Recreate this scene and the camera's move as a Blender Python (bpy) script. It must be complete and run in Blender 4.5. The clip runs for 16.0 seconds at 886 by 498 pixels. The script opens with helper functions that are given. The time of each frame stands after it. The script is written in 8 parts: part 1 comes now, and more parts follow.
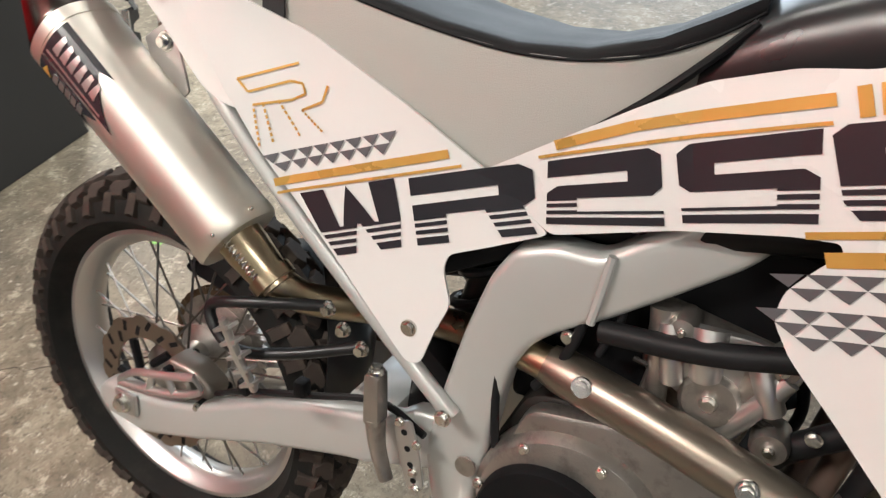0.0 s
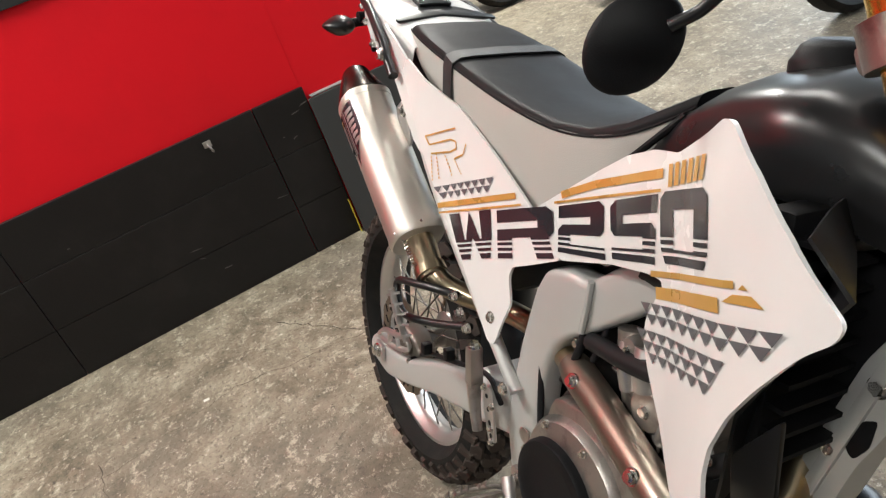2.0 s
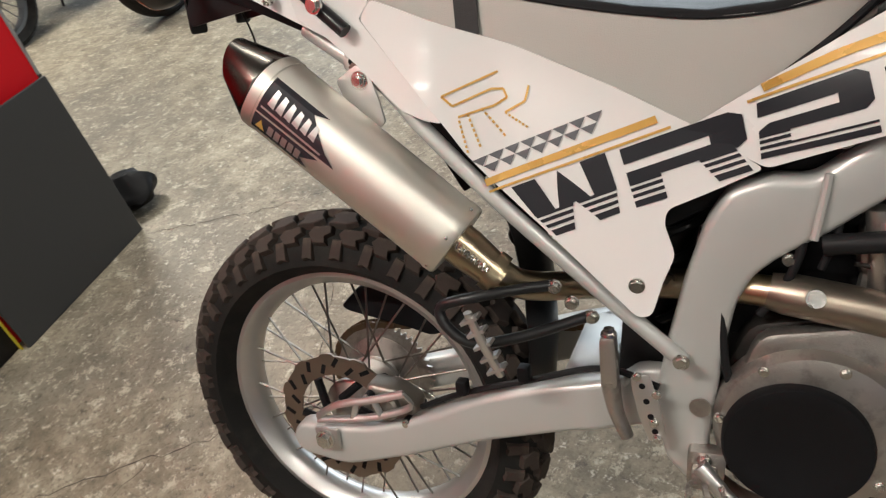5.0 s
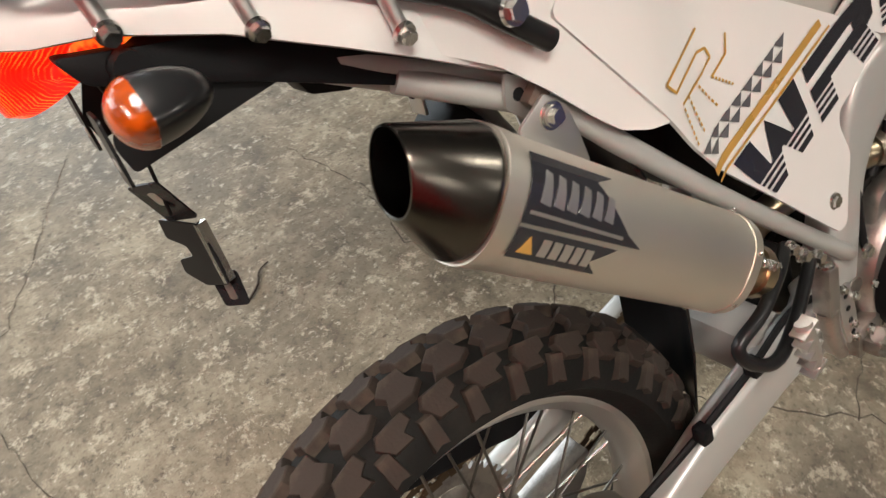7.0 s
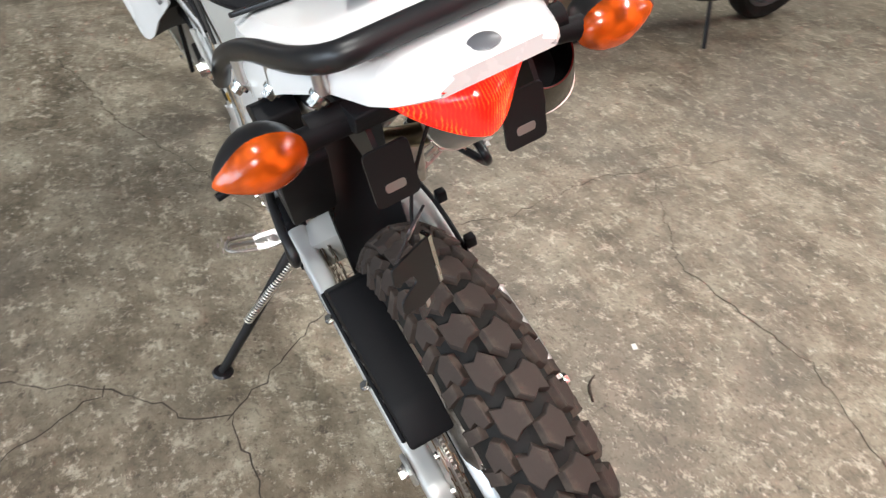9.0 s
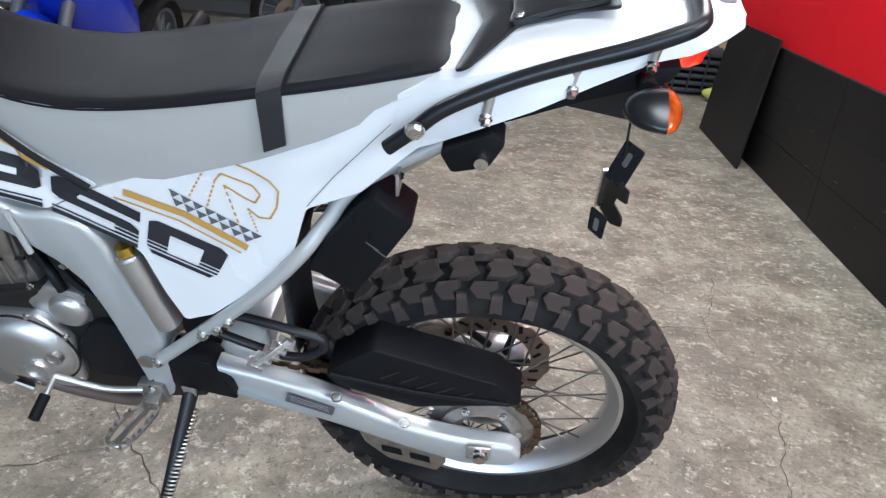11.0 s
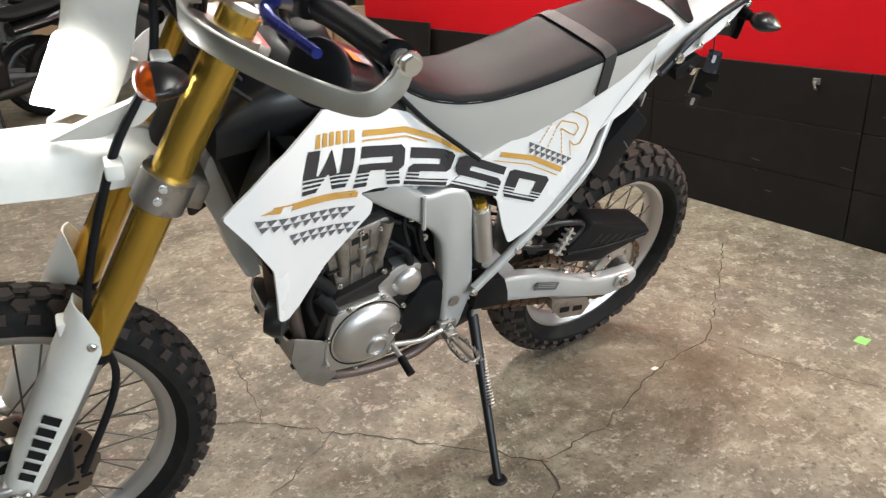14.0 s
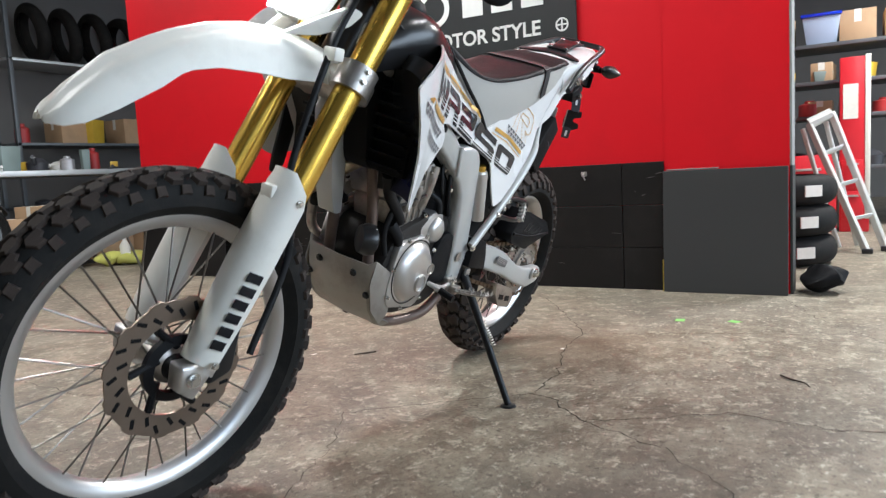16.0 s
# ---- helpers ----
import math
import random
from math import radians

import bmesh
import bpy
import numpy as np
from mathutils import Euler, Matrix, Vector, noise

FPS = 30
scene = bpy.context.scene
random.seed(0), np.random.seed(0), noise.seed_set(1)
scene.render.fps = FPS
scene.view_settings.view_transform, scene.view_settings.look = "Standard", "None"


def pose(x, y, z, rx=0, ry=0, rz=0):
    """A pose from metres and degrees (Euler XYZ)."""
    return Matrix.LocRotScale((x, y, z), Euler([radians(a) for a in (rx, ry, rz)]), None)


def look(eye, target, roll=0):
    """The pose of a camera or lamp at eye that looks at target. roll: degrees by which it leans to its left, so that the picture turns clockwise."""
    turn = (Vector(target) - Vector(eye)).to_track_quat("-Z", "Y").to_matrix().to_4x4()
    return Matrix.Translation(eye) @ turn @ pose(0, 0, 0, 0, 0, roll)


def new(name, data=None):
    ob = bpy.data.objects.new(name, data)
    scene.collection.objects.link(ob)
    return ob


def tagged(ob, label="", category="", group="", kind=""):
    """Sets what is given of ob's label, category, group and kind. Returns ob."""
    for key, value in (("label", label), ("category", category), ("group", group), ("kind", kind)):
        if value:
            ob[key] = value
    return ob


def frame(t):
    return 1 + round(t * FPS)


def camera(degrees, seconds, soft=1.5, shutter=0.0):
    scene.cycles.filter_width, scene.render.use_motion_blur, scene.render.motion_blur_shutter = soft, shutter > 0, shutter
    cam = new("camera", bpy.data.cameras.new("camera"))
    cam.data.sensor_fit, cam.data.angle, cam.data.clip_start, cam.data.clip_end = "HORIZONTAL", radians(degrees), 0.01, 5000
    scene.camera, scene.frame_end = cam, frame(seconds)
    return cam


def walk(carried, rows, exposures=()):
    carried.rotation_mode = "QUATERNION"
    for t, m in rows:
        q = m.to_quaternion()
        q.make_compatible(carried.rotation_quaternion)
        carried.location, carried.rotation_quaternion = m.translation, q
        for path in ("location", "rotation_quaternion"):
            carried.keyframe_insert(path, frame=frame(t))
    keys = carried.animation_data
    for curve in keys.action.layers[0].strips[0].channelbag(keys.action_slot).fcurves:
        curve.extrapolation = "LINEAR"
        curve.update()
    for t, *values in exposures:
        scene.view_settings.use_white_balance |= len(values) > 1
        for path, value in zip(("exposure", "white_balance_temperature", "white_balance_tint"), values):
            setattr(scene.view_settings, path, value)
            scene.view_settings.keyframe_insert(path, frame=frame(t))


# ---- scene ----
cam = camera(62.65, 16.0, 1.3, 0.2)
walk(cam, [
    (0.00, pose(0.8148, -0.4446, 1.2096, 47.880, 4.775, 27.345)),
    (0.50, pose(1.0385, -0.4483, 1.2205, 49.755, 9.862, 41.844)),
    (1.00, pose(1.2338, -0.3919, 1.2347, 52.820, 14.332, 53.026)),
    (1.50, pose(1.3070, -0.3428, 1.2609, 56.885, 16.463, 58.934)),
    (2.00, pose(1.3321, -0.3324, 1.2646, 59.318, 17.423, 61.648)),
    (2.50, pose(1.3299, -0.3300, 1.2633, 60.190, 17.226, 61.636)),
    (3.00, pose(1.2994, -0.3354, 1.2583, 59.925, 15.438, 58.436)),
    (3.50, pose(1.1848, -0.4344, 1.2531, 58.472, 13.948, 51.274)),
    (3.70, pose(1.1164, -0.5049, 1.2494, 58.782, 13.214, 48.497)),
    (4.75, pose(0.7094, -0.6696, 1.2418, 52.545, 12.934, 24.384)),
    (5.80, pose(0.3214, -0.5332, 1.2161, 46.976, 10.096, 0.572)),
    (6.00, pose(0.2537, -0.4932, 1.2090, 46.004, 10.020, -4.821)),
    (6.50, pose(0.0555, -0.3670, 1.2147, 44.390, 8.503, -19.243)),
    (7.00, pose(-0.1561, -0.2583, 1.2004, 43.805, 4.311, -37.263)),
    (7.50, pose(-0.3345, -0.1364, 1.1916, 44.775, 2.465, -54.483)),
    (8.00, pose(-0.4266, 0.0732, 1.1926, 45.929, -2.449, -75.866)),
    (8.30, pose(-0.4700, 0.1974, 1.1816, 47.178, -3.766, -88.524)),
    (8.50, pose(-0.5101, 0.2885, 1.1854, 48.815, -5.387, -96.835)),
    (8.70, pose(-0.5130, 0.3626, 1.1777, 50.362, -6.104, -106.242)),
    (9.75, pose(-0.3702, 0.7534, 1.1356, 57.991, -8.089, -138.825)),
    (10.80, pose(-0.0081, 1.0523, 1.0737, 65.249, -4.463, -171.282)),
    (11.00, pose(0.0552, 1.0871, 1.0666, 65.764, -3.851, -174.467)),
    (11.50, pose(0.2589, 1.2272, 1.0766, 65.871, -2.603, 179.033)),
    (12.00, pose(0.4357, 1.2877, 1.0705, 65.855, -1.394, 172.794)),
    (12.50, pose(0.6667, 1.2759, 1.0688, 66.192, -0.199, 166.763)),
    (13.00, pose(0.8847, 1.3032, 1.0656, 66.280, 0.860, 160.071)),
    (13.50, pose(1.1268, 1.3377, 1.0818, 66.651, 1.892, 152.967)),
    (14.00, pose(1.3544, 1.2885, 1.0870, 67.487, 2.680, 145.356)),
    (14.50, pose(1.6055, 1.2525, 1.0881, 69.508, 2.935, 137.200)),
    (15.00, pose(1.8648, 1.2016, 1.0549, 73.064, 3.093, 130.253)),
    (15.50, pose(2.0532, 1.1063, 0.8922, 78.280, 3.067, 124.452)),
    (16.00, pose(2.2380, 1.0936, 0.6186, 84.020, 3.058, 120.489)),
], [(0.0, 0.03, 6150, 8), (2.0, 0.13, 6050, 8), (3.5, 0.07, 6100, 8), (6.0, -0.36, 6300, 8), (7.0, -0.2, 6450, 8), (7.5, -0.02, 6800, 8), (8.0, 0.13, 6500, 8), (8.7, 0.35, 6050, 8), (10.8, 0.2, 5200, 8), (11.1, 0.2, 5300, 8), (11.6, 0.22, 6150, 8), (12.2, 0.18, 6250, 8), (15.0, 0.32, 5900, 8), (16.0, 0.28, 5650, 8)])

# ---- world and lights ----
world = bpy.data.worlds.new("world")
scene.world = world
world.use_nodes = True
wn = world.node_tree.nodes
sky = wn.new("ShaderNodeTexSky")
sky.sky_type, sky.sun_disc, sky.sun_elevation, sky.sun_rotation = "NISHITA", False, radians(45), radians(60)
world.node_tree.links.new(sky.outputs[0], wn["Background"].inputs[0])
wn["Background"].inputs[1].default_value = 0.12


def area_lamp(name, eye, target, sx, sy, power, color):
    d = bpy.data.lights.new(name, "AREA")
    d.shape, d.size, d.size_y, d.energy, d.color = "RECTANGLE", sx, sy, power, color
    ob = new(name, d)
    ob.matrix_world = look(eye, target)
    return ob


# daylight through the wide doorway, and unseen ceiling tubes added as fill
area_lamp("doorway_daylight", (-1.2, 6.9, 1.6), (0.0, 0.0, 0.6), 8.0, 2.8, 400, (0.88, 0.95, 1.0))
# places chosen to balance brightness; the last brightens the space behind the partition
FILL_TUBES = [(-0.6, -4.4, 40), (-0.7, -1.3, 95), (-0.5, 1.4, 40), (2.2, -4.6, 40), (2.2, -1.4, 45), (-3.2, 2.3, 210)]
for tx, ty, power in FILL_TUBES:
    area_lamp("tube_lamp_light", (tx, ty, 3.05), (tx, ty, 0), 1.2, 0.12, power, (1.0, 0.93, 0.82))

# ---- materials ----
def rgb(c):
    return (*c, 1) if len(c) == 3 else c


def mat(name, base, rough=0.5, metal=0.0, vary=0.12, scale=8.0, grain=0.0, grain_scale=200.0, rough_vary=0.1,
        coat=0.0, dirt=None, dirt_amount=0.0, dirt_scale=3.0, spec=0.5):
    m = bpy.data.materials.new(name)
    m.use_nodes = True
    nt = m.node_tree
    b = nt.nodes["Principled BSDF"]
    tc = nt.nodes.new("ShaderNodeTexCoord")
    n1 = nt.nodes.new("ShaderNodeTexNoise")
    n1.inputs["Scale"].default_value, n1.inputs["Detail"].default_value = scale, 6
    nt.links.new(tc.outputs["Object"], n1.inputs["Vector"])
    mix = nt.nodes.new("ShaderNodeMix")
    mix.data_type = "RGBA"
    lo = tuple(max(0, v * (1 - vary)) for v in base)
    hi = tuple(min(1, v * (1 + vary)) for v in base)
    mix.inputs[6].default_value, mix.inputs[7].default_value = rgb(lo), rgb(hi)
    nt.links.new(n1.outputs["Fac"], mix.inputs[0])
    out = mix.outputs[2]
    if dirt:
        n2 = nt.nodes.new("ShaderNodeTexNoise")
        n2.inputs["Scale"].default_value, n2.inputs["Detail"].default_value, n2.inputs["Roughness"].default_value = dirt_scale, 8, 0.65
        nt.links.new(tc.outputs["Object"], n2.inputs["Vector"])
        r = nt.nodes.new("ShaderNodeValToRGB")
        r.color_ramp.elements[0].position, r.color_ramp.elements[1].position = 0.5, 0.75
        r.color_ramp.elements[1].color = (dirt_amount,) * 3 + (1,)
        r.color_ramp.elements[0].color = (0, 0, 0, 1)
        nt.links.new(n2.outputs["Fac"], r.inputs[0])
        mx = nt.nodes.new("ShaderNodeMix")
        mx.data_type = "RGBA"
        nt.links.new(r.outputs[0], mx.inputs[0])
        nt.links.new(out, mx.inputs[6])
        mx.inputs[7].default_value = rgb(dirt)
        out = mx.outputs[2]
    nt.links.new(out, b.inputs["Base Color"])
    mr = nt.nodes.new("ShaderNodeMapRange")
    mr.inputs["To Min"].default_value, mr.inputs["To Max"].default_value = max(0.02, rough - rough_vary), min(1, rough + rough_vary)
    nt.links.new(n1.outputs["Fac"], mr.inputs[0])
    nt.links.new(mr.outputs[0], b.inputs["Roughness"])
    b.inputs["Metallic"].default_value = metal
    b.inputs["Coat Weight"].default_value = coat
    b.inputs["Specular IOR Level"].default_value = spec
    if grain:
        n3 = nt.nodes.new("ShaderNodeTexNoise")
        n3.inputs["Scale"].default_value, n3.inputs["Detail"].default_value = grain_scale, 3
        nt.links.new(tc.outputs["Object"], n3.inputs["Vector"])
        bp = nt.nodes.new("ShaderNodeBump")
        bp.inputs["Strength"].default_value, bp.inputs["Distance"].default_value = grain, 0.002
        nt.links.new(n3.outputs["Fac"], bp.inputs["Height"])
        nt.links.new(bp.outputs[0], b.inputs["Normal"])
    return m


def glow(name, color, strength):
    m = bpy.data.materials.new(name)
    m.use_nodes = True
    b = m.node_tree.nodes["Principled BSDF"]
    b.inputs["Base Color"].default_value = rgb(color)
    b.inputs["Emission Color"].default_value = rgb(color)
    b.inputs["Emission Strength"].default_value = strength
    return m


def lens_mat(name, color, strength=0.0, vary=0.25):
    m = mat(name, color, 0.15, 0, vary, 90, coat=0.15, grain=0.25, grain_scale=140)
    b = m.node_tree.nodes["Principled BSDF"]
    b.inputs["Transmission Weight"].default_value = 0.2
    # bright and dark cells paint facet glints into the lens colour
    vo = m.node_tree.nodes.new("ShaderNodeTexVoronoi")
    vo.feature = "SMOOTH_F1"
    vo.inputs["Scale"].default_value = 110
    tc = m.node_tree.nodes.new("ShaderNodeTexCoord")
    m.node_tree.links.new(tc.outputs["Object"], vo.inputs["Vector"])
    r = m.node_tree.nodes.new("ShaderNodeValToRGB")
    r.color_ramp.elements[0].color = rgb(tuple(0.35 * c for c in color))
    r.color_ramp.elements[1].color = rgb(tuple(min(1.0, 1.7 * c) for c in color))
    sep = m.node_tree.nodes.new("ShaderNodeSeparateColor")
    m.node_tree.links.new(vo.outputs["Color"], sep.inputs[0])
    m.node_tree.links.new(sep.outputs[0], r.inputs[0])
    m.node_tree.links.new(r.outputs[0], b.inputs["Base Color"])
    if strength:
        b.inputs["Emission Color"].default_value = rgb(color)
        b.inputs["Emission Strength"].default_value = strength
    return m


white = mat("white_plastic", (0.72, 0.71, 0.70), 0.26, 0, 0.03, 6, coat=0.25)
white_matte = mat("white_fork_plastic", (0.77, 0.75, 0.685), 0.38, 0, 0.04, 6, dirt=(0.45, 0.42, 0.36), dirt_amount=0.25, dirt_scale=14)
decal_white = mat("decal_white", (0.80, 0.79, 0.80), 0.3, 0, 0.02, 6)
decal_black = mat("decal_black", (0.025, 0.025, 0.03), 0.22, 0, 0.2, 10)
decal_gold = mat("decal_gold", (0.62, 0.36, 0.09), 0.3, 0.3, 0.15, 20)
decal_grey = mat("decal_grey", (0.12, 0.12, 0.13), 0.35, 0.2, 0.2, 20)
frame_silver = mat("cast_aluminium_paint", (0.51, 0.51, 0.495), 0.36, 0.35, 0.06, 10, grain=0.05, grain_scale=400)
alu = mat("aluminium", (0.60, 0.585, 0.57), 0.38, 0.9, 0.08, 12, grain=0.06, grain_scale=300)
# the dark blotches are grime and also painted shade for engine crevices
alu_rough = mat("cast_engine_aluminium", (0.44, 0.41, 0.38), 0.36, 0.9, 0.2, 16, grain=0.2, grain_scale=350, dirt=(0.05, 0.042, 0.036), dirt_amount=0.6, dirt_scale=30)
steel = mat("brushed_stainless", (0.76, 0.725, 0.66), 0.48, 1.0, 0.08, 5, grain=0.04, grain_scale=500)
dark_cast = mat("dark_cast_case", (0.27, 0.245, 0.215), 0.42, 0.8, 0.15, 14, grain=0.15, grain_scale=350)
# near-black colour stands for the shade in the engine's gaps
shade_dark_metal = mat("shade_blackened_metal", (0.022, 0.019, 0.017), 0.5, 0.5, 0.25, 14, grain=0.2, grain_scale=300)
tube_brown = mat("grimy_frame_tube", (0.16, 0.115, 0.095), 0.4, 0.4, 0.25, 10)
heat_steel = mat("heat_tinted_steel", (0.42, 0.35, 0.24), 0.3, 1.0, 0.35, 9)
heat_dark = mat("heat_shield_steel", (0.25, 0.215, 0.175), 0.36, 0.9, 0.12, 9)
dark_chrome = mat("dark_titanium_cap", (0.105, 0.096, 0.085), 0.24, 1.0, 0.2, 6)
chrome = mat("zinc_bolt", (0.7, 0.69, 0.66), 0.25, 1.0, 0.1, 30)
gold_ano = mat("gold_anodised", (0.66, 0.42, 0.07), 0.24, 0.85, 0.06, 8)
rubber = mat("tyre_rubber", (0.012, 0.0115, 0.011), 0.7, 0, 0.3, 25, grain=0.25, grain_scale=250, dirt=(0.06, 0.05, 0.04), dirt_amount=0.3, dirt_scale=12, spec=0.15)
tread_rubber = mat("tread_rubber", (0.046, 0.036, 0.031), 0.8, 0, 0.25, 30, grain=0.3, grain_scale=250, dirt=(0.14, 0.11, 0.085), dirt_amount=0.55, dirt_scale=14, spec=0.15)
black_plastic = mat("black_plastic", (0.008, 0.008, 0.009), 0.5, 0, 0.25, 15, grain=0.15, grain_scale=600, spec=0.12)
black_gloss = mat("black_gloss_plastic", (0.011, 0.011, 0.012), 0.3, 0, 0.2, 8)
black_paint = mat("black_painted_steel", (0.011, 0.011, 0.012), 0.34, 0.0, 0.2, 12, spec=0.35)
seat_dark = mat("seat_vinyl_dark", (0.014, 0.0135, 0.0145), 0.46, 0, 0.15, 12, grain=0.16, grain_scale=700, spec=0.07)
plate_steel = mat("worn_black_plate_steel", (0.05, 0.048, 0.055), 0.25, 0.6, 0.3, 25)
seat_grey = mat("seat_vinyl_grey", (0.42, 0.405, 0.375), 0.55, 0, 0.06, 8, grain=0.3, grain_scale=700)
strap_mat = mat("strap_webbing", (0.015, 0.015, 0.016), 0.55, 0, 0.2, 40, grain=0.3, grain_scale=500)
spoke_mat = mat("spoke_steel", (0.24, 0.225, 0.205), 0.35, 1.0, 0.15, 30)
chain_mat = mat("oiled_chain", (0.16, 0.11, 0.07), 0.4, 0.9, 0.3, 60)
disc_mat = mat("worn_brake_disc", (0.26, 0.21, 0.17), 0.38, 0.9, 0.2, 15)
# slight emission added to brighten the amber lens, which is not lit
amber = lens_mat("amber_lens", (0.48, 0.075, 0.004), 0.07, 0.6)
red_lens = lens_mat("red_lens", (0.75, 0.02, 0.012), 0.5)


def lit_lens():
    """Red lens over a burning bulb: hot orange ribs in the middle."""
    m = lens_mat("lit_red_lens", (0.60, 0.012, 0.008), 1.15)
    nt = m.node_tree
    b = nt.nodes["Principled BSDF"]
    tc = nt.nodes.new("ShaderNodeTexCoord")
    wv = nt.nodes.new("ShaderNodeTexWave")
    wv.bands_direction = "Y"
    wv.inputs["Scale"].default_value, wv.inputs["Distortion"].default_value, wv.inputs["Detail"].default_value = 130, 4.0, 3
    nz = nt.nodes.new("ShaderNodeTexNoise")
    nz.inputs["Scale"].default_value, nz.inputs["Detail"].default_value = 45, 4
    mul = nt.nodes.new("ShaderNodeMath")
    mul.operation = "MULTIPLY"
    for n in (wv, nz):
        nt.links.new(tc.outputs["Object"], n.inputs["Vector"])
    nt.links.new(wv.outputs["Fac"], mul.inputs[0])
    nt.links.new(nz.outputs["Fac"], mul.inputs[1])
    r = nt.nodes.new("ShaderNodeValToRGB")
    e = r.color_ramp.elements
    e.new(0.5)
    for k, (p, c) in enumerate(((0.22, (0.85, 0.006, 0.002)), (0.40, (1.0, 0.02, 0.003)), (0.60, (1.0, 0.24, 0.02)))):
        e[k].position, e[k].color = p, rgb(c)
    nt.links.new(mul.outputs[0], r.inputs[0])
    nt.links.new(r.outputs[0], b.inputs["Emission Color"])
    return m


lit_red = lit_lens()
lamp_glow = glow("headlight_glow", (1.0, 0.99, 0.94), 22.0)
blue_lever = mat("blue_anodised_lever", (0.02, 0.03, 0.22), 0.28, 0.7, 0.1, 10)
mirror_glass = mat("mirror_glass", (0.8, 0.8, 0.8), 0.03, 1.0, 0.0)
cable_mat = mat("cable_rubber", (0.010, 0.010, 0.011), 0.5, 0, 0.2, 20, spec=0.2)
red_wall = mat("red_wall_paint", (0.62, 0.006, 0.013), 0.5, 0, 0.06, 1.5, grain=0.1, grain_scale=60, dirt=(0.46, 0.006, 0.012), dirt_amount=0.5, dirt_scale=1.5, spec=0.2)
black_board = mat("black_painted_board", (0.010, 0.0085, 0.008), 0.55, 0, 0.25, 3, grain=0.25, grain_scale=80, dirt=(0.022, 0.019, 0.017), dirt_amount=0.5, dirt_scale=6, spec=0.25)
grey_board = mat("dark_grey_board", (0.034, 0.034, 0.034), 0.6, 0, 0.12, 3, grain=0.1, grain_scale=120)
ceiling_mat = mat("ceiling_panels", (0.24, 0.235, 0.23), 0.8, 0, 0.1, 1.5)
side_wall_mat = mat("dim_workshop_wall", (0.13, 0.125, 0.12), 0.8, 0, 0.2, 1.0, dirt=(0.1, 0.09, 0.08), dirt_amount=0.6, dirt_scale=1.0)


def concrete():
    m = bpy.data.materials.new("stained_concrete")
    m.use_nodes = True
    nt = m.node_tree
    b = nt.nodes["Principled BSDF"]
    tc = nt.nodes.new("ShaderNodeTexCoord")

    def noise_tex(scale, detail, rough):
        n = nt.nodes.new("ShaderNodeTexNoise")
        n.inputs["Scale"].default_value, n.inputs["Detail"].default_value, n.inputs["Roughness"].default_value = scale, detail, rough
        nt.links.new(tc.outputs["Object"], n.inputs["Vector"])
        return n

    def ramp(src, *stops):
        r = nt.nodes.new("ShaderNodeValToRGB")
        e = r.color_ramp.elements
        while len(e) < len(stops):
            e.new(0.5)
        for k, (p, c) in enumerate(stops):
            e[k].position, e[k].color = p, rgb(c)
        nt.links.new(src, r.inputs[0])
        return r.outputs[0]

    def blend(fac, a, c):
        mx = nt.nodes.new("ShaderNodeMix")
        mx.data_type = "RGBA"
        nt.links.new(fac, mx.inputs[0])
        for s, i in ((a, 6), (c, 7)):
            if isinstance(s, tuple):
                mx.inputs[i].default_value = rgb(s)
            else:
                nt.links.new(s, mx.inputs[i])
        return mx.outputs[2]

    big, mid, fine, pale, fleck = noise_tex(1.1, 6, 0.62), noise_tex(5.5, 10, 0.78), noise_tex(75, 6, 0.75), noise_tex(17, 10, 0.84), noise_tex(38, 8, 0.78)
    pits = noise_tex(24, 9, 0.8)
    col = ramp(mid.outputs["Fac"], (0.36, (0.092, 0.075, 0.051)), (0.5, (0.215, 0.182, 0.131)), (0.62, (0.335, 0.296, 0.222)))
    col = blend(ramp(big.outputs["Fac"], (0.46, (0, 0, 0)), (0.62, (0.6, 0.6, 0.6))), col, (0.138, 0.122, 0.098))
    col = blend(ramp(pale.outputs["Fac"], (0.54, (0, 0, 0)), (0.585, (0.9, 0.9, 0.9))), col, (0.44, 0.396, 0.308))
    col = blend(ramp(fleck.outputs["Fac"], (0.575, (0, 0, 0)), (0.635, (0.8, 0.8, 0.8))), col, (0.62, 0.575, 0.48))
    col = blend(ramp(pits.outputs["Fac"], (0.575, (0, 0, 0)), (0.625, (0.85, 0.85, 0.85))), col, (0.062, 0.048, 0.034))
    col = blend(ramp(fine.outputs["Fac"], (0.53, (0, 0, 0)), (0.62, (0.65, 0.65, 0.65))), col, (0.07, 0.054, 0.039))
    vd = nt.nodes.new("ShaderNodeVectorMath")
    vd.operation = "DISTANCE"
    nt.links.new(tc.outputs["Object"], vd.inputs[0])
    vd.inputs[1].default_value = (-0.12, 0.22, 0.0)
    mm = nt.nodes.new("ShaderNodeMath")
    mm.operation = "MULTIPLY_ADD"
    nt.links.new(mid.outputs["Fac"], mm.inputs[0])
    mm.inputs[1].default_value = 0.5
    nt.links.new(vd.outputs["Value"], mm.inputs[2])
    col = blend(ramp(mm.outputs[0], (0.30, (0.4, 0.4, 0.4)), (0.72, (0, 0, 0))), col, (0.17, 0.11, 0.06))
    nt.links.new(col, b.inputs["Base Color"])
    mr = nt.nodes.new("ShaderNodeMapRange")
    mr.inputs["To Min"].default_value, mr.inputs["To Max"].default_value = 0.38, 0.68
    nt.links.new(mid.outputs["Fac"], mr.inputs[0])
    nt.links.new(mr.outputs[0], b.inputs["Roughness"])
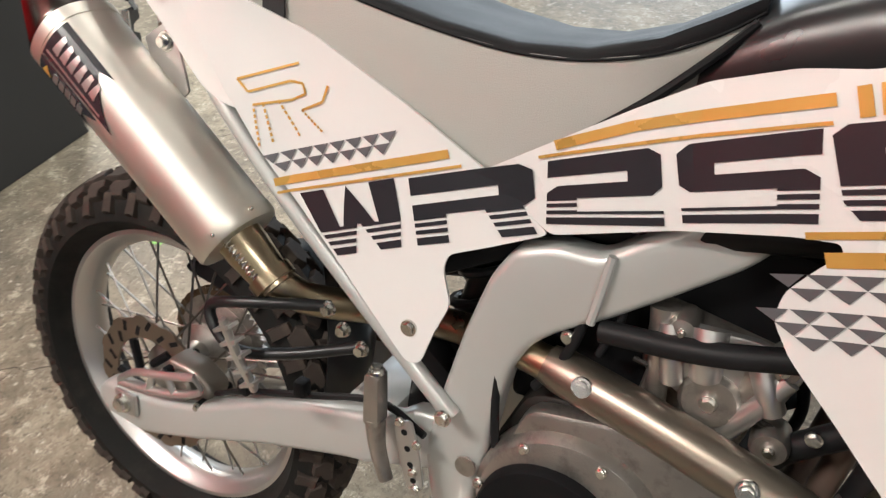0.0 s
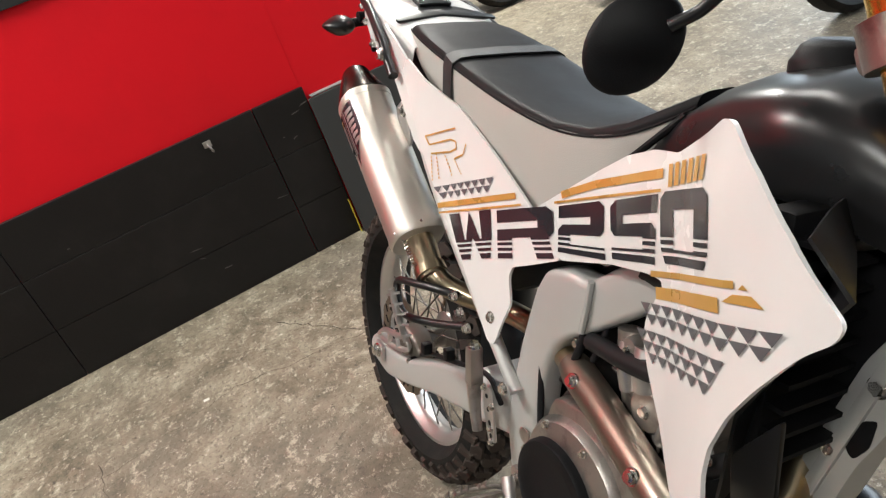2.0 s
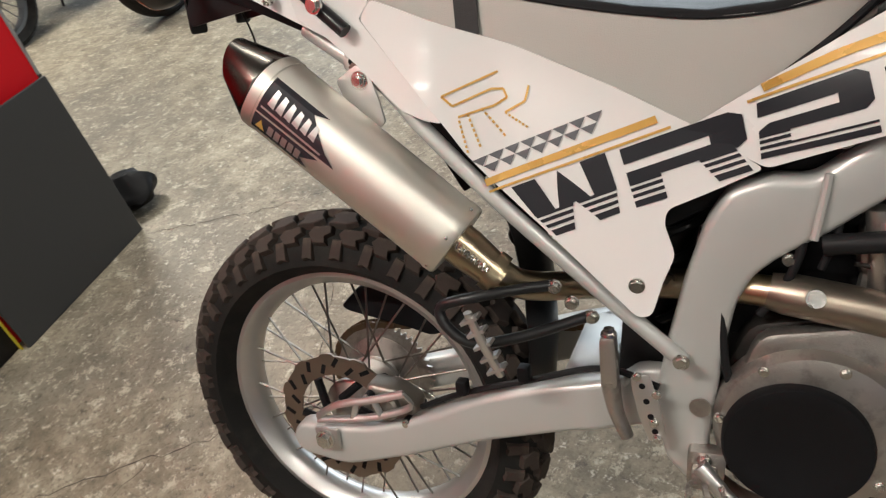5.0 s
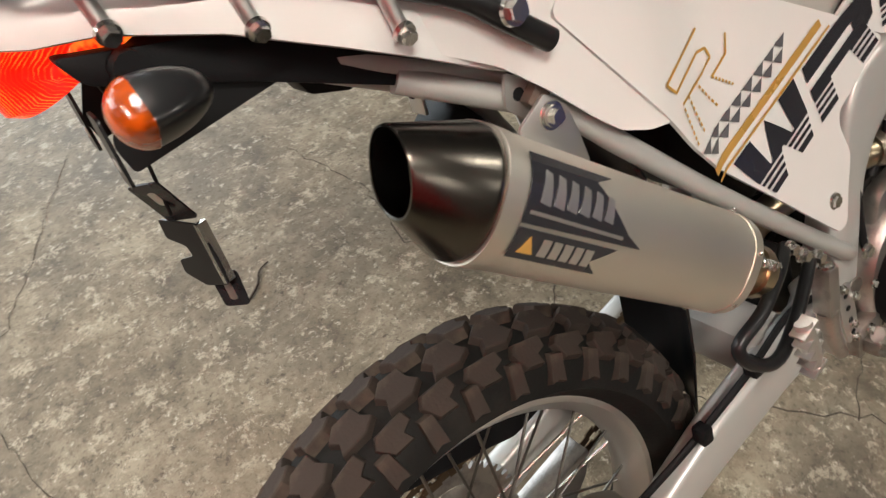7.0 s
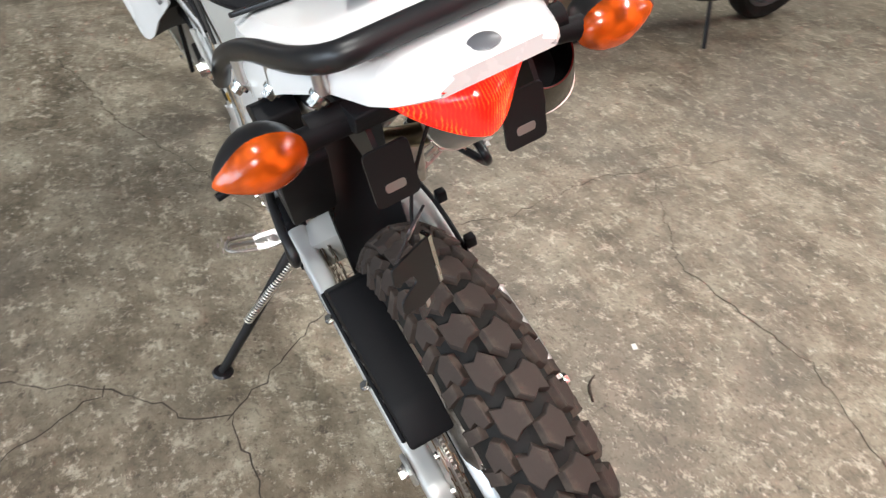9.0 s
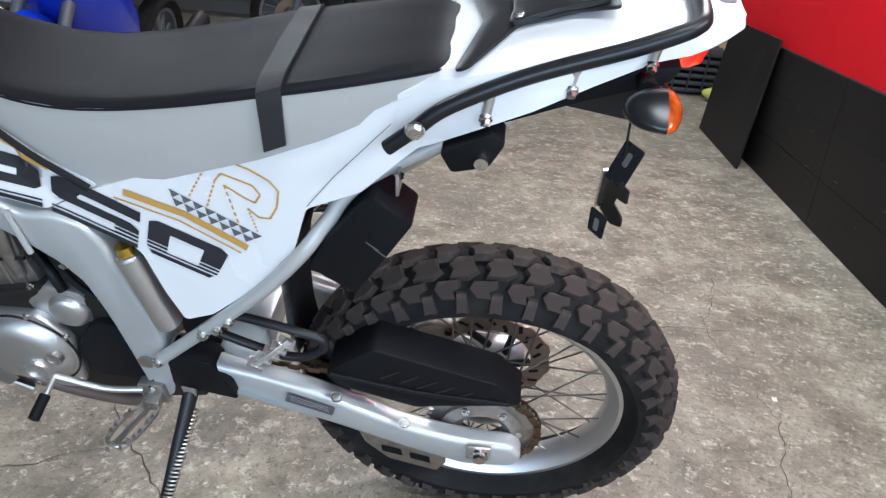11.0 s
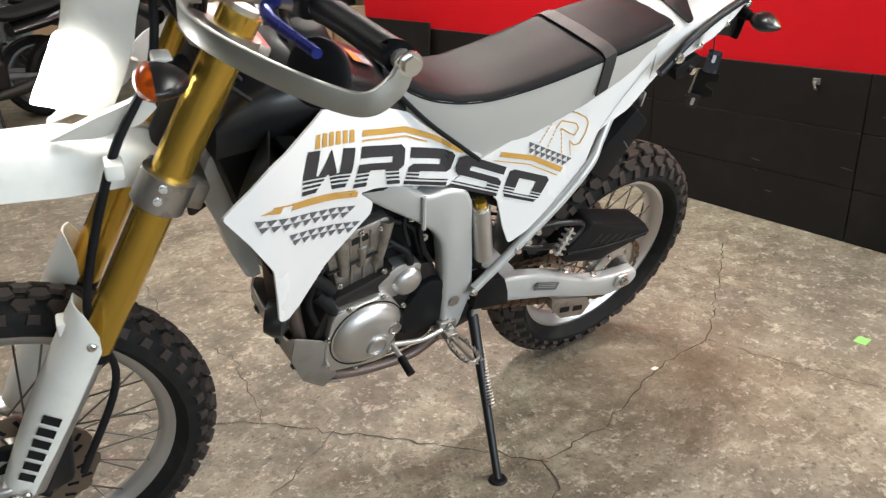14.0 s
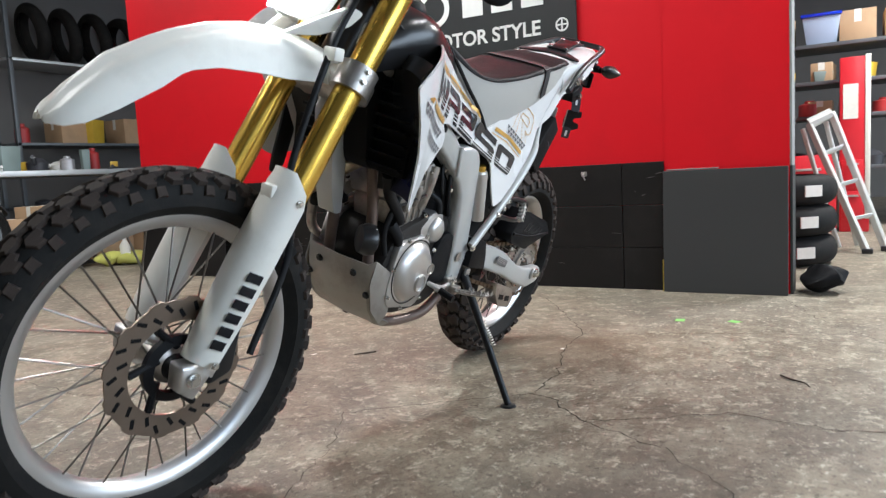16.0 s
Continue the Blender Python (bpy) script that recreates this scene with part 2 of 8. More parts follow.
    bp = nt.nodes.new("ShaderNodeBump")
    bp.inputs["Strength"].default_value, bp.inputs["Distance"].default_value = 0.4, 0.004
    nt.links.new(pale.outputs["Fac"], bp.inputs["Height"])
    nt.links.new(bp.outputs[0], b.inputs["Normal"])
    return m


floor_mat = concrete()


# ---- mesh helpers ----
def finish(bm, smooth=True, angle=40):
    bmesh.ops.recalc_face_normals(bm, faces=bm.faces)
    for f in bm.faces:
        f.smooth = smooth
    if smooth:
        for e in bm.edges:
            e.smooth = len(e.link_faces) == 2 and e.calc_face_angle(0) < radians(angle)


def mesh_ob(name, bm, material, smooth=True, angle=40, recalc=True):
    if recalc:
        finish(bm, smooth, angle)
    me = bpy.data.meshes.new(name)
    bm.to_mesh(me)
    bm.free()
    me.materials.append(material)
    return new(name, me)


def part(name, bm, material, parent, label="", smooth=True, angle=40):
    ob = mesh_ob(name, bm, material, smooth, angle)
    ob.parent = parent
    if label:
        ob["label"] = label
    return ob


def thing(name, bm, material, label, category, group="", kind="", smooth=True):
    return tagged(mesh_ob(name, bm, material, smooth), label, category, group, kind)


def merge(bm, other, m=None):
    me = bpy.data.meshes.new("tmp")
    other.to_mesh(me)
    other.free()
    if m is not None:
        me.transform(m)
    bm.from_mesh(me)
    bpy.data.meshes.remove(me)
    return bm


def moved(bm, m):
    bmesh.ops.transform(bm, matrix=m, verts=bm.verts)
    return bm


def mirrored(bm):
    for v in bm.verts:
        v.co.y = -v.co.y
    bmesh.ops.reverse_faces(bm, faces=bm.faces)
    return bm


def fillet(poly, r=0.01, n=3):
    """Round the corners of a closed 2D outline."""
    out = []
    k = len(poly)
    for i in range(k):
        p0, p1, p2 = (Vector(poly[(i + j) % k]) for j in (-1, 0, 1))
        a, c = p0 - p1, p2 - p1
        d = min(r, a.length * 0.45, c.length * 0.45)
        a, c = p1 + a.normalized() * d, p1 + c.normalized() * d
        for s in range(n + 1):
            t = s / n
            q = a * (1 - t) ** 2 + p1 * 2 * t * (1 - t) + c * t ** 2
            out.append((q.x, q.y))
    return out


def smooth_line(pts, n=6):
    """Catmull-Rom through the points."""
    pts = [Vector(p) for p in pts]
    ext = [pts[0] * 2 - pts[1]] + pts + [pts[-1] * 2 - pts[-2]]
    out = []
    for i in range(1, len(ext) - 2):
        a, b, c, d = ext[i - 1:i + 3]
        for s in range(n):
            t = s / n
            out.append(0.5 * (2 * b + (c - a) * t + (2 * a - 5 * b + 4 * c - d) * t * t + (3 * b - a - 3 * c + d) * t ** 3))
    out.append(pts[-1])
    return out


def tube(pts, radius, sides=12, n=6, caps=True, flat=1.0):
    """A round bar along a smooth line; radius a number or one per point."""
    rr = radius if isinstance(radius, (list, tuple)) else [radius] * len(pts)
    line = smooth_line(pts, n) if n > 1 else [Vector(p) for p in pts]
    bm = bmesh.new()
    rings = []
    up = None
    for i, p in enumerate(line):
        t = (line[min(i + 1, len(line) - 1)] - line[max(i - 1, 0)]).normalized()
        if up is None:
            up = t.orthogonal().normalized()
        up = (up - t * up.dot(t)).normalized()
        side = t.cross(up)
        u = i / max(1, n if n > 1 else 1)
        k = min(int(u), len(rr) - 2) if len(rr) > 1 else 0
        r = rr[k] + (rr[min(k + 1, len(rr) - 1)] - rr[k]) * min(1, u - k)
        rings.append([bm.verts.new(p + (up * math.cos(a) + side * math.sin(a) * flat) * r) for a in (2 * math.pi * j / sides for j in range(sides))])
    for a, b in zip(rings, rings[1:]):
        for j in range(sides):
            bm.faces.new((a[j], a[(j + 1) % sides], b[(j + 1) % sides], b[j]))
    if caps:
        bm.faces.new(rings[0][::-1])
        bm.faces.new(rings[-1])
    return bm


def loft(rings, closed=True, caps=True):
    bm = bmesh.new()
    vs = [[bm.verts.new(p) for p in r] for r in rings]
    n = len(vs[0])
    for a, b in zip(vs, vs[1:]):
        for j in range(n if closed else n - 1):
            bm.faces.new((a[j], a[(j + 1) % n], b[(j + 1) % n], b[j]))
    if caps and closed:
        bm.faces.new(vs[0][::-1])
        bm.faces.new(vs[-1])
    return bm


def lathe(profile, sides=48, closed=False):
    """Turn (radius, y) points about the Y axis."""
    bm = bmesh.new()
    rings = []
    for r, y in profile:
        rings.append([bm.verts.new((r * math.cos(a), y, r * math.sin(a))) for a in (2 * math.pi * j / sides for j in range(sides))])
    m = len(rings)
    for i in range(m if closed else m - 1):
        a, b = rings[i], rings[(i + 1) % m]
        for j in range(sides):
            bm.faces.new((a[j], a[(j + 1) % sides], b[(j + 1) % sides], b[j]))
    if not closed:
        if profile[0][0] > 1e-6:
            bm.faces.new(rings[0])
        if profile[-1][0] > 1e-6:
            bm.faces.new(rings[-1][::-1])
    bmesh.ops.remove_doubles(bm, verts=bm.verts, dist=1e-6)
    return bm


def bevelled(bm, r=0.003, segs=2, angle=30):
    bmesh.ops.recalc_face_normals(bm, faces=bm.faces)
    es = [e for e in bm.edges if len(e.link_faces) == 2 and e.calc_face_angle(0) > radians(angle)]
    bmesh.ops.bevel(bm, geom=es, offset=r, segments=segs, profile=0.5, affect="EDGES", clamp_overlap=True)
    return bm


def plate(outline, y0, y1, r=0.003, segs=2):
    """An (x, z) outline thickened from y0 to y1, with rounded edges."""
    bm = bmesh.new()
    a = [bm.verts.new((x, y0, z)) for x, z in outline]
    b = [bm.verts.new((x, y1, z)) for x, z in outline]
    bm.faces.new(a)
    bm.faces.new(b[::-1])
    n = len(a)
    for i in range(n):
        bm.faces.new((a[i], b[i], b[(i + 1) % n], a[(i + 1) % n]))
    if r:
        bevelled(bm, r, segs, 50)
    return bm


def box(x0, x1, y0, y1, z0, z1, r=0.003, segs=2):
    return plate([(x0, z0), (x1, z0), (x1, z1), (x0, z1)], y0, y1, r, segs)


def sheet(outline, fn, thick, side=1, step=0.03, rim=0.0):
    """A curved panel: an (x, z) outline laid on y = fn(x, z) and thickened inwards."""
    bm = bmesh.new()
    bm.faces.new([bm.verts.new((x, 0, z)) for x, z in outline])
    xs, zs = [p[0] for p in outline], [p[1] for p in outline]
    cut_grid(bm, min(xs), max(xs), min(zs), max(zs), step)
    for v in bm.verts:
        v.co.y = fn(v.co.x, v.co.z)
    bmesh.ops.recalc_face_normals(bm, faces=bm.faces)
    if sum(f.normal.y * f.calc_area() for f in bm.faces) < 0:
        bmesh.ops.reverse_faces(bm, faces=bm.faces)
    bmesh.ops.solidify(bm, geom=bm.faces[:], thickness=thick)
    if side < 0:
        mirrored(bm)
    return bm


def cut_grid(bm, x0, x1, z0, z1, step):
    for axis, lo, hi in (((1, 0, 0), x0, x1), ((0, 0, 1), z0, z1)):
        k = max(1, int((hi - lo) / step))
        for i in range(1, k + 1):
            c = lo + (hi - lo) * i / (k + 1)
            bmesh.ops.bisect_plane(bm, geom=bm.verts[:] + bm.edges[:] + bm.faces[:], plane_co=(c * axis[0], 0, c * axis[2]), plane_no=axis)
    bmesh.ops.triangulate(bm, faces=[f for f in bm.faces if len(f.verts) > 4])


def bolt_bm(p, axis=(0, 1, 0), r=0.008, h=0.006, hexed=True):
    """A flanged bolt head at p pointing along axis."""
    bm = bmesh.new()
    for rr, z0, z1, s in ((r, 0, h * 0.4, 20), (r * 0.72, h * 0.4, h, 6 if hexed else 16)):
        c = bmesh.ops.create_cone(bm, cap_ends=True, segments=s, radius1=rr, radius2=rr * 0.94, depth=z1 - z0)
        bmesh.ops.translate(bm, verts=c["verts"], vec=(0, 0, (z0 + z1) / 2))
    m = Vector(axis).to_track_quat("Z", "Y").to_matrix().to_4x4()
    m.translation = p
    return moved(bm, m)


def ball(p, r, sx=1, sy=1, sz=1, u=20, v=12):
    bm = bmesh.new()
    bmesh.ops.create_uvsphere(bm, u_segments=u, v_segments=v, radius=r)
    return moved(bm, Matrix.Translation(p) @ Matrix.Diagonal((sx, sy, sz, 1)))


def interp(x, table):
    xs = [t[0] for t in table]
    return float(np.interp(x, xs, [t[1] for t in table]))


# ---- the room ----
def slab(name, x0, x1, y0, y1, z0, z1, material, label, category, r=0.0):
    bm = box(x0, x1, y0, y1, z0, z1, r) if r else box(x0, x1, y0, y1, z0, z1, 0)
    return tagged(mesh_ob(name, bm, material, False), label, category, kind="structure")


WALL_X = -1.29
chip_grey = mat("chipped_paint", (0.12, 0.11, 0.10), 0.7, 0, 0.3, 40)
slab("floor", -9, 9, -7, 30, -0.12, 0.0, floor_mat, "stained and cracked grey-brown concrete workshop floor", "floor")
slab("ceiling", -9, 9, -7, 7.2, 3.3, 3.4, ceiling_mat, "pale panelled workshop ceiling", "ceiling")
slab("wall_south", -9, 9, -7.1, -7.0, 0, 3.3, side_wall_mat, "dim grimy workshop wall", "wall")
slab("wall_east", 8.9, 9.0, -7, 7.2, 0, 3.3, side_wall_mat, "dim grimy workshop wall", "wall")
slab("wall_west", -9.0, -8.9, -7, 7.2, 0, 3.3, side_wall_mat, "dim grimy workshop wall", "wall")
wall = slab("wall_partition", WALL_X - 0.12, WALL_X, -3.56, 0.775, 0, 3.3, red_wall, "red painted partition wall with black boards along its foot", "wall")
for k in range(3):
    for y0, y1 in ((-2.9, -1.903), (-1.9, -0.9), (-0.897, 0.032), (0.036, 0.234)):
        ob = mesh_ob("board", box(WALL_X, WALL_X + 0.02 + 0.001 * (k % 2), y0, y1, 0.001 + k * 0.206, 0.2055 + k * 0.206, 0.002), black_board, False)
        ob.parent = wall
ob = mesh_ob("sheet_board", moved(box(0, 0.012, 0.235, 0.772, 0.0, 0.57, 0.003), pose(WALL_X + 0.045, 0, 0, 0, -2.2, 0)), grey_board, False)
ob.parent = wall
ob = mesh_ob("sheet_board", moved(box(0, 0.012, -3.5, -2.66, 0.0, 0.66, 0.003), pose(WALL_X + 0.10, 0, 0, 0, -6, 0)), black_board, False)
ob.parent = wall
rng = random.Random(11)
for k in range(26):
    y0, z0, L, a = rng.uniform(-2.3, 0.2), rng.uniform(0.03, 0.56), rng.uniform(0.008, 0.05), rng.uniform(-0.5, 0.5)
    bm = bmesh.new()
    bm.faces.new([bm.verts.new((WALL_X + 0.0222, y0 + u, z0 + v)) for u, v in ((0, 0), (L, L * a), (L, L * a + 0.0018), (0.3 * L, 0.4 * L * a + 0.003))])
    ob = mesh_ob("scratch", bm, chip_grey, False)
    ob.parent = wall
ob = mesh_ob("seam_strip", box(WALL_X, WALL_X + 0.0012, 0.230, 0.234, 0.6, 3.3, 0), red_wall, False)
ob.parent = wall
ob = mesh_ob("joint_strip", box(WALL_X + 0.0225, WALL_X + 0.036, 0.226, 0.230, 0.0, 0.15, 0.002), mat("yellow_strip", (0.55, 0.42, 0.03), 0.5, 0, 0.15, 20), False)
ob.parent = wall
ob = mesh_ob("wall_hook", merge(tube([(WALL_X + 0.02, -0.156, 0.575), (WALL_X + 0.035, -0.156, 0.572), (WALL_X + 0.04, -0.15, 0.555), (WALL_X + 0.03, -0.148, 0.545)], 0.004, 8, 4), box(WALL_X + 0.018, WALL_X + 0.026, -0.17, -0.142, 0.562, 0.585, 0.002)), alu_rough)
ob.parent = wall
ob = mesh_ob("ledge", box(WALL_X, WALL_X + 0.03, 0.25, 0.48, 0.572, 0.577, 0.002), ceiling_mat, False)
ob.parent = wall
ob = mesh_ob("end_board", box(WALL_X - 0.12, WALL_X + 0.004, 0.775, 0.787, 0.0, 0.57, 0.002), grey_board, False)
ob.parent = wall
ob = mesh_ob("end_trim", box(WALL_X - 0.12, WALL_X + 0.004, 0.775, 0.785, 0.57, 3.3, 0.002), ceiling_mat, False)
ob.parent = wall

tube_glow = glow("tube_glow", (1.0, 0.95, 0.86), 6.0)
# lamp bodies for the added fill tubes, all out of view
for tx, ty, power in FILL_TUBES:
    lampbox = thing("ceiling_lamp", box(tx - 0.62, tx + 0.62, ty - 0.08, ty + 0.08, 3.16, 3.3, 0.01), ceiling_mat, "unseen white ceiling lamp with a bare fluorescent tube, added for fill light", "ceiling lamp", "ceiling lamps")
    part("tube", moved(lathe([(0.0, -0.6), (0.014, -0.6), (0.014, 0.6), (0.0, 0.6)], 12), pose(tx, ty, 3.13, 0, 0, 90)), tube_glow, lampbox)

# ---- the motorcycle ----
BIKE = pose(0, 0, 0.305, -19.543, -0.616, 0)
bike = new("motorcycle")
bike.matrix_world = BIKE
tagged(bike, "white and silver dual-sport motorcycle leaning on its sidestand on concrete", "motorcycle")


def y_shroud(x, z, bend=1.0):
    top = interp(x, [(0.566, 0.474), (0.66, 0.537), (0.73, 0.582), (0.80, 0.613), (0.845, 0.632), (0.885, 0.645), (0.915, 0.65), (0.945, 0.645), (1.03, 0.62), (1.114, 0.572)])
    fold = interp(x, [(0.57, 0.0), (0.66, 0.022), (0.73, 0.041), (0.80, 0.038), (0.885, 0.04), (0.915, 0.034), (0.945, 0.02), (1.03, 0.0)])
    return -fold * bend * max(0.0, 1 - (top - z) / 0.10) ** 1.6 + interp(x, [(0.5, 0.088), (0.57, 0.09), (0.65, 0.098), (0.75, 0.108), (0.83, 0.122), (0.9, 0.142), (0.95, 0.162), (1.0, 0.185), (1.05, 0.2), (1.11, 0.21), (1.2, 0.222)])


def y_shroud_right(x, z):
    return y_shroud(x, z, 0.25) + interp(x, [(0.57, 0.013), (0.75, 0.0145), (0.85, 0.025), (0.95, 0.039), (1.07, 0.045), (1.11, 0.036)])


def y_panel(x, z):
    top = 0.47 + (0.574 - x) * 0.40
    return 0.094 + 0.13 * min(max(top - z, 0), 0.27)


def y_panel_right(x, z):
    return y_panel(x, z) + 0.013 + interp(x, [(0.27, 0.018), (0.35, 0.0)])


SHROUD = [(0.566, 0.474), (0.66, 0.535), (0.73, 0.579), (0.80, 0.609), (0.845, 0.627), (0.882, 0.639), (0.915, 0.643), (0.945, 0.637),
          (1.03, 0.610), (1.103, 0.557), (1.060, 0.494), (1.020, 0.425), (1.012, 0.36), (1.008, 0.312), (0.99, 0.305), (0.965, 0.318),
          (0.912, 0.368), (0.817, 0.428), (0.814, 0.452), (0.846, 0.482), (0.81, 0.479), (0.74, 0.460), (0.646, 0.429)]
SHROUD_R = [(0.56, 0.476), (0.635, 0.523), (0.701, 0.564), (0.751, 0.593), (0.811, 0.614), (0.861, 0.623), (0.905, 0.649), (0.945, 0.673), (0.962, 0.675), (1.014, 0.651), (1.06, 0.621),
            (1.086, 0.598), (1.106, 0.581), (1.102, 0.568), (1.083, 0.55), (1.05, 0.505), (1.024, 0.466), (1.006, 0.424), (1.003, 0.395), (1.012, 0.355), (1.017, 0.337), (1.006, 0.32),
            (0.985, 0.312), (0.947, 0.326), (0.894, 0.37), (0.858, 0.4), (0.84, 0.425), (0.842, 0.45), (0.856, 0.473), (0.872, 0.496), (0.868, 0.502), (0.841, 0.496), (0.75, 0.469), (0.64, 0.432)]
PANEL = [(0.568, 0.472), (0.449, 0.522), (0.313, 0.574), (0.2, 0.632), (0.14, 0.668), (0.10, 0.69), (0.07, 0.66), (0.137, 0.605), (0.165, 0.578),
         (0.218, 0.522), (0.288, 0.487), (0.31, 0.41), (0.36, 0.352), (0.435, 0.285), (0.479, 0.266), (0.5, 0.31), (0.523, 0.376), (0.54, 0.392), (0.642, 0.43)]
PANEL_R = [(0.566, 0.479), (0.473, 0.529), (0.371, 0.577), (0.29, 0.607), (0.205, 0.643), (0.188, 0.622), (0.223, 0.5755), (0.2845, 0.494),
           (0.308, 0.459), (0.343, 0.418), (0.40, 0.364), (0.455, 0.310), (0.508, 0.259), (0.524, 0.262), (0.535, 0.30), (0.549, 0.335), (0.536, 0.372), (0.54, 0.388), (0.578, 0.404), (0.638, 0.431)]
TAIL_SIDE = [(0.204, 0.6415), (0.14, 0.672), (0.09, 0.690), (0.06, 0.672), (0.085, 0.636), (0.137, 0.604), (0.173, 0.571), (0.211, 0.531), (0.232, 0.511), (0.26, 0.499), (0.2825, 0.4955), (0.2215, 0.5755), (0.1865, 0.622)]
for side in (1, -1):
    sh = part("radiator_shroud", sheet(fillet(SHROUD if side > 0 else SHROUD_R, 0.008), y_shroud if side > 0 else y_shroud_right, 0.004, side, 0.014), white, bike, "white plastic shroud with dark and gold graphics")
    pn = part("side_panel", sheet(fillet(PANEL if side > 0 else PANEL_R, 0.008), y_panel if side > 0 else y_panel_right, 0.004, side, 0.02), white, bike, "white plastic side panel with graphics")

part("tail_side", sheet(fillet(TAIL_SIDE, 0.004), lambda x, z: interp(x, [(0.05, 0.112), (0.14, 0.121), (0.2, 0.1255), (0.285, 0.1335)]), 0.004, -1, 0.02), white, bike, "plain white tail side piece")

# wheels
def wheel(name, R, rim_r, width, rim_w, centre, hub_r, hub_w, n_spokes, m, tread):
    rim_prof = [(rim_r - 0.006, -rim_w), (rim_r + 0.006, -rim_w), (rim_r + 0.007, -rim_w + 0.004), (rim_r - 0.004, -rim_w + 0.008), (rim_r - 0.012, -rim_w * 0.4),
                (rim_r - 0.018, 0), (rim_r - 0.012, rim_w * 0.4), (rim_r - 0.004, rim_w - 0.008), (rim_r + 0.007, rim_w - 0.004), (rim_r + 0.006, rim_w), (rim_r - 0.006, rim_w),
                (rim_r - 0.022, rim_w * 0.55), (rim_r - 0.027, 0), (rim_r - 0.022, -rim_w * 0.55)]
    wh = part(name, moved(lathe(rim_prof, 72, True), m), alu, bike, "spoked wheel with a silver rim")
    prof = []
    w = width / 2
    for k in range(25):
        a = math.pi * (k / 24) - math.pi / 2
        y = w * math.sin(a)
        r = rim_r + (R - rim_r) * math.cos(a) ** 0.62 if abs(math.cos(a)) > 1e-6 else rim_r
        prof.append((r, y))
    prof[0], prof[-1] = (rim_r, -rim_w * 0.95), (rim_r, rim_w * 0.95)
    part("tyre", moved(lathe(prof, 96, True), m), rubber, wh, "worn black off-road tyre")
    hub = lathe([(0.012, -hub_w - 0.012), (hub_r * 0.6, -hub_w - 0.01), (hub_r, -hub_w), (hub_r, -hub_w + 0.008), (hub_r * 0.55, -hub_w + 0.02), (hub_r * 0.5, 0),
                 (hub_r * 0.55, hub_w - 0.02), (hub_r, hub_w - 0.008), (hub_r, hub_w), (hub_r * 0.6, hub_w + 0.01), (0.012, hub_w + 0.012)], 32)
    part("hub", moved(hub, m), alu_rough, wh)
    for i in range(n_spokes):
        a = 2 * math.pi * i / n_spokes
        sgn = 1 if i % 2 else -1
        lean = (1 if (i // 2) % 2 else -1) * 0.62
        p0 = Vector((hub_r * 0.93 * math.cos(a + lean), sgn * (hub_w - 0.004), hub_r * 0.93 * math.sin(a + lean)))
        p1 = Vector(((rim_r - 0.02) * math.cos(a), sgn * 0.006, (rim_r - 0.02) * math.sin(a)))
        part("spoke", moved(tube([p0, p1], 0.0019, 6, 1), m), spoke_mat, wh)
    tread(wh, R, width, m, rim_r)
    return wh


def tread_rows(wh, R, width, m, rim_r, rows):
    """rows: count, angle across, width, length, shift along, depth"""
    shapes = ([(-0.5, -0.30), (-0.5, 0.22), (-0.12, 0.5), (0.14, 0.34), (0.5, 0.44), (0.5, -0.18), (0.20, -0.5), (-0.10, -0.34)],
              [(-0.5, -0.44), (-0.42, 0.34), (-0.05, 0.5), (0.5, 0.22), (0.5, -0.30), (0.12, -0.22), (-0.08, -0.5)],
              [(-0.5, -0.36), (-0.5, 0.40), (0.5, 0.50), (0.42, 0.06), (0.5, -0.40)])
    w = width / 2
    for i_row, (n, phi, cross, length, shift, depth) in enumerate(rows):
        y = w * math.sin(phi)
        r = rim_r + (R - rim_r) * math.cos(phi) ** 0.62
        tilt = math.copysign(min(1.25, abs(phi)), phi)
        meshes = []
        for variant in range(2):
            pts = [(a * (1.0 if variant else 0.92), b * (0.94 if variant else 1.0)) for a, b in shapes[min(2, i_row // 2)]]
            bm = bmesh.new()
            k = len(pts)
            lo = [bm.verts.new((p[1] * length * 1.10, p[0] * cross * 1.10, -0.006)) for p in pts]
            mid = [bm.verts.new((p[1] * length, p[0] * cross, depth - 0.0015)) for p in pts]
            hi = [bm.verts.new((p[1] * length * 0.93, p[0] * cross * 0.93, depth)) for p in pts]
            bm.faces.new(hi)
            for a, b in ((lo, mid), (mid, hi)):
                for i in range(k):
                    bm.faces.new((a[i], a[(i + 1) % k], b[(i + 1) % k], b[i]))
            finish(bm, False)
            me = bpy.data.meshes.new("tread_block")
            bm.to_mesh(me)
            bm.free()
            me.materials.append(tread_rubber)
            meshes.append(me)
        for i in range(n):
            ob = new("tread_block", meshes[i % 2])
            ob.parent = wh
            a = 2 * math.pi * (i + shift) / n
            ob.matrix_local = m @ Matrix.Rotation(a, 4, "Y") @ Matrix.Translation((0, y, r)) @ Matrix.Rotation(-tilt, 4, "X") @ Matrix.Rotation(0 if phi >= 0 else math.pi, 4, "Z")


def rear_tread(wh, R, width, m, rim_r):
    tread_rows(wh, R, width, m, rim_r, [(36, 0.27, 0.035, 0.047, 0, 0.009), (36, -0.27, 0.035, 0.047, 0.5, 0.009), (36, 0.80, 0.029, 0.042, 0.45, 0.009),
                                       (36, -0.80, 0.029, 0.042, 0.95, 0.009), (36, 1.12, 0.033, 0.021, 0.05, 0.006), (36, -1.12, 0.033, 0.021, 0.55, 0.006)])


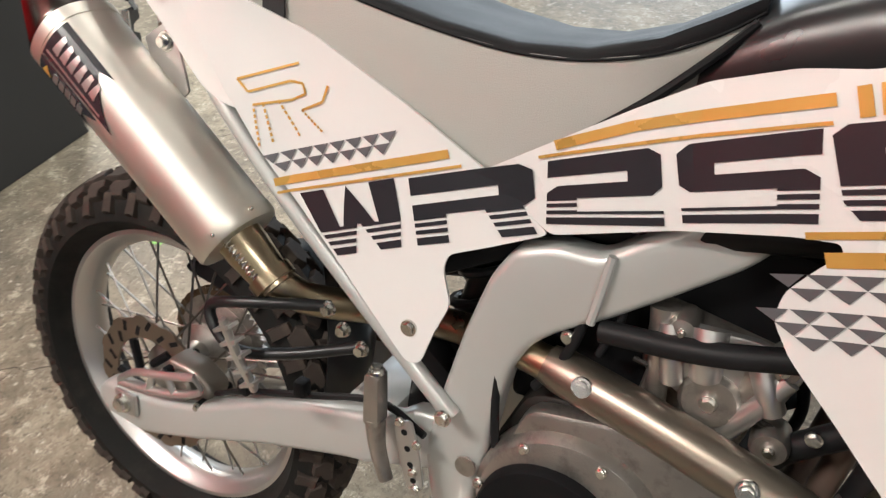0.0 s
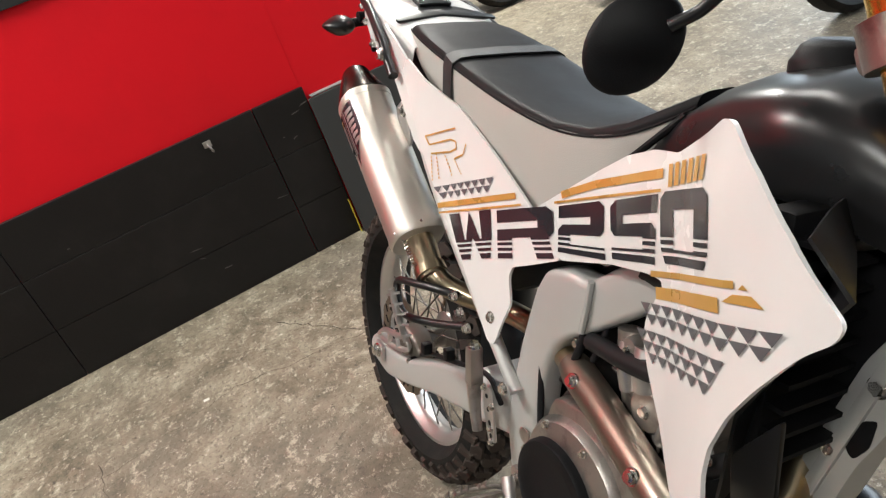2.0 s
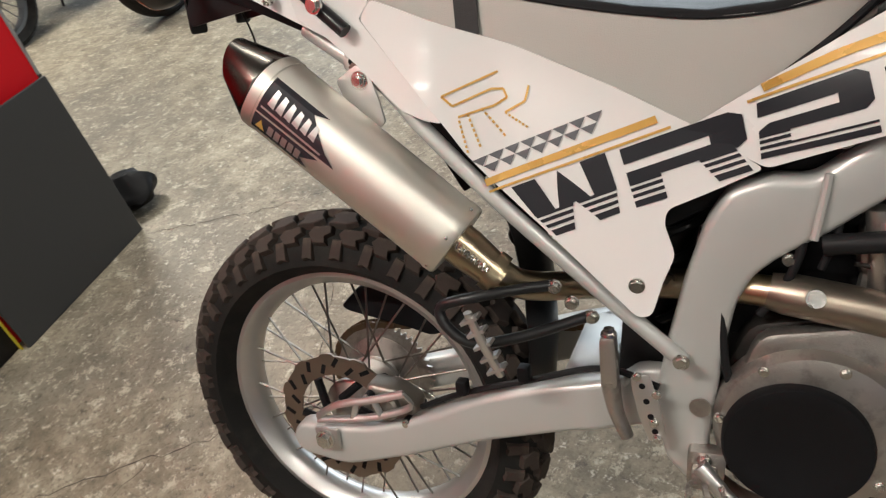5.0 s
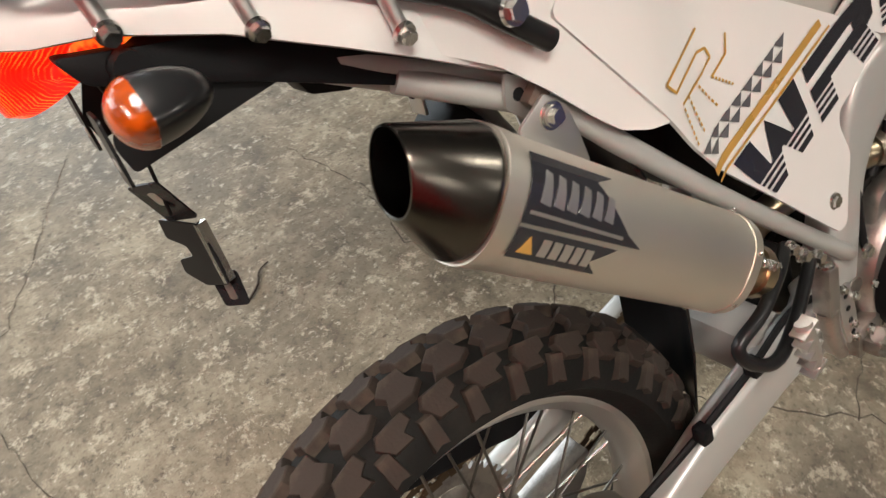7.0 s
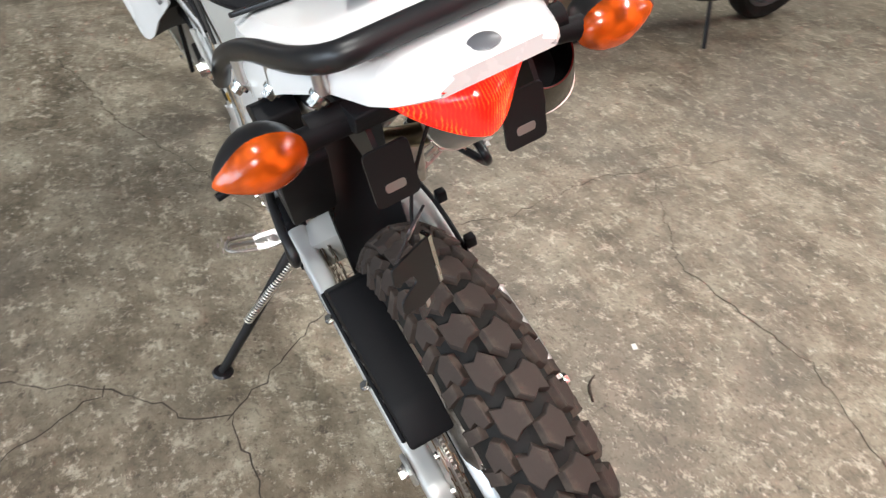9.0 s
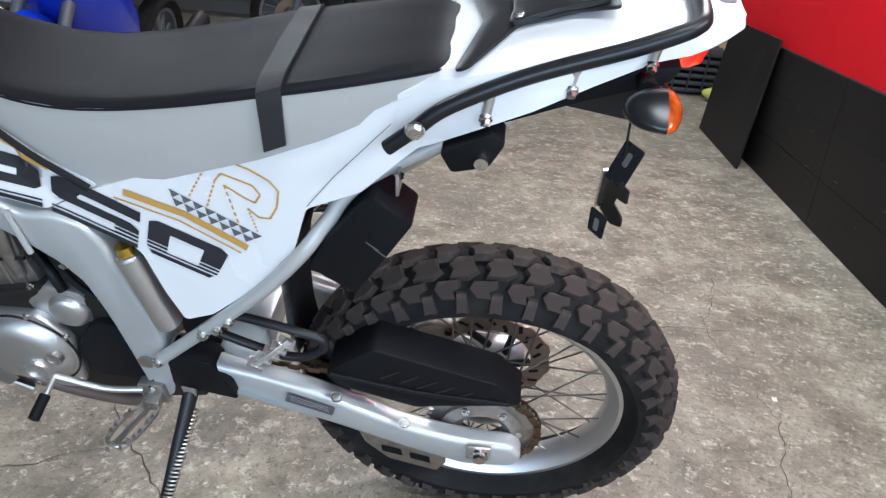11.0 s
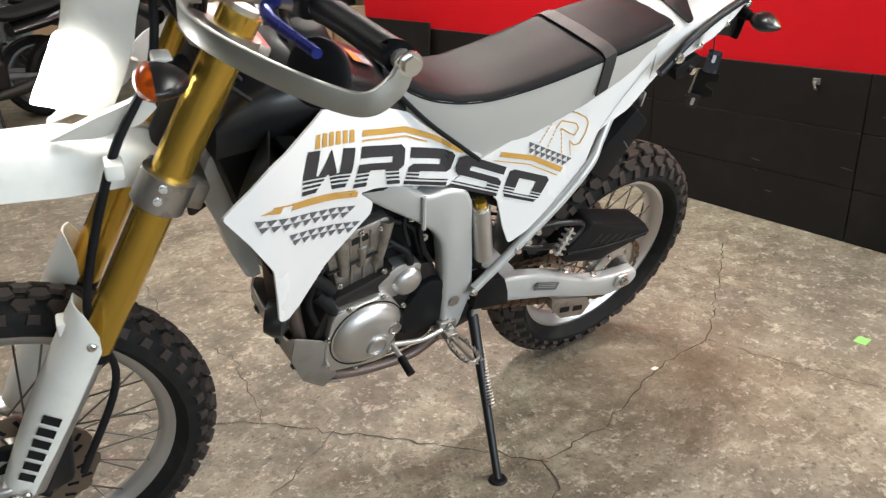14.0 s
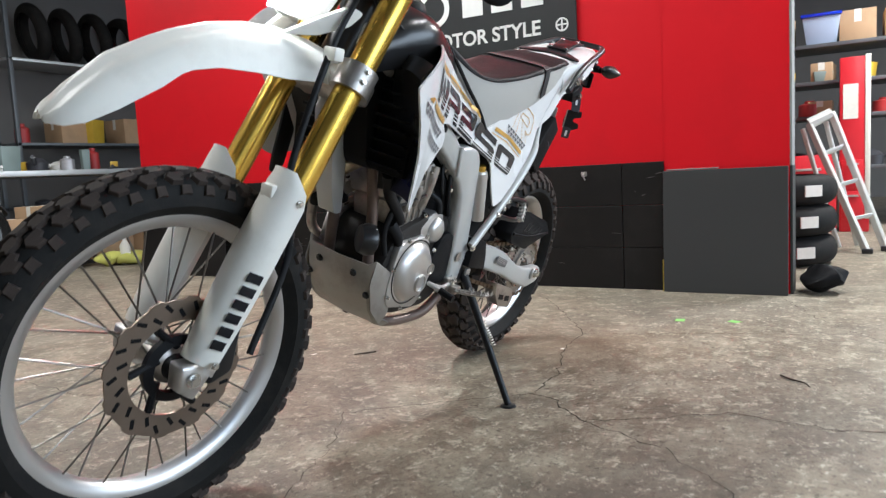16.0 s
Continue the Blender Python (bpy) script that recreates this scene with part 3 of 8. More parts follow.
def front_tread(wh, R, width, m, rim_r):
    tread_rows(wh, R, width, m, rim_r, [(44, 0.16, 0.020, 0.034, 0, 0.007), (44, -0.16, 0.020, 0.034, 0.5, 0.007), (44, 0.62, 0.022, 0.034, 0.45, 0.008),
                                       (44, -0.62, 0.022, 0.034, 0.95, 0.008), (44, 1.04, 0.018, 0.022, 0.1, 0.005), (44, -1.04, 0.018, 0.022, 0.6, 0.005)])


R_AXLE = Matrix.Translation((0.034, 0, 0.012))
rear = wheel("rear_wheel", 0.3175, 0.2355, 0.122, 0.032, None, 0.05, 0.04, 36, R_AXLE, rear_tread)

# steering: turned slightly to the right about the head axis
RAKE = radians(25.5)
STEER = radians(-8.5)
HEAD = Vector((1.095, 0, 0.58))
AXIS = Vector((-math.sin(RAKE), 0, math.cos(RAKE)))
S = Matrix.Translation(HEAD) @ Matrix.Rotation(STEER, 4, AXIS) @ Matrix.Translation(-HEAD)
F_AXLE = Vector((1.410, 0, 0.002))
front = wheel("front_wheel", 0.336, 0.264, 0.086, 0.022, None, 0.035, 0.045, 36, S @ Matrix.Translation(F_AXLE), front_tread)


def along_fork(d, y=0.0, off=0.0):
    """A point d metres up the fork from the axle's height; off: ahead of the leg."""
    base = Vector((1.383, y, 0.002))
    return base + AXIS * d + Vector((math.cos(RAKE), 0, math.sin(RAKE))) * off


for side in (1, -1):
    y = 0.092 * side
    leg = part("fork_tube", moved(tube([along_fork(0.30, y), along_fork(0.86, y)], 0.0275, 24, 1), S), gold_ano, bike, "gold anodised upper fork tube")
    part("fork_slider", moved(tube([along_fork(0.0, y), along_fork(0.34, y)], 0.0225, 20, 1), S), alu, bike)

# fork, clamps, guards, fender
for side in (1, -1):
    y = 0.092 * side
    g = bmesh.new()
    rings = []
    for k in range(15):
        t = k / 14
        d = 0.015 + 0.365 * t
        span = radians(92 if t < 0.85 else 92 - 58 * ((t - 0.85) / 0.15) ** 2)
        rad = 0.036 + 0.010 * math.sin(min(1, t * 1.6) * math.pi / 2)
        ring = []
        for j in range(13):
            a = -span + 2 * span * j / 12
            # open towards the wheel and the back
            a += radians(10) * side
            ring.append(along_fork(d, y, 0.011) + Vector((math.cos(RAKE), 0, math.sin(RAKE))) * (rad * math.cos(a)) + Vector((0, rad * math.sin(a), 0)))
        rings.append(ring)
    g = loft(rings, closed=False, caps=False)
    bmesh.ops.recalc_face_normals(g, faces=g.faces)
    bmesh.ops.solidify(g, geom=g.faces[:], thickness=0.003)
    guard = part("fork_guard", moved(g, S), white_matte, bike, "white plastic fork guard with black marks")
    if side > 0:
        # the maker's mark as plain bars
        for k in range(6):
            d0 = 0.048 + k * 0.0255
            b = bmesh.new()
            pts = []
            for (dd, aa) in ((d0, 52), (d0 + 0.002, 84), (d0 + 0.019, 84), (d0 + 0.017, 52)):
                t = (dd - 0.015) / 0.365
                rad = 0.036 + 0.010 * math.sin(min(1, t * 1.6) * math.pi / 2) + 0.0035
                a = radians(aa)
                pts.append(along_fork(dd, y, 0.011) + Vector((math.cos(RAKE), 0, math.sin(RAKE))) * (rad * math.cos(a)) + Vector((0, rad * math.sin(a), 0)))
            b.faces.new([b.verts.new(p) for p in pts])
            bmesh.ops.solidify(b, geom=b.faces[:], thickness=0.0008)
            part("mark", moved(b, S), decal_black, guard, smooth=False)
    for d in (0.025, 0.335):
        part("bolt", moved(bolt_bm(along_fork(d, y + 0.045 * side, 0.018), (0, side, 0), 0.0075), S), chrome, guard)
    part("dust_seal", moved(tube([along_fork(0.288, y), along_fork(0.304, y)], 0.0285, 20, 1), S), black_plastic, bike)
    part("fork_foot", moved(bevelled(merge(tube([along_fork(-0.045, y, 0.012), along_fork(0.03, y, 0.004)], [0.020, 0.024], 16, 1),
                                           box(1.388, 1.436, y - 0.018, y + 0.022, -0.022, 0.028, 0.006)), 0.002), S), alu, bike)
    part("axle_nut", moved(bolt_bm(Vector((1.412, y + 0.024 * side, 0.002)), (0, side, 0), 0.014, 0.01), S), chrome, bike)
    for d, hh in ((0.565, 0.05), (0.80, 0.035)):
        part("fork_clamp", moved(tube([along_fork(d, y), along_fork(d + hh, y)], 0.038, 20, 1), S), alu_rough, bike)
    part("fork_cap", moved(tube([along_fork(0.86, y), along_fork(0.868, y)], 0.022, 16, 1), S), alu, bike)
part("lower_bridge", moved(bevelled(loft([[along_fork(0.565 + a, yy, b) for a, b in ((0, -0.065), (0.045, -0.065), (0.045, 0.02), (0, 0.02))] for yy in (-0.09, 0.09)]), 0.008), S), alu_rough, bike)
part("upper_bridge", moved(bevelled(loft([[along_fork(0.805 + a, yy, b) for a, b in ((0, -0.06), (0.025, -0.06), (0.025, 0.02), (0, 0.02))] for yy in (-0.09, 0.09)]), 0.006), S), alu_rough, bike)

# front fender: a shallow vault above the wheel
FENDER = [  # x, top z, half width, depth of the skirts
    (1.10, 0.572, 0.050, 0.050), (1.17, 0.590, 0.054, 0.062), (1.25, 0.601, 0.058, 0.076), (1.32, 0.598, 0.060, 0.070), (1.39, 0.585, 0.060, 0.058), (1.44, 0.568, 0.060, 0.051), (1.458, 0.561, 0.0605, 0.052),
    (1.488, 0.547, 0.061, 0.061), (1.55, 0.514, 0.058, 0.067), (1.595, 0.472, 0.052, 0.050), (1.622, 0.438, 0.043, 0.024), (1.632, 0.424, 0.031, 0.010), (1.637, 0.416, 0.018, 0.004)]
rings = []
for x, z, hw, skirt in FENDER:
    ring = []
    for j in range(15):
        s = -1 + 2 * j / 14
        ring.append((x, hw * s * (1 - 0.02 * s * s), z - skirt * abs(s) ** 2.6 + 0.004 * (math.cos(s * 9) - 1)))
    rings.append(ring)
fb = loft(rings, closed=False, caps=False)
bmesh.ops.recalc_face_normals(fb, faces=fb.faces)
bmesh.ops.solidify(fb, geom=fb.faces[:], thickness=0.004)
part("front_fender", moved(fb, S), white_matte, bike, "long white plastic front fender")

# headlight mask and lamp
MASK = [(1.190, 0.846, 0.050), (1.196, 0.822, 0.060), (1.204, 0.785, 0.070), (1.214, 0.74, 0.073), (1.226, 0.70, 0.060), (1.240, 0.66, 0.044), (1.252, 0.632, 0.030)]
rings = []
for k, (x, z, hw) in enumerate(MASK):
    rings.append([(x - 0.062 * abs(s) ** 2.0 + 0.006 * math.cos(3 * s), hw * s, z - (0.034 if k < 2 else 0.016) * abs(s) ** 1.3) for s in (-1 + 2 * j / 14 for j in range(15))])
mb = loft(rings, closed=False, caps=False)
bmesh.ops.recalc_face_normals(mb, faces=mb.faces)
bmesh.ops.solidify(mb, geom=mb.faces[:], thickness=0.004)
mask = part("headlight_mask", moved(mb, S), white_matte, bike, "white headlight mask with the lamp switched on")
rings = []
for x, z, hw in ((1.212, 0.718, 0.058), (1.221, 0.698, 0.055), (1.234, 0.670, 0.046), (1.246, 0.646, 0.034), (1.251, 0.634, 0.026)):
    rings.append([(x + 0.021 - 0.046 * abs(s) ** 2.4, hw * s, z) for s in (-1 + 2 * j / 10 for j in range(11))])
lb = loft(rings, closed=False, caps=False)
bmesh.ops.recalc_face_normals(lb, faces=lb.faces)
bmesh.ops.solidify(lb, geom=lb.faces[:], thickness=0.004)
part("headlight_lens", moved(lb, S), lamp_glow, mask, "glowing headlight lens")
for side in (1, -1):
    # small wings of the mask over the fender
    w = bevelled(plate(fillet([(1.262, 0.612), (1.20, 0.652), (1.145, 0.684), (1.122, 0.676), (1.145, 0.648), (1.20, 0.622)], 0.008), 0.040, 0.054, 0), 0.004)
    for v in w.verts:
        v.co.y += 0.030 - 0.052 * (v.co.x - 1.122) / 0.14
        v.co.z -= 0.022
    part("mask_wing", moved(w if side > 0 else mirrored(w), S), white_matte, bike)

# front turn signals
def signal(p, face, m, stalk_to, size=1.0):
    """An almond-shaped indicator at p whose lens looks along face (+1 ahead, -1 behind)."""
    out = 1 if p.y > 0 else -1
    body = ball((0, 0, 0), 1, 0.040, 0.034, 0.0225, 28, 18)
    lens = ball((0, 0, 0), 1, 0.021, 0.0348, 0.0232, 28, 18)
    for bm in (body, lens):
        for v in bm.verts:
            u = max(0.0, v.co.y * out / 0.034)
            v.co.z *= 1 - 0.45 * u ** 2
            v.co.y += out * 0.006 * u ** 3
            if bm is body and v.co.x * face < 0:
                v.co.x *= 1.1
    bmesh.ops.bisect_plane(lens, geom=lens.verts[:] + lens.edges[:] + lens.faces[:], plane_co=(0.001 * face, 0, 0), plane_no=(-face, 0, 0), clear_outer=True)
    bmesh.ops.bisect_plane(body, geom=body.verts[:] + body.edges[:] + body.faces[:], plane_co=(0.002 * face, 0, 0), plane_no=(face, 0, 0), clear_outer=True)
    t = m @ Matrix.Translation(p) @ Matrix.Scale(size, 4)
    ob = part("turn_signal", moved(body, t), black_gloss, bike, "black indicator with an amber lens")
    part("lens", moved(lens, t), amber, ob, "ribbed amber lens")
    part("stalk", moved(tube([p, p.lerp(Vector(stalk_to), 0.5), stalk_to], [0.011, 0.009, 0.011], 12, 4), m), black_plastic, ob)


for side in (1, -1):
    signal(Vector((1.136, 0.154 * side, 0.717)), 1, S, (1.09, 0.085 * side, 0.712))
    signal(Vector((-0.096, 0.136 * side, 0.6845 + 0.0075 * side)), -1, Matrix.Identity(4), (-0.085, 0.06 * side, 0.688), 0.88)

guard_alu = mat("satin_guard_aluminium", (0.42, 0.42, 0.39), 0.45, 0.8, 0.12, 12, grain=0.1, grain_scale=300)
# handlebar, grips, brush guards, mirror
def swept(bm):
    """Bends the straight bar parts back and down towards their ends."""
    for v in bm.verts:
        k = interp(abs(v.co.y), [(0.08, 0.0), (0.25, 0.48), (0.385, 1.0)])
        v.co.x -= 0.064 * k
        v.co.z -= (0.032 if v.co.y > 0 else -0.012) * k
    return bm


bar = part("handlebar", moved(swept(tube([(0.985, -0.385, 0.855), (0.99, -0.25, 0.845), (1.035, -0.16, 0.83), (1.055, -0.08, 0.805), (1.055, 0.08, 0.805), (1.035, 0.16, 0.83), (0.99, 0.25, 0.845), (0.985, 0.385, 0.855)], 0.0115, 14, 8)), S), alu, bike, "silver handlebar with brush guards")
part("crossbar", moved(swept(tube([(1.04, -0.14, 0.845), (1.04, 0.14, 0.845)], 0.007, 12, 1)), S), alu, bar)
for side in (1, -1):
    y = side
    part("grip", moved(swept(tube([(0.988, 0.245 * y, 0.845), (0.987, 0.255 * y, 0.846), (0.986, 0.365 * y, 0.853), (0.985, 0.375 * y, 0.854)], [0.021, 0.0165, 0.0165, 0.02], 16, 3)), S), black_plastic, bar, "ribbed black rubber grip")
    line = smooth_line([(1.075, 0.085 * y, 0.805), (1.115, 0.17 * y, 0.812), (1.118, 0.26 * y, 0.82), (1.08, 0.345 * y, 0.818), (1.03, 0.388 * y, 0.812), (1.0, 0.395 * y, 0.83), (0.985, 0.392 * y, 0.855)], 8)
    secs = []
    for k, p in enumerate(line):
        t = (line[min(k + 1, len(line) - 1)] - line[max(k - 1, 0)]).normalized()
        nrm = Vector((t.y, -t.x, 0)).normalized() * 0.0035
        up = t.cross(nrm).normalized() * (0.013 if k > 3 else 0.009)
        secs.append([p + nrm + up, p - nrm + up, p - nrm - up, p + nrm - up])
    part("brush_guard", moved(swept(bevelled(loft(secs), 0.0015, 2)), S), guard_alu, bar, "bent flat aluminium brush guard")
    part("end_bolt", moved(swept(bolt_bm(Vector((0.985, 0.397 * y, 0.856)), (0, y, 0), 0.014, 0.008)), S), chrome, bar)
    part("switch_box", moved(swept(box(0.972, 1.012, min(0.195 * y, 0.242 * y), max(0.195 * y, 0.242 * y), 0.828, 0.872, 0.008)), S), black_plastic, bar)
    part("lever", moved(swept(tube([(1.02, 0.2 * y, 0.838), (1.05, 0.24 * y, 0.838), (1.05, 0.34 * y, 0.843)], [0.008, 0.007, 0.006], 8, 4)), S), black_paint if y < 0 else blue_lever, bar)
    part("bar_clamp", moved(swept(box(1.035, 1.077, min(0.03 * y, 0.055 * y), max(0.03 * y, 0.055 * y), 0.775, 0.827, 0.005)), S), alu_rough, bar)
    for k in (0.012, 0.028):
        part("clamp_bolt", moved(swept(bolt_bm(Vector((1.04 + k, 0.042 * y, 0.827)), (0, 0, 1), 0.005, 0.006)), S), chrome, bar)
part("dash", moved(box(1.02, 1.065, -0.045, 0.045, 0.79, 0.85, 0.012, 3), S), black_plastic, bike)
mir = ball((0, 0, 0), 1, 0.010, 0.046, 0.036, 32, 16)
MIR = pose(0.867, -0.208, 0.710, 50, -7, -39)
mo = part("mirror", moved(mir, MIR), black_plastic, bike, "round black mirror turned down")
part("mirror_stem", tube([(0.890, -0.192, 0.724), (0.915, -0.178, 0.742), (0.952, -0.176, 0.785), (0.958, -0.2, 0.835)], 0.0055, 10, 6), black_paint, mo)
mo = part("mirror", moved(ball((0, 0, 0), 1, 0.010, 0.040, 0.042, 32, 16), pose(0.995, 0.249, 0.770, 35, -20, 39)), black_plastic, bike, "round black mirror turned down")
part("mirror_stem", tube([(1.005, 0.21, 0.782), (1.0, 0.17, 0.795), (1.005, 0.165, 0.82), (1.01, 0.19, 0.85)], 0.0055, 10, 6), black_paint, mo)

# cables and hose
for pts, r in (([(1.19, 0.105, 0.10), (1.29, 0.075, 0.33), (1.215, 0.085, 0.60), (1.175, 0.075, 0.74), (1.12, 0.06, 0.86), (1.05, 0.12, 0.88)], 0.006),
               ([(1.02, 0.2, 0.85), (1.08, 0.12, 0.85), (1.10, 0.05, 0.82), (1.06, 0.03, 0.72), (0.98, 0.05, 0.64)], 0.0045),
               ([(1.03, -0.2, 0.85), (1.09, -0.1, 0.86), (1.11, -0.02, 0.80), (1.05, 0.0, 0.70)], 0.005)):
    if r == 0.006:
        pts = [along_fork(0.06, 0.12, -0.05), along_fork(0.25, 0.10, -0.045), along_fork(0.37, 0.095, 0.035), along_fork(0.60, 0.085, 0.075), along_fork(0.75, 0.07, 0.07), (1.105, 0.06, 0.86), (1.05, 0.13, 0.875), (1.02, 0.2, 0.85)]
    part("brake_hose" if r == 0.006 else "cable", moved(swept(tube(pts, r, 10, 8)), S), cable_mat, bike)
for d, o in ((0.335, 0.05), (0.60, 0.07), (0.76, 0.065)):
    part("hose_clip", moved(box(-0.012, 0.012, -0.02, 0.012, -0.012, 0.012, 0.004), S @ Matrix.Translation(along_fork(d, 0.095, o))), white_matte, bike)

part("clutch_perch", moved(swept(merge(box(0.995, 1.03, 0.165, 0.20, 0.83, 0.862, 0.006), tube([(1.02, 0.185, 0.85), (1.05, 0.15, 0.855), (1.075, 0.12, 0.85)], 0.006, 8, 4))), S), black_paint, bike)
part("brake_reservoir", moved(swept(merge(box(1.0, 1.045, -0.20, -0.15, 0.845, 0.882, 0.008), tube([(1.02, -0.175, 0.84), (1.0, -0.175, 0.835)], 0.014, 10, 1))), S), black_gloss, bike, "black brake fluid reservoir")
for k, (y0, y1, up) in enumerate(((0.18, 0.03, 0.02), (-0.18, 0.0, 0.03), (0.20, 0.05, 0.0))):
    part("cable", moved(swept(tube([(1.02, y0, 0.85), (1.05, y0 * 0.75, 0.85 + up), (1.06, (y0 + y1) / 2, 0.83 + up), (1.05, y1, 0.77), (1.06, y1 * 1.2, 0.70), (0.98, y1 * 1.5, 0.63)], 0.0038 + 0.0006 * (k % 2), 8, 6)), S), cable_mat, bike)
for side in (1, -1):
    part("clamp_bracket", moved(bevelled(loft([[along_fork(d, 0.115 * side, o) for d, o in ((0.80, 0.0), (0.83, 0.0), (0.83, 0.05), (0.80, 0.05))], [along_fork(d, 0.05 * side, o) for d, o in ((0.80, 0.02), (0.83, 0.02), (0.83, 0.055), (0.80, 0.055))]]), 0.003), S), alu_rough, bike)
    for d in (0.585, 0.605):
        part("clamp_bolt", moved(bolt_bm(along_fork(d, 0.125 * side, 0.012), (0, side, 0.2), 0.007, 0.008), S), chrome, bike)

# front brake
def brake_disc(r, r_in, name, parent, m, holes=20):
    bm = bmesh.new()
    n = 120
    outer = [r * (1 + 0.03 * (1 if math.sin(12 * 2 * math.pi * j / n) > 0.2 else -0.2)) for j in range(n)]
    vs = {}
    for yi, y in enumerate((-0.002, 0.002)):
        vs[yi, 0] = [bm.verts.new((r_in * math.cos(2 * math.pi * j / n), y, r_in * math.sin(2 * math.pi * j / n))) for j in range(n)]
        vs[yi, 1] = [bm.verts.new((outer[j] * math.cos(2 * math.pi * j / n), y, outer[j] * math.sin(2 * math.pi * j / n))) for j in range(n)]
    for j in range(n):
        k = (j + 1) % n
        bm.faces.new((vs[0, 0][j], vs[0, 0][k], vs[0, 1][k], vs[0, 1][j]))
        bm.faces.new((vs[1, 0][j], vs[1, 1][j], vs[1, 1][k], vs[1, 0][k]))
        bm.faces.new((vs[0, 1][j], vs[0, 1][k], vs[1, 1][k], vs[1, 1][j]))
        bm.faces.new((vs[0, 0][j], vs[1, 0][j], vs[1, 0][k], vs[0, 0][k]))
    d = part(name, moved(bm, m), disc_mat, parent, "wavy brake disc")
    slots = bmesh.new()
    for i in range(holes):
        a = 2 * math.pi * i / holes
        rr = r * (0.80 if i % 2 else 0.90)
        for s in (1, -1):
            c = box(-0.009, 0.009, 0.0022 * s - 0.0004, 0.0022 * s + 0.0004, -0.0035, 0.0035, 0)
            merge(slots, c, Matrix.Rotation(-a, 4, "Y") @ Matrix.Translation((rr, 0, 0)) @ Matrix.Rotation(0.6, 4, "Y"))
    part("slotting", moved(slots, m), black_plastic, parent, smooth=False)["kind"] = "stuff"
    for i in range(6):
        a = 2 * math.pi * i / 6
        sp = tube([Vector((r_in * 0.98 * math.cos(a), 0, r_in * 0.98 * math.sin(a))), Vector((r_in * 0.45 * math.cos(a + 0.5), 0, r_in * 0.45 * math.sin(a + 0.5)))], 0.007, 8, 1)
        part("disc_carrier", moved(sp, m), black_plastic, parent)
    return d


MF = S @ Matrix.Translation(F_AXLE)
brake_disc(0.128, 0.088, "brake_disc", front, MF @ Matrix.Translation((0, 0.058, 0)), 28)
part("disc_carrier_ring", moved(lathe([(0.045, 0.05), (0.06, 0.048), (0.062, 0.062), (0.045, 0.066)], 40, True), MF), black_plastic, front)
part("front_caliper", moved(bevelled(plate(fillet([(1.320, -0.008), (1.37, -0.028), (1.38, 0.072), (1.35, 0.122), (1.31, 0.102)], 0.012), 0.045, 0.10, 0.008), 0.002), S), black_paint, bike, "black front brake caliper")
part("hub_spacer", moved(lathe([(0.0, 0.05), (0.024, 0.05), (0.024, 0.072), (0.018, 0.076), (0.0, 0.076)], 24), MF), black_plastic, front)

# rear brake, sprocket, chain
brake_disc(0.112, 0.078, "brake_disc", rear, R_AXLE @ Matrix.Translation((0, -0.072, 0)), 24)
cal = part("rear_caliper", bevelled(plate(fillet([(0.10, 0.05), (0.17, 0.03), (0.185, 0.07), (0.15, 0.095), (0.10, 0.10)], 0.012), -0.105, -0.062, 0.008), 0.002), dark_cast, bike, "dusty bronze rear brake caliper")
part("piston_boss", moved(lathe([(0.022, -0.10), (0.022, -0.114), (0.018, -0.118), (0.0, -0.118)], 24), Matrix.Translation((0.135, 0, 0.068))), dark_cast, cal)
for x, z in ((0.11, 0.085), (0.17, 0.05)):
    part("slide_pin", tube([(x, -0.118, z), (x, -0.055, z)], 0.007, 10, 1), black_plastic, cal)
    part("bolt", bolt_bm((x, -0.118, z), (0, -1, 0), 0.007, 0.006), chrome, cal)
cgd = bmesh.new()
for pts, r in (([(0.02, -0.124, 0.045), (0.06, -0.126, 0.072), (0.12, -0.126, 0.088), (0.175, -0.125, 0.105)], 0.006), ([(0.02, -0.124, 0.04), (0.07, -0.126, 0.048), (0.13, -0.126, 0.062), (0.185, -0.125, 0.085), (0.175, -0.125, 0.105)], 0.006),
               ([(0.085, -0.126, 0.052), (0.095, -0.126, 0.08)], 0.005), ([(0.135, -0.126, 0.062), (0.125, -0.126, 0.088)], 0.005)):
    merge(cgd, tube(pts, r, 8, 4, flat=0.5))
part("caliper_guard", cgd, alu, bike, "cut-out aluminium caliper guard")
part("brake_hose", tube([(0.19, -0.10, 0.07), (0.26, -0.115, 0.11), (0.36, -0.118, 0.145), (0.46, -0.11, 0.17), (0.53, -0.125, 0.16)], 0.0045, 8, 6), cable_mat, bike)
for x, z in ((0.36, 0.150), (0.27, 0.118)):
    part("hose_guide", box(x - 0.008, x + 0.008, -0.126, -0.108, z - 0.012, z + 0.01, 0.003), black_plastic, bike)
for side in (1, -1):
    part("axle_block", moved(box(-0.018, 0.022, min(0.124 * side, 0.132 * side), max(0.124 * side, 0.132 * side), -0.02, 0.018, 0.003), R_AXLE), alu, bike)
    part("rear_axle_nut", bolt_bm((0.034, 0.132 * side, 0.012), (0, side, 0), 0.016, 0.012), chrome, bike)
sp = bmesh.new()
n = 47 * 4
outer = [sp.verts.new(((0.097 if (j % 4) in (1, 2) else 0.089) * math.cos(2 * math.pi * j / n), 0.078, (0.097 if (j % 4) in (1, 2) else 0.089) * math.sin(2 * math.pi * j / n))) for j in range(n)]
inner = [sp.verts.new((0.068 * math.cos(2 * math.pi * j / n), 0.078, 0.068 * math.sin(2 * math.pi * j / n))) for j in range(n)]
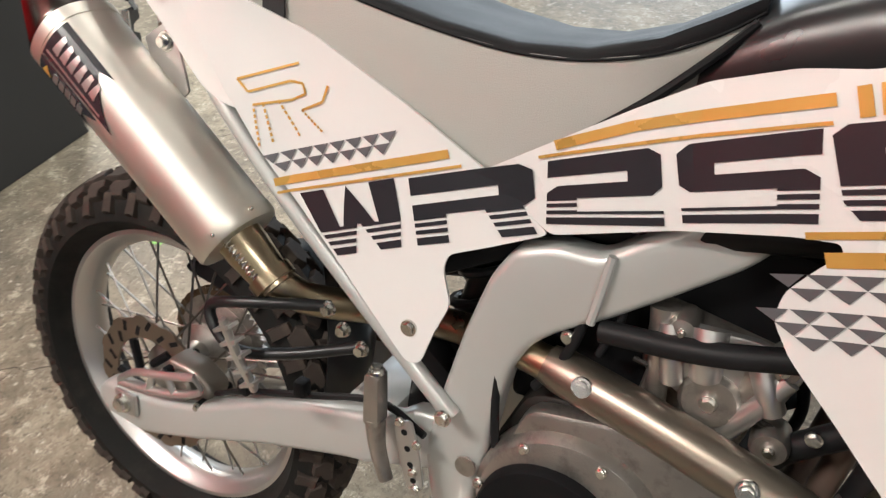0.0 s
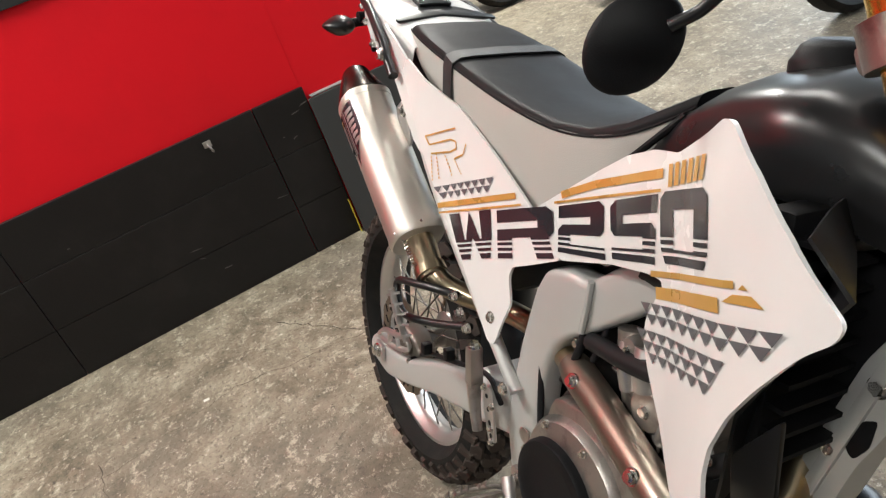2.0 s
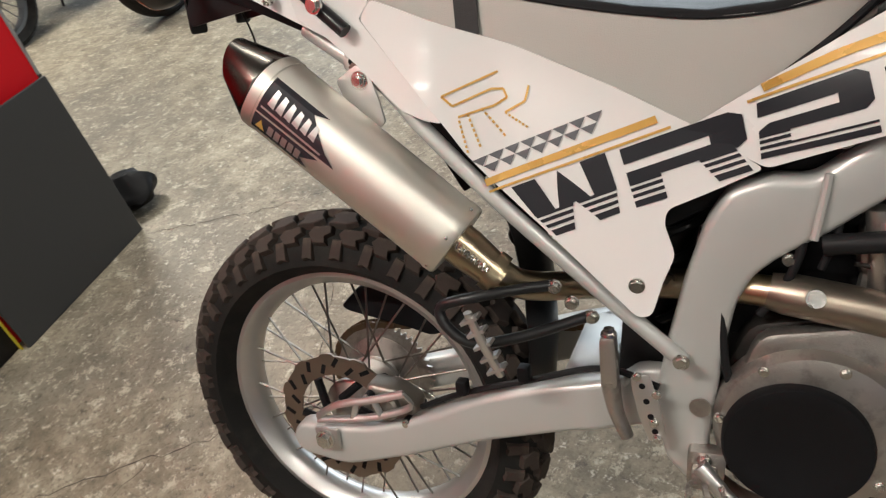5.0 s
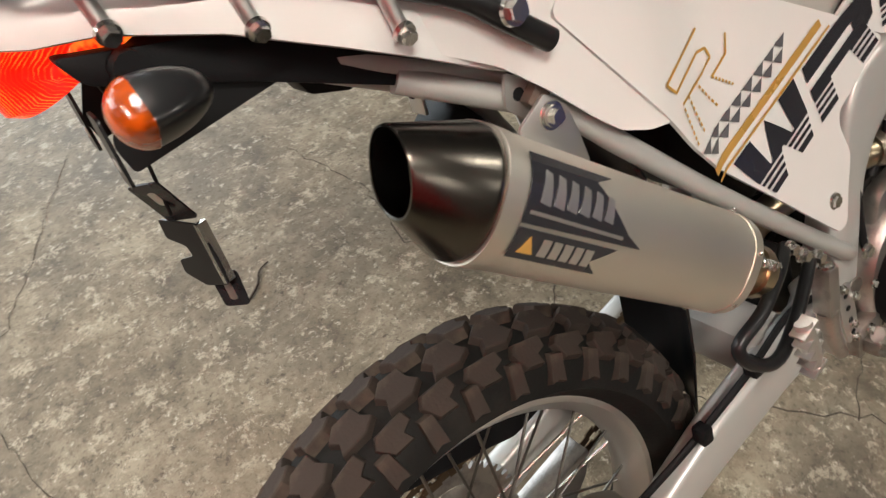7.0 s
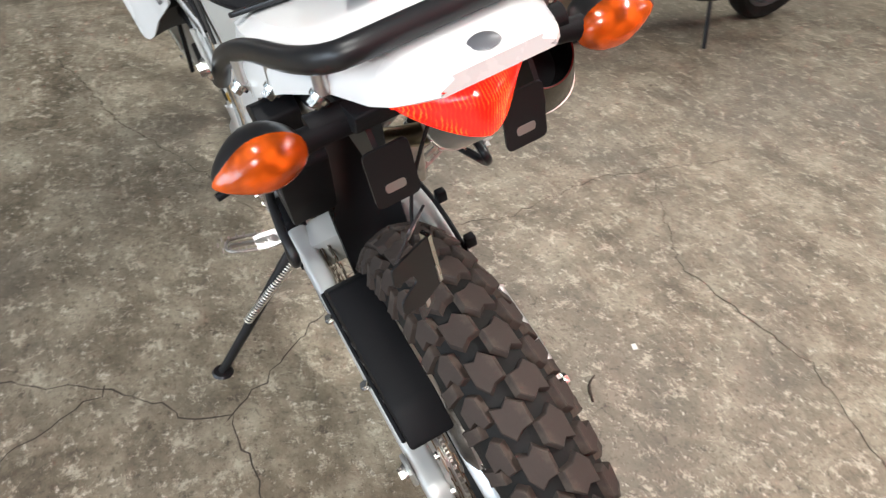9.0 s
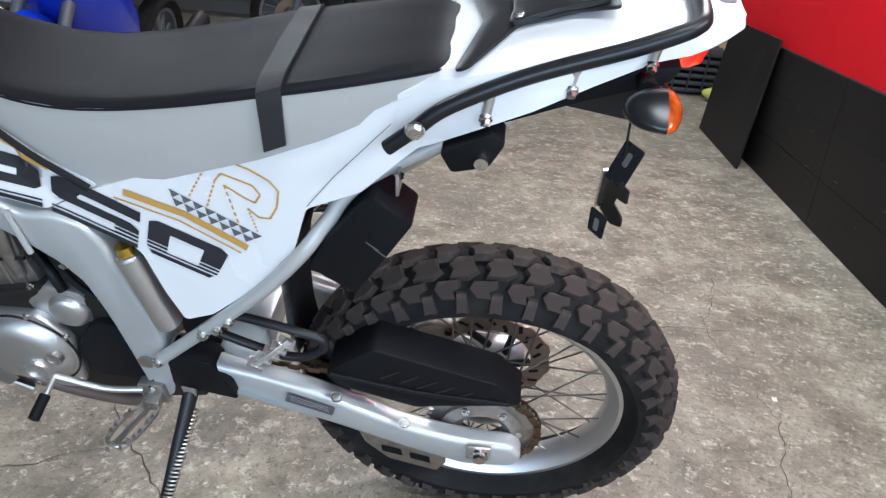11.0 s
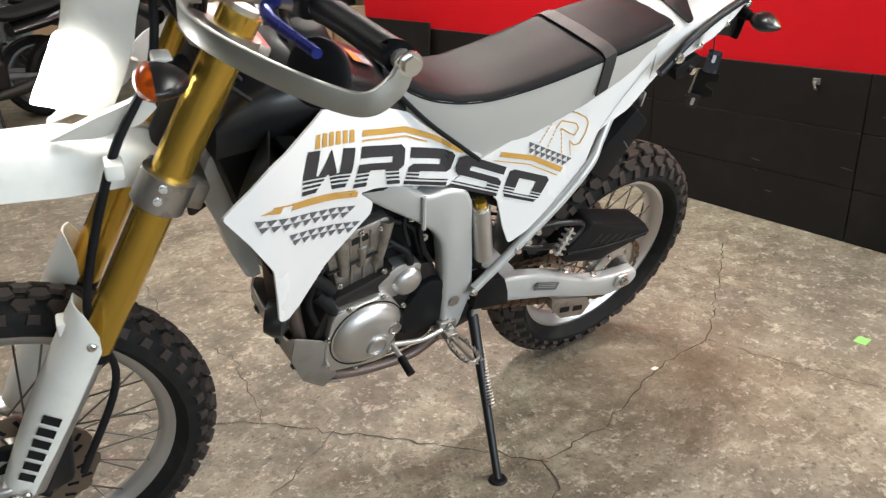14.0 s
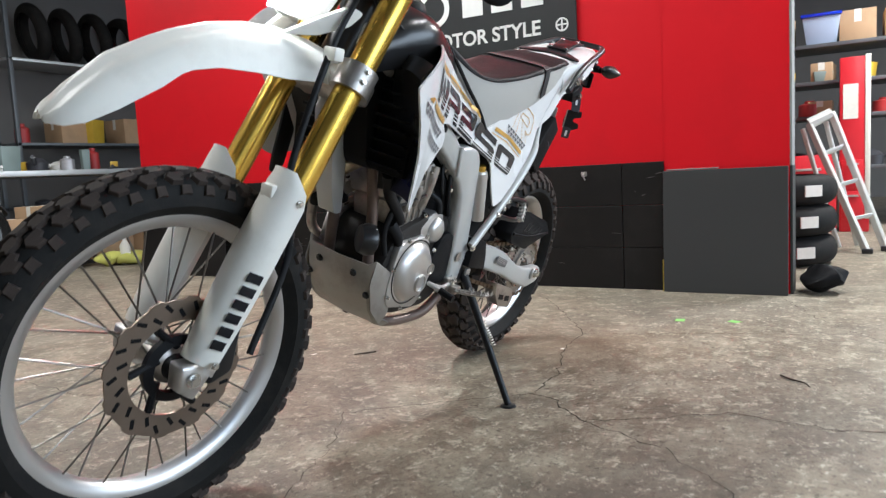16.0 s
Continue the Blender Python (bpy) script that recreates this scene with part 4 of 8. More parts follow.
for j in range(n):
    sp.faces.new((outer[j], outer[(j + 1) % n], inner[(j + 1) % n], inner[j]))
bmesh.ops.recalc_face_normals(sp, faces=sp.faces)
bmesh.ops.solidify(sp, geom=sp.faces[:], thickness=0.005)
part("sprocket", moved(sp, R_AXLE), alu_rough, rear, "toothed rear sprocket")
part("sprocket_ring", moved(lathe([(0.038, 0.06), (0.07, 0.072), (0.07, 0.085), (0.05, 0.09), (0.036, 0.082)], 40, True), R_AXLE), alu_rough, rear)
for i in range(6):
    a = 2 * math.pi * i / 6
    part("sprocket_bolt", bolt_bm((0.034 + 0.06 * math.cos(a), 0.086, 0.012 + 0.06 * math.sin(a)), (0, 1, 0), 0.008), chrome, rear)
links = bmesh.new()
loop = []
c0, r0, c1, r1 = Vector((0.034, 0.012)), 0.094, Vector((0.60, 0.115)), 0.032
for k in range(24):
    a = radians(100 + 178 * k / 23)
    loop.append((c0.x + r0 * math.cos(a), c0.y + r0 * math.sin(a)))
for k in range(12):
    a = radians(-78 + 178 * k / 11)
    loop.append((c1.x + r1 * math.cos(a), c1.y + r1 * math.sin(a)))
loop.append(loop[0])
acc, step_, i = 0.0, 0.0159, 0
odd = 0
for a, b in zip(loop, loop[1:]):
    a, b = Vector(a), Vector(b)
    L = (b - a).length
    while acc < L:
        p = a.lerp(b, acc / L)
        ang = math.atan2((b - a).y, (b - a).x)
        w = 0.0085 if odd % 2 else 0.0055
        for s in (1, -1):
            merge(links, box(-0.0095, 0.0095, s * w - 0.0008, s * w + 0.0008, -0.0055, 0.0055, 0), Matrix.Translation((p.x, 0.078, p.y)) @ Matrix.Rotation(-ang, 4, "Y"))
        odd += 1
        acc += step_
    acc -= L
ob = part("chain", links, chain_mat, bike, "oily drive chain", smooth=False)
ob["kind"] = "stuff"

# swingarm
SW_L = [(0.60, 0.15), (0.52, 0.172), (0.467, 0.157), (0.38, 0.138), (0.296, 0.112), (0.22, 0.075), (0.164, 0.05), (0.1, 0.033), (0.042, 0.026), (-0.02, 0.026), (-0.038, 0.0), (-0.025, -0.03),
        (0.058, -0.042), (0.16, -0.01), (0.283, 0.036), (0.428, 0.078), (0.54, 0.09), (0.60, 0.10)]
arm = bevelled(plate(fillet(SW_L, 0.02), 0.088, 0.123, 0.0), 0.009, 3, 50)
merge(arm, mirrored(bevelled(plate(fillet(SW_L, 0.02), 0.088, 0.123, 0.0), 0.009, 3, 50)))
for v in arm.verts:
    if v.co.x > 0.5:
        v.co.y *= 0.82
merge(arm, box(0.40, 0.47, -0.1, 0.1, 0.085, 0.15, 0.012))
sa = part("swingarm", arm, frame_silver, bike, "silver aluminium swingarm")
part("chain_slider", bevelled(plate(fillet([(0.462, 0.166), (0.530, 0.176), (0.534, 0.098), (0.430, 0.078), (0.440, 0.118)], 0.008), 0.085, 0.1265, 0), 0.004), black_plastic, sa, "black rubber chain slider")
for k, (x, z) in enumerate(((0.159, 0.064), (0.267, 0.112))):
    part("bolt", bolt_bm((x, 0.126, z + 0.006), (0, 0.3, 1), 0.009, 0.01), chrome, sa)
part("rating_plate", plate(fillet([(0.348, 0.108), (0.272, 0.083), (0.278, 0.062), (0.354, 0.087)], 0.003), 0.1235, 0.1245, 0), decal_grey, sa, "small dark warning plate")
for k in range(3):
    dx, dz = -0.02 * 0, 0.0052 * k
    part("mark", plate([(0.343 - 0.0 * k, 0.0925 + dz), (0.283, 0.072 + dz), (0.2835, 0.0735 + dz), (0.3435, 0.094 + dz)], 0.1246, 0.125, 0), alu, sa)
cg = bevelled(plate(fillet([(0.285, 0.165), (0.245, 0.205), (0.21, 0.236), (0.02, 0.186), (-0.02, 0.147), (-0.01, 0.138), (0.109, 0.113), (0.143, 0.103), (0.269, 0.137)], 0.008), 0.055, 0.118, 0), 0.006, 2, 50)
chg = part("chain_guard", cg, black_plastic, bike, "black plastic chain guard")
for k in range(5):
    x = 0.20 - k * 0.028
    part("groove", plate([(x, 0.172 - k * 0.007), (x - 0.03, 0.196 - k * 0.008), (x - 0.033, 0.193 - k * 0.008), (x - 0.003, 0.169 - k * 0.007)], 0.118, 0.1195, 0), black_gloss, chg)
part("guard_rib", tube([(0.275, 0.120, 0.168), (0.14, 0.120, 0.148), (0.0, 0.120, 0.146)], 0.004, 8, 4), black_plastic, chg)
lg = part("chain_guide", plate(fillet([(0.245, -0.005), (0.11, -0.045), (0.088, -0.078), (0.105, -0.112), (0.19, -0.09), (0.232, -0.045)], 0.006), 0.06, 0.10, 0.003), alu_rough, bike, "silver lower chain guide with two windows")
for x, z in ((0.185, -0.062), (0.135, -0.075)):
    part("window", plate(fillet([(x - 0.019, z - 0.012), (x + 0.017, z - 0.004), (x + 0.019, z + 0.014), (x - 0.016, z + 0.006)], 0.003), 0.1003, 0.1012, 0), black_plastic, lg)

# main frame
FR = [(1.09, 0.60), (1.0, 0.56), (0.90, 0.51), (0.846, 0.477), (0.813, 0.438), (0.761, 0.403), (0.70, 0.362), (0.66, 0.33), (0.635, 0.295), (0.622, 0.245), (0.612, 0.19), (0.595, 0.07), (0.60, 0.02), (0.575, 0.01),
      (0.545, 0.045), (0.53, 0.137), (0.545, 0.22), (0.563, 0.30), (0.58, 0.385), (0.60, 0.415), (0.64, 0.425), (0.687, 0.42), (0.726, 0.448), (0.80, 0.497), (0.90, 0.56), (1.0, 0.625), (1.07, 0.65)]


FR_R = [(1.09, 0.60), (1.0, 0.56), (0.90, 0.51), (0.846, 0.477), (0.813, 0.438), (0.761, 0.398), (0.705, 0.356), (0.66, 0.328), (0.632, 0.303), (0.615, 0.268), (0.606, 0.22), (0.600, 0.17), (0.588, 0.07), (0.592, 0.02), (0.567, 0.01),
        (0.536, 0.045), (0.522, 0.125), (0.537, 0.21), (0.557, 0.295), (0.58, 0.368), (0.602, 0.405), (0.645, 0.420), (0.687, 0.418), (0.726, 0.448), (0.80, 0.497), (0.90, 0.56), (1.0, 0.625), (1.07, 0.65)]


def y_frame(x):
    return interp(x, [(0.5, 0.112), (0.62, 0.106), (0.75, 0.102), (0.85, 0.095), (0.95, 0.075), (1.1, 0.03)])


for side in (1, -1):
    fb = plate(fillet(FR if side > 0 else FR_R, 0.012), 0.0, 0.042, 0)
    bevelled(fb, 0.013, 3, 50)
    for v in fb.verts:
        v.co.y += y_frame(v.co.x) - 0.042
    sp_ = part("frame_spar", fb if side > 0 else mirrored(fb), frame_silver, bike, "silver cast aluminium frame spar")
    w = tube([(0.690, side * 0.109, 0.352), (0.695, side * 0.108, 0.385), (0.70, side * 0.107, 0.425)], 0.0045, 8, 5)
    part("weld", w, frame_silver, sp_)
    part("pivot_plug", plate([(0.578 + 0.013 * math.cos(2 * math.pi * k / 20), 0.129 + 0.013 * math.sin(2 * math.pi * k / 20)) for k in range(20)], min(0.1115 * side, 0.1135 * side), max(0.1115 * side, 0.1135 * side), 0), alu_rough, sp_)
    bend = ((0.54, 0.122, 0.16), (0.45, 0.126, 0.252), (0.36, 0.126, 0.343), (0.298, 0.120, 0.418), (0.265, 0.100, 0.462)) if side > 0 else ((0.558, 0.116, 0.194), (0.53, 0.116, 0.219), (0.45, 0.116, 0.291), (0.341, 0.115, 0.392), (0.25, 0.110, 0.484))
    part("subframe_tube", tube([(x, y * side, z) for x, y, z in bend + (((0.215, 0.080, 0.525), (0.05, 0.064, 0.625)) if side > 0 else ((0.19, 0.098, 0.545), (0.08, 0.070, 0.613)))], 0.0105, 14, 6), frame_silver, bike)
    part("bolt", bolt_bm((0.545 if side > 0 else 0.557, 0.128 * side, 0.157 if side > 0 else 0.192), (0, side, 0), 0.010, 0.007), chrome, bike)
    part("cradle_tube", tube([(0.99, 0.03 * side, 0.48), (0.935, 0.05 * side, 0.28), (0.912, 0.058 * side, 0.14), (0.88, 0.065 * side, 0.02), (0.80, 0.07 * side, -0.028), (0.66, 0.082 * side, -0.03), (0.59, 0.088 * side, 0.01)], 0.013, 12, 6), tube_brown, bike)
    part("bolt", bolt_bm((0.712, 0.085 * side, 0.448), (0, side, 0.4), 0.013, 0.012), chrome, bike)

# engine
# crankcase coloured near-black so the gaps between covers look shaded
eng = part("crankcase", bevelled(plate(fillet([(0.60, 0.02), (0.66, -0.005), (0.80, -0.005), (0.88, 0.03), (0.895, 0.12), (0.86, 0.21), (0.72, 0.25), (0.63, 0.235), (0.59, 0.14)], 0.02), -0.085, 0.085, 0), 0.01, 2, 50), shade_dark_metal, bike, "silver single-cylinder engine")


def cover(cx, cz, prof, sides=40):
    return moved(lathe(prof, sides), Matrix.Translation((cx, 0, cz)))


part("stator_cover", merge(cover(0.782, 0.112, [(0.0, 0.123), (0.048, 0.122), (0.062, 0.117), (0.071, 0.108), (0.077, 0.098), (0.080, 0.085)]),
                           bevelled(plate(fillet([(0.71, 0.03), (0.74, 0.01), (0.86, 0.03), (0.875, 0.08), (0.86, 0.19), (0.74, 0.2), (0.70, 0.14)], 0.02), 0.08, 0.102, 0), 0.006, 2, 50)), alu, eng, "smooth silver stator cover")
part("inspection_cap", cover(0.768, 0.088, [(0.0, 0.1245), (0.018, 0.1245), (0.0185, 0.1285), (0.022, 0.1285), (0.024, 0.12)], 28), alu, eng)
part("inspection_cap", cover(0.73, 0.12, [(0.0, 0.122), (0.010, 0.122), (0.011, 0.124), (0.014, 0.124), (0.0155, 0.115)], 24), alu_rough, eng)
part("starter_cover", merge(cover(0.692, 0.206, [(0.0, 0.10), (0.022, 0.10), (0.03, 0.094), (0.036, 0.08), (0.036, 0.05)], 30),
                            bevelled(plate(fillet([(0.655, 0.18), (0.74, 0.165), (0.765, 0.215), (0.715, 0.255), (0.66, 0.245)], 0.015), 0.05, 0.086, 0), 0.006, 2, 50)), alu, eng)
part("sprocket_cover", bevelled(plate(fillet([(0.595, 0.055), (0.69, 0.06), (0.705, 0.12), (0.665, 0.185), (0.635, 0.20), (0.60, 0.185)], 0.012), 0.075, 0.100, 0), 0.006, 2, 50), black_plastic, eng, "black plastic sprocket cover")
cyl = bevelled(plate(fillet([(0.735, 0.23), (0.835, 0.205), (0.855, 0.285), (0.745, 0.31)], 0.01), -0.068, 0.068, 0), 0.008, 2, 50)
part("cylinder", cyl, alu_rough, eng)
head = bevelled(plate(fillet([(0.738, 0.30), (0.862, 0.27), (0.878, 0.34), (0.862, 0.355), (0.75, 0.378), (0.738, 0.36)], 0.012), -0.078, 0.078, 0), 0.01, 2, 50)
part("cylinder_head", head, alu_rough, eng)
part("head_cover", bevelled(plate(fillet([(0.745, 0.37), (0.872, 0.345), (0.885, 0.44), (0.77, 0.465)], 0.01), -0.055, 0.055, 0), 0.01, 2, 50), black_plastic, eng)
for (x0, z0, x1, z1, r) in ((0.848, 0.352, 0.83, 0.262, 0.0135), (0.752, 0.368, 0.76, 0.262, 0.0115), (0.80, 0.32, 0.795, 0.27, 0.008)):
    for side in (1, -1):
        part("boss", tube([(x0, 0.076 * side, z0), (x0 * 0.6 + x1 * 0.4, 0.078 * side, z0 * 0.6 + z1 * 0.4), (x1, 0.07 * side, z1)], [r * 1.25, r, r * 0.9], 14, 3), alu_rough, eng)
for x0, z0, x1, z1, r in ((0.762, 0.355, 0.772, 0.300, 0.011), (0.795, 0.36, 0.80, 0.315, 0.015), (0.845, 0.34, 0.862, 0.30, 0.012), (0.828, 0.262, 0.868, 0.335, 0.010)):
    part("boss", tube([(x0, -0.082, z0), (x0 * 0.5 + x1 * 0.5, -0.09, z0 * 0.5 + z1 * 0.5), (x1, -0.088, z1)], [r * 1.2, r, r], 14, 3), alu, eng)
part("head_plate", bevelled(plate(fillet([(0.745, 0.305), (0.80, 0.275), (0.865, 0.295), (0.882, 0.345), (0.84, 0.362), (0.76, 0.36)], 0.012), -0.086, -0.075, 0), 0.003), alu, eng)
for (x, z) in ((0.72, 0.035), (0.80, 0.02), (0.868, 0.06), (0.87, 0.13), (0.83, 0.196), (0.755, 0.2), (0.705, 0.16), (0.862, 0.335), (0.765, 0.355), (0.805, 0.355), (0.84, 0.24), (0.745, 0.245)):
    part("case_bolt", bolt_bm((x, 0.103 if z < 0.22 else 0.079, z), (0, 1, 0), 0.006, 0.006), chrome, eng)
# gaskets, ribs and seams of the castings
for side in (1, -1):
    for (x0, z0), (x1, z1) in (((0.733, 0.306), (0.868, 0.277)), ((0.728, 0.236), (0.845, 0.210))):
        part("gasket", tube([(x0, 0.0795 * side, z0), (x1, 0.0795 * side, z1)], 0.003, 6, 1), shade_dark_metal, eng)
    for k in range(4):
        x = 0.765 + 0.021 * k
        part("rib", tube([(x, 0.079 * side, 0.362 - 0.2 * (x - 0.765)), (x - 0.004, 0.080 * side, 0.318 - 0.2 * (x - 0.765))], 0.0028, 6, 1), alu_rough, eng)
    for k in range(3):
        x = 0.762 + 0.026 * k
        part("rib", tube([(x, 0.0695 * side, 0.295 - 0.2 * (x - 0.76)), (x - 0.004, 0.0695 * side, 0.24 - 0.2 * (x - 0.76))], 0.003, 6, 1), alu_rough, eng)
    # raised dark plate paints in the shade of a recess
    part("window_recess", plate(fillet([(0.788, 0.337), (0.826, 0.329), (0.829, 0.343), (0.791, 0.351)], 0.003), min(0.0782 * side, 0.0795 * side), max(0.0782 * side, 0.0795 * side), 0), shade_dark_metal, eng)
part("case_seam", moved(lathe([(0.0795, 0.1005), (0.0825, 0.1005), (0.0825, 0.1035), (0.0795, 0.1035)], 48, True), Matrix.Translation((0.782, 0, 0.112))), shade_dark_metal, eng)
part("sensor", tube([(0.885, 0.075, 0.235), (0.862, 0.088, 0.205), (0.852, 0.09, 0.185)], [0.016, 0.014, 0.009], 12, 4), cable_mat, eng)
# right side: clutch cover
part("clutch_case", merge(cover(0.70, 0.10, [(0.108, -0.075), (0.108, -0.10), (0.10, -0.112), (0.075, -0.118), (0.0, -0.118)], 48),
                          bevelled(plate(fillet([(0.60, 0.10), (0.66, 0.02), (0.84, 0.01), (0.90, 0.08), (0.88, 0.20), (0.76, 0.24), (0.64, 0.22)], 0.02), -0.10, -0.075, 0), 0.006, 2, 50)), alu_rough, eng, "grey cast clutch case with a ring of bolts")
part("clutch_cover", cover(0.685, 0.09, [(0.082, -0.105), (0.082, -0.126), (0.079, -0.131), (0.066, -0.133), (0.058, -0.130), (0.0, -0.130)], 48), black_plastic, eng, "round black clutch cover")
for i in range(7):
    a = 2 * math.pi * i / 7 + 0.3
    part("case_bolt", bolt_bm((0.695 + 0.096 * math.cos(a), -0.113, 0.098 + 0.096 * math.sin(a)), (0, -1, 0), 0.0065, 0.007), chrome, eng)
for (x, z, r) in ((0.809, 0.291, 0.029), (0.868, 0.262, 0.018), (0.772, 0.355, 0.014), (0.862, 0.345, 0.014)):
    part("head_boss", cover(x, z, [(r, -0.06), (r, -0.088), (r * 0.85, -0.094), (r * 0.3, -0.095), (0.0, -0.092)], 24), alu_rough, eng)
    part("case_bolt", bolt_bm((x, -0.094, z), (0, -1, 0), r * 0.32, 0.007), chrome, eng)
part("water_pump", merge(cover(0.85, 0.10, [(0.04, -0.09), (0.04, -0.115), (0.03, -0.122), (0.0, -0.122)], 28), tube([(0.87, -0.11, 0.12), (0.91, -0.115, 0.16), (0.94, -0.10, 0.24)], 0.012, 12, 5)), alu_rough, eng)
part("coolant_hose", tube([(0.94, -0.10, 0.23), (0.955, -0.095, 0.30), (0.96, -0.09, 0.36)], 0.014, 12, 5), cable_mat, bike)
part("intake", tube([(0.745, 0.0, 0.40), (0.67, 0.0, 0.42), (0.60, 0.0, 0.43)], [0.03, 0.04, 0.05], 16, 4), black_plastic, bike)
for pts, r in (([(0.74, 0.07, 0.36), (0.69, 0.075, 0.33), (0.66, 0.07, 0.26), (0.63, 0.06, 0.2)], 0.006), ([(0.73, 0.06, 0.30), (0.70, 0.08, 0.28), (0.69, 0.085, 0.25)], 0.008),
               ([(0.88, 0.08, 0.30), (0.90, 0.075, 0.22), (0.885, 0.08, 0.16)], 0.007), ([(0.62, -0.08, 0.36), (0.60, -0.09, 0.28), (0.605, -0.095, 0.18), (0.62, -0.10, 0.12)], 0.005),
               ([(0.70, -0.09, 0.33), (0.80, -0.1, 0.345), (0.90, -0.1, 0.37)], 0.012)):
    part("hose", tube(pts, r, 10, 6), cable_mat, bike)
for side in (1, -1):
    # black plate added so the void between cylinder and frame looks dark
    core = bevelled(plate(fillet([(0.60, 0.20), (0.70, 0.235), (0.745, 0.26), (0.75, 0.42), (0.70, 0.44), (0.62, 0.40)], 0.02), 0.035, 0.056, 0), 0.008)
    part("inner_cover", core if side > 0 else mirrored(core), black_plastic, bike)
    for pts, r in (([(0.975, 0.10, 0.36), (0.93, 0.085, 0.31), (0.885, 0.083, 0.27), (0.86, 0.085, 0.24)], 0.013), ([(0.72, 0.06, 0.44), (0.80, 0.085, 0.468), (0.92, 0.085, 0.49)], 0.019),
                   ([(0.655, 0.07, 0.40), (0.68, 0.085, 0.34), (0.665, 0.088, 0.28), (0.64, 0.085, 0.24)], 0.0055), ([(0.70, 0.065, 0.41), (0.715, 0.08, 0.35), (0.70, 0.085, 0.30)], 0.0045)):
        part("hose", tube([(x, y * side, z) for x, y, z in pts], r, 10, 6), cable_mat, bike)
    for p in ((0.70, 0.080, 0.36), (0.668, 0.086, 0.31), (0.90, 0.088, 0.285)):
        part("hose_clamp", bolt_bm((p[0], p[1] * side, p[2]), (0, side, 0), 0.008, 0.006), chrome, bike)
# dark core behind the frame: airbox, shock, battery box
part("airbox", bevelled(plate(fillet([(0.33, 0.42), (0.36, 0.60), (0.62, 0.52), (0.68, 0.44), (0.60, 0.38), (0.45, 0.30)], 0.02), -0.07, 0.07, 0), 0.015, 2, 50), black_plastic, bike)
part("shock_absorber", tube([(0.56, 0.0, 0.40), (0.50, 0.0, 0.14)], 0.025, 16, 1), black_paint, bike)
spring = [(0.56 - 0.06 * t + 0.0, 0.038 * math.cos(2 * math.pi * 6 * t), 0.40 - 0.26 * t + 0.038 * 0.2 * math.sin(2 * math.pi * 6 * t)) for t in (k / 72 for k in range(73))]
spring = [(x + 0.036 * math.sin(2 * math.pi * 6 * k / 72), y, z) for k, (x, y, z) in enumerate(spring)]
part("shock_spring", tube(spring, 0.006, 8, 1), black_paint, bike)
res = part("shock_reservoir", tube([(0.553, 0.098, 0.362), (0.551, 0.098, 0.352), (0.550, 0.098, 0.348), (0.522, 0.105, 0.238), (0.521, 0.105, 0.232)], [0.016, 0.02, 0.0205, 0.0205, 0.017], 20, 3), alu, bike, "brushed aluminium shock reservoir")
part("reservoir_cap", tube([(0.556, 0.097, 0.375), (0.553, 0.098, 0.362)], 0.013, 14, 1), gold_ano, res)
part("linkage", bevelled(plate(fillet([(0.47, 0.13), (0.53, 0.10), (0.53, 0.20), (0.48, 0.24)], 0.01), -0.06, 0.06, 0), 0.006), black_paint, bike)
mf = loft([[(x + 0.03 * (1 - (y / 0.06) ** 2), y, z) for y in (k * 0.0095 for k in range(-6, 7))] for x, z in ((0.285, 0.46), (0.315, 0.40), (0.335, 0.32), (0.345, 0.24), (0.345, 0.15), (0.335, 0.06))], False, False)
bmesh.ops.recalc_face_normals(mf, faces=mf.faces)
bmesh.ops.solidify(mf, geom=mf.faces[:], thickness=0.003)
part("mud_flap", mf, black_gloss, bike, "black glossy inner mud flap")

# header, heat shield, muffler
part("exhaust_header", tube([(0.90, -0.01, 0.37), (0.955, -0.03, 0.34), (0.978, -0.085, 0.285), (0.94, -0.142, 0.250), (0.84, -0.133, 0.258), (0.74, -0.109, 0.270), (0.655, -0.088, 0.279), (0.56, -0.06, 0.272), (0.45, -0.06, 0.265), (0.375, -0.12, 0.285), (0.347, -0.144, 0.308), (0.314, -0.149, 0.336)], 0.019, 16, 6), heat_steel, bike, "heat-tinted stainless exhaust pipe")
hs = []
for k in range(15):
    t = k / 14
    p = Vector((0.648, -0.087, 0.281)).lerp(Vector((0.922, -0.154, 0.249)), t) + Vector((0, 0, 0.004 * math.sin(math.pi * t)))
    rr = 0.0245 if 0 < k < 14 else 0.021
    dirn = Vector((0.97, -0.11, -0.2)).normalized()
    u = Vector((0, -1, 0.35)).normalized()
    v = dirn.cross(u).normalized()
    hs.append([p + u * (rr * math.cos(a)) + v * (rr * math.sin(a)) for a in (radians(-105 + 210 * j / 12) for j in range(13))])
hb = loft(hs, False, False)
bmesh.ops.recalc_face_normals(hb, faces=hb.faces)
bmesh.ops.solidify(hb, geom=hb.faces[:], thickness=0.002)
shield = part("heat_shield", hb, heat_dark, bike, "matt metal exhaust heat shield with two bolts")
for p in ((0.695, -0.121, 0.288), (0.858, -0.161, 0.268)):
    part("washer", bolt_bm(p, (0, -1, 0.3), 0.011, 0.005, False), chrome, shield)
    part("bolt", bolt_bm((p[0], p[1] - 0.004, p[2] + 0.001), (0, -1, 0.3), 0.008, 0.006), chrome, shield)

MUF0, MUF1 = Vector((0.2915, -0.150, 0.355)), Vector((0.0615, -0.149, 0.549))
MDIR = (MUF1 - MUF0).normalized()
MU = Vector((0, -1, 0))
MU = (MU - MDIR * MU.dot(MDIR)).normalized()
MV = MDIR.cross(MU).normalized()


